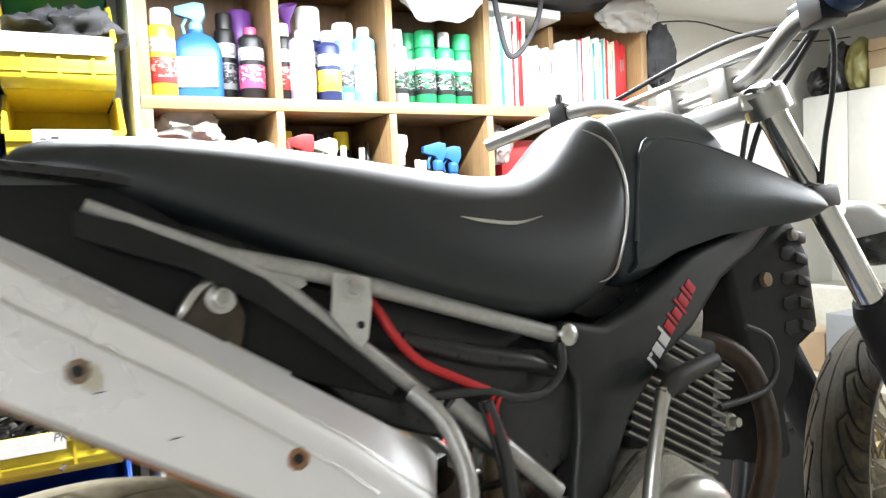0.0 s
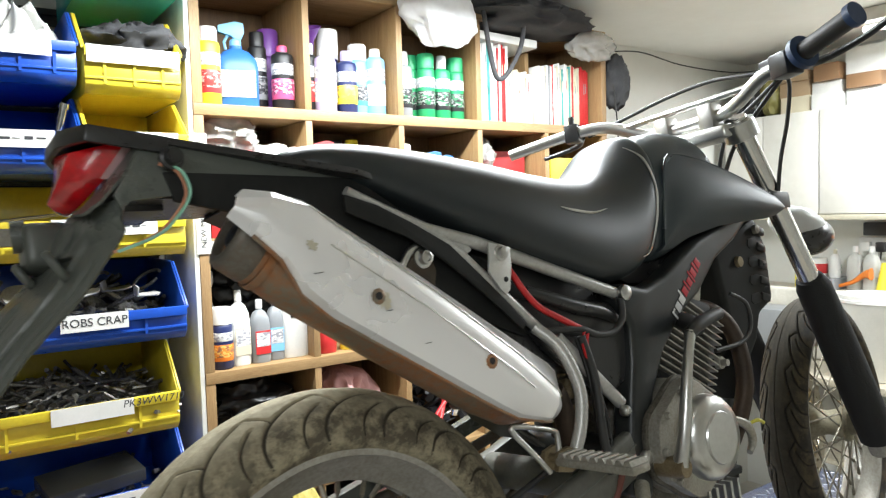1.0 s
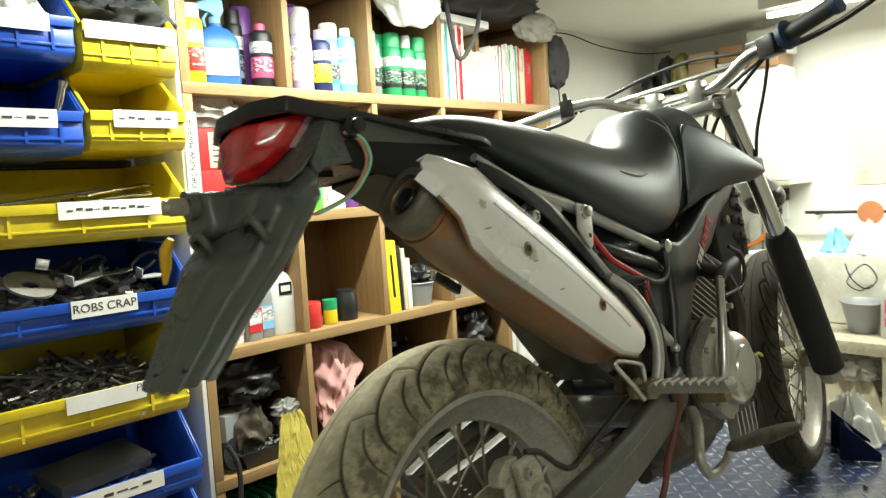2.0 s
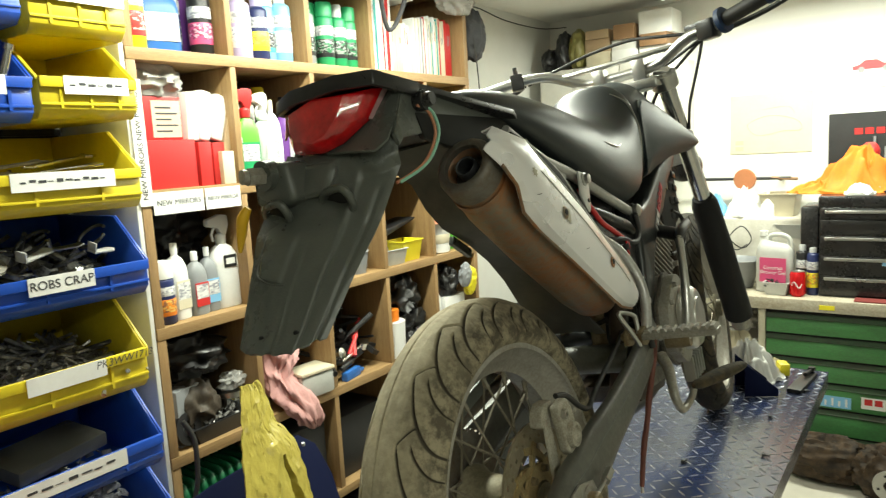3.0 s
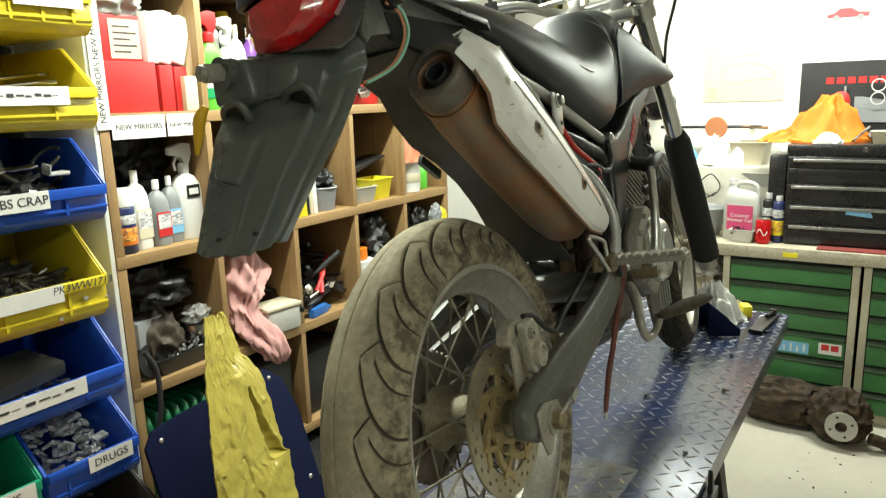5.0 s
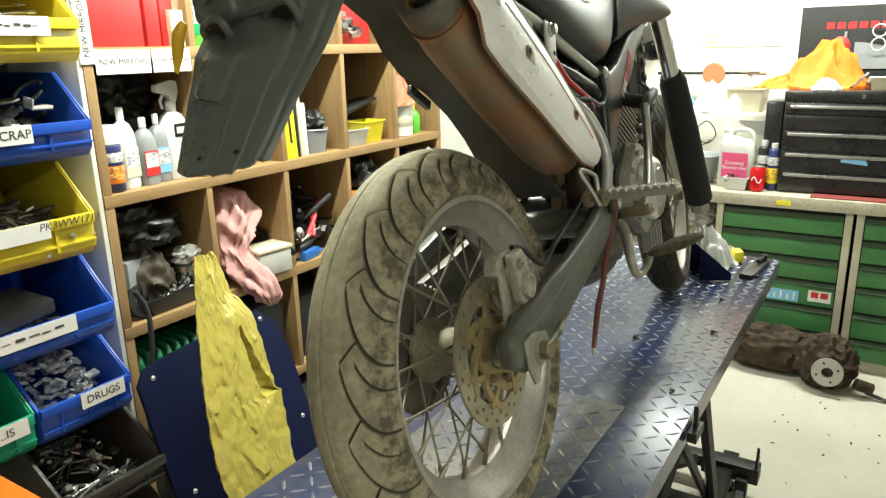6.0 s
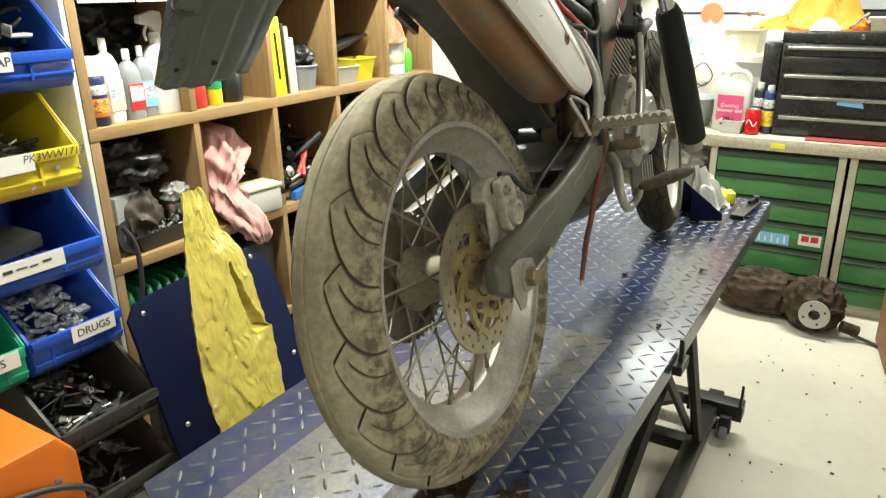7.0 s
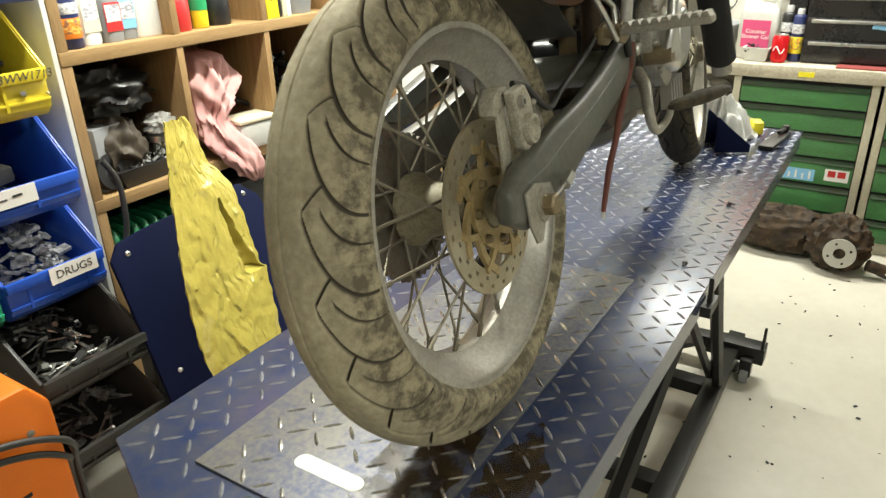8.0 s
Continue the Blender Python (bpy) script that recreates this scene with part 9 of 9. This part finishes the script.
# ---- on the floor ----
ax = thing("gearbox_axle", "greasy gearbox casting with a pale flange on the floor", "gearbox", pose(0, 0, 0))
part("casting", crumpled((2.52, 1.00, 0.105), 0.085, 0.20, 0.105, 101, 0.12, n=70, k=44, freq=2.6), M_grease, ax)
part("casting_end", crumpled((2.46, 0.78, 0.11), 0.10, 0.12, 0.12, 102, 0.12, n=70, k=44, freq=2.8), M_grease, ax)
fl = pose(2.365, 0.765, 0.105, 0, -86, 0)
part("flange", Geo().lathe([(0.022, 0.0), (0.058, 0.0), (0.060, 0.004), (0.060, 0.014), (0.022, 0.014)], 32, fl @ pose(0, 0, 0), closed=True), plain("pale_flange", (0.50, 0.49, 0.45), 0.4, 0.5), ax, "pale round flange")
part("hub", Geo().lathe([(0.001, 0.006), (0.020, 0.006), (0.022, 0.0)], 20, fl), M_grease, ax)
for k in range(4):
    a = math.pi / 2 * k + 0.4
    part("stud_hole", Geo().lathe([(0.001, 0.0155), (0.005, 0.0155), (0.005, 0.014)], 10, fl @ pose(0.042 * math.cos(a), 0.042 * math.sin(a), 0)), M_dark_gap, ax)
part("fitting", Geo().tube([(2.40, 0.66, 0.06), (2.42, 0.60, 0.04)], 0.025, 12), M_grease, ax)
solid("floor_cable", Geo().tube([(2.40, 0.62, 0.03), (2.40, 0.55, 0.012), (2.34, 0.46, 0.009), (2.25, 0.40, 0.009)], 0.008, 8, 5), M_rubber, "black cable trailing over the floor", "cable")
solid("wooden_box", Geo().box(-0.16, 0.16, -0.14, 0.14, 0, 0.24), wood("brown_crate_wood", (0.30, 0.12, 0.05), (0.18, 0.07, 0.03)), "reddish brown wooden box on the floor", "box", pose(2.33, 0.37, 0.0, 0, 0, 8), bevel=0.004)
solid("floor_debris", heap(0.9, 2.4, 0.25, 0.92, 0.003, 0.0, 60, 55, 0.006, "b"), M_dark_gap, "scattered dark grit on the floor", "debris", kind="stuff")
solid("floor_debris", heap(0.7, 1.5, 1.0, 1.45, 0.003, 0.0, 70, 56, 0.006, "b"), M_dark_gap, "scattered dark grit under the lift", "debris", kind="stuff")
we = thing("welder", "bright orange welder with a vented side", "welder", pose(-0.37, 1.92, 0.0))
part("body", Geo().plate([(0.0, 0.30), (0.0, 0.655), (-0.03, 0.70), (-0.34, 0.70), (-0.34, 0.30)], -0.16, 0.16, "y", pose(0.165, 0, 0)), mat("orange_enamel", (0.75, 0.17, 0.01), 0.35, second=(0.6, 0.13, 0.01), scale=8, amount=0.4), we, bevel=0.012)
part("base", Geo().box(-0.165, 0.155, -0.14, 0.14, 0.0, 0.2995), C["black"], we, bevel=0.01)
for k in range(9):
    part("vent_slot", Geo().box(0.02, 0.095, -0.1612, -0.1602, 0.40 + 0.014 * k, 0.407 + 0.014 * k), M_dark_gap, we)
for x, z in ((0.12, 0.62), (-0.12, 0.62), (0.14, 0.34)):
    part("screw", Geo().lathe([(0.001, 0.004), (0.006, 0.003), (0.006, 0)], 10, pose(x, -0.16, z, 90)), M_alu_dirty, we)
for k in range(2):
    dz, dx = -0.022 * k, -0.012 * k
    solid("welder_lead", Geo().tube([(-0.62 + dx, 1.72, 0.645 + dz), (-0.45 + dx, 1.735, 0.655 + dz), (-0.33 + dx, 1.745, 0.640 + dz), (-0.25 + dx, 1.750, 0.610 + dz), (-0.19 + dx, 1.77, 0.555 + dz), (-0.165 + dx, 1.83, 0.46), (-0.15 + dx, 1.86, 0.25), (-0.12 + dx, 1.84, 0.05), (-0.06 + dx, 1.80, 0.009)], 0.006, 8, 6), M_rubber, "black welding lead hanging over the welder to the floor", "lead", None, "welding leads")
solid("floor_wire", Geo().tube([(0.02, 2.02, 0.006), (0.10, 2.12, 0.006), (0.155, 2.19, 0.03), (0.195, 2.20, 0.05), (0.20, 2.15, 0.02), (0.18, 2.05, 0.006)], 0.005, 8, 6), M_rubber, "black cable looped on the floor", "cable")
solid("red_case", Geo().box(-0.13, 0.13, -0.1, 0.1, 0, 0.07), C["red"], "dark red case on top of the welder", "case", pose(-0.42, 1.97, 0.7015), bevel=0.015)
yt = thing("yellow_tag", "torn yellow tag tied to the mudguard", "tag", pose(-0.268, 1.283, 1.437))
part("tag", Geo().tube([(0.004, -0.006, 0.030), (0.0, 0.0, 0.018), (0.001, 0.006, 0.0), (0.0, 0.010, -0.020)], [0.004, 0.007, 0.006, 0.002], 8, 5), mat("orange_yellow_tag", (0.80, 0.46, 0.02), 0.5), yt)


# oil stains on the lift plates
M_oil = mat("brown_oil_stain", (0.030, 0.018, 0.009), 0.25, second=(0.07, 0.046, 0.024), scale=24, amount=0.8)
nt = M_oil.node_tree
spots, cover, place = nt.nodes.new("ShaderNodeTexNoise"), nt.nodes.new("ShaderNodeMapRange"), nt.nodes.new("ShaderNodeTexCoord")
spots.inputs["Scale"].default_value, spots.inputs["Detail"].default_value = 26.0, 5.0
cover.inputs["From Min"].default_value, cover.inputs["From Max"].default_value, cover.inputs["To Max"].default_value = 0.40, 0.62, 0.85
nt.links.new(place.outputs["Object"], spots.inputs["Vector"])
nt.links.new(spots.outputs["Fac"], cover.inputs["Value"])
nt.links.new(cover.outputs[0], nt.nodes["Principled BSDF"].inputs["Alpha"])


def blot(x, y, z, rx, ry, seed):
    return Geo().plate([(x + rx * math.cos(a) * (1 + 0.5 * noise.noise((2 * math.cos(a), 2 * math.sin(a), seed))), y + ry * math.sin(a) * (1 + 0.5 * noise.noise((2 * math.cos(a), 2 * math.sin(a), seed + 4)))) for a in [2 * math.pi * k / 44 for k in range(44)]], z, z + 0.0003, "z")


part("oil_stain", blot(-0.075, 1.115, TZ + 0.0047, 0.125, 0.062, 1.2), M_oil, lift, "dark brown oil stain")
part("oil_stain", blot(-0.055, 1.008, TZ + 0.0003, 0.085, 0.034, 2.4), M_oil, lift, "dark brown oil stain")

# raised bars of the chequer plate nearest to the drop plate
for (x, y, turn), z, which in near_bars:
    ob = new("tread_bar", bar_mesh[which])
    ob.parent = lift
    ob.matrix_basis = pose(x, y, z, 0, 0, turn)
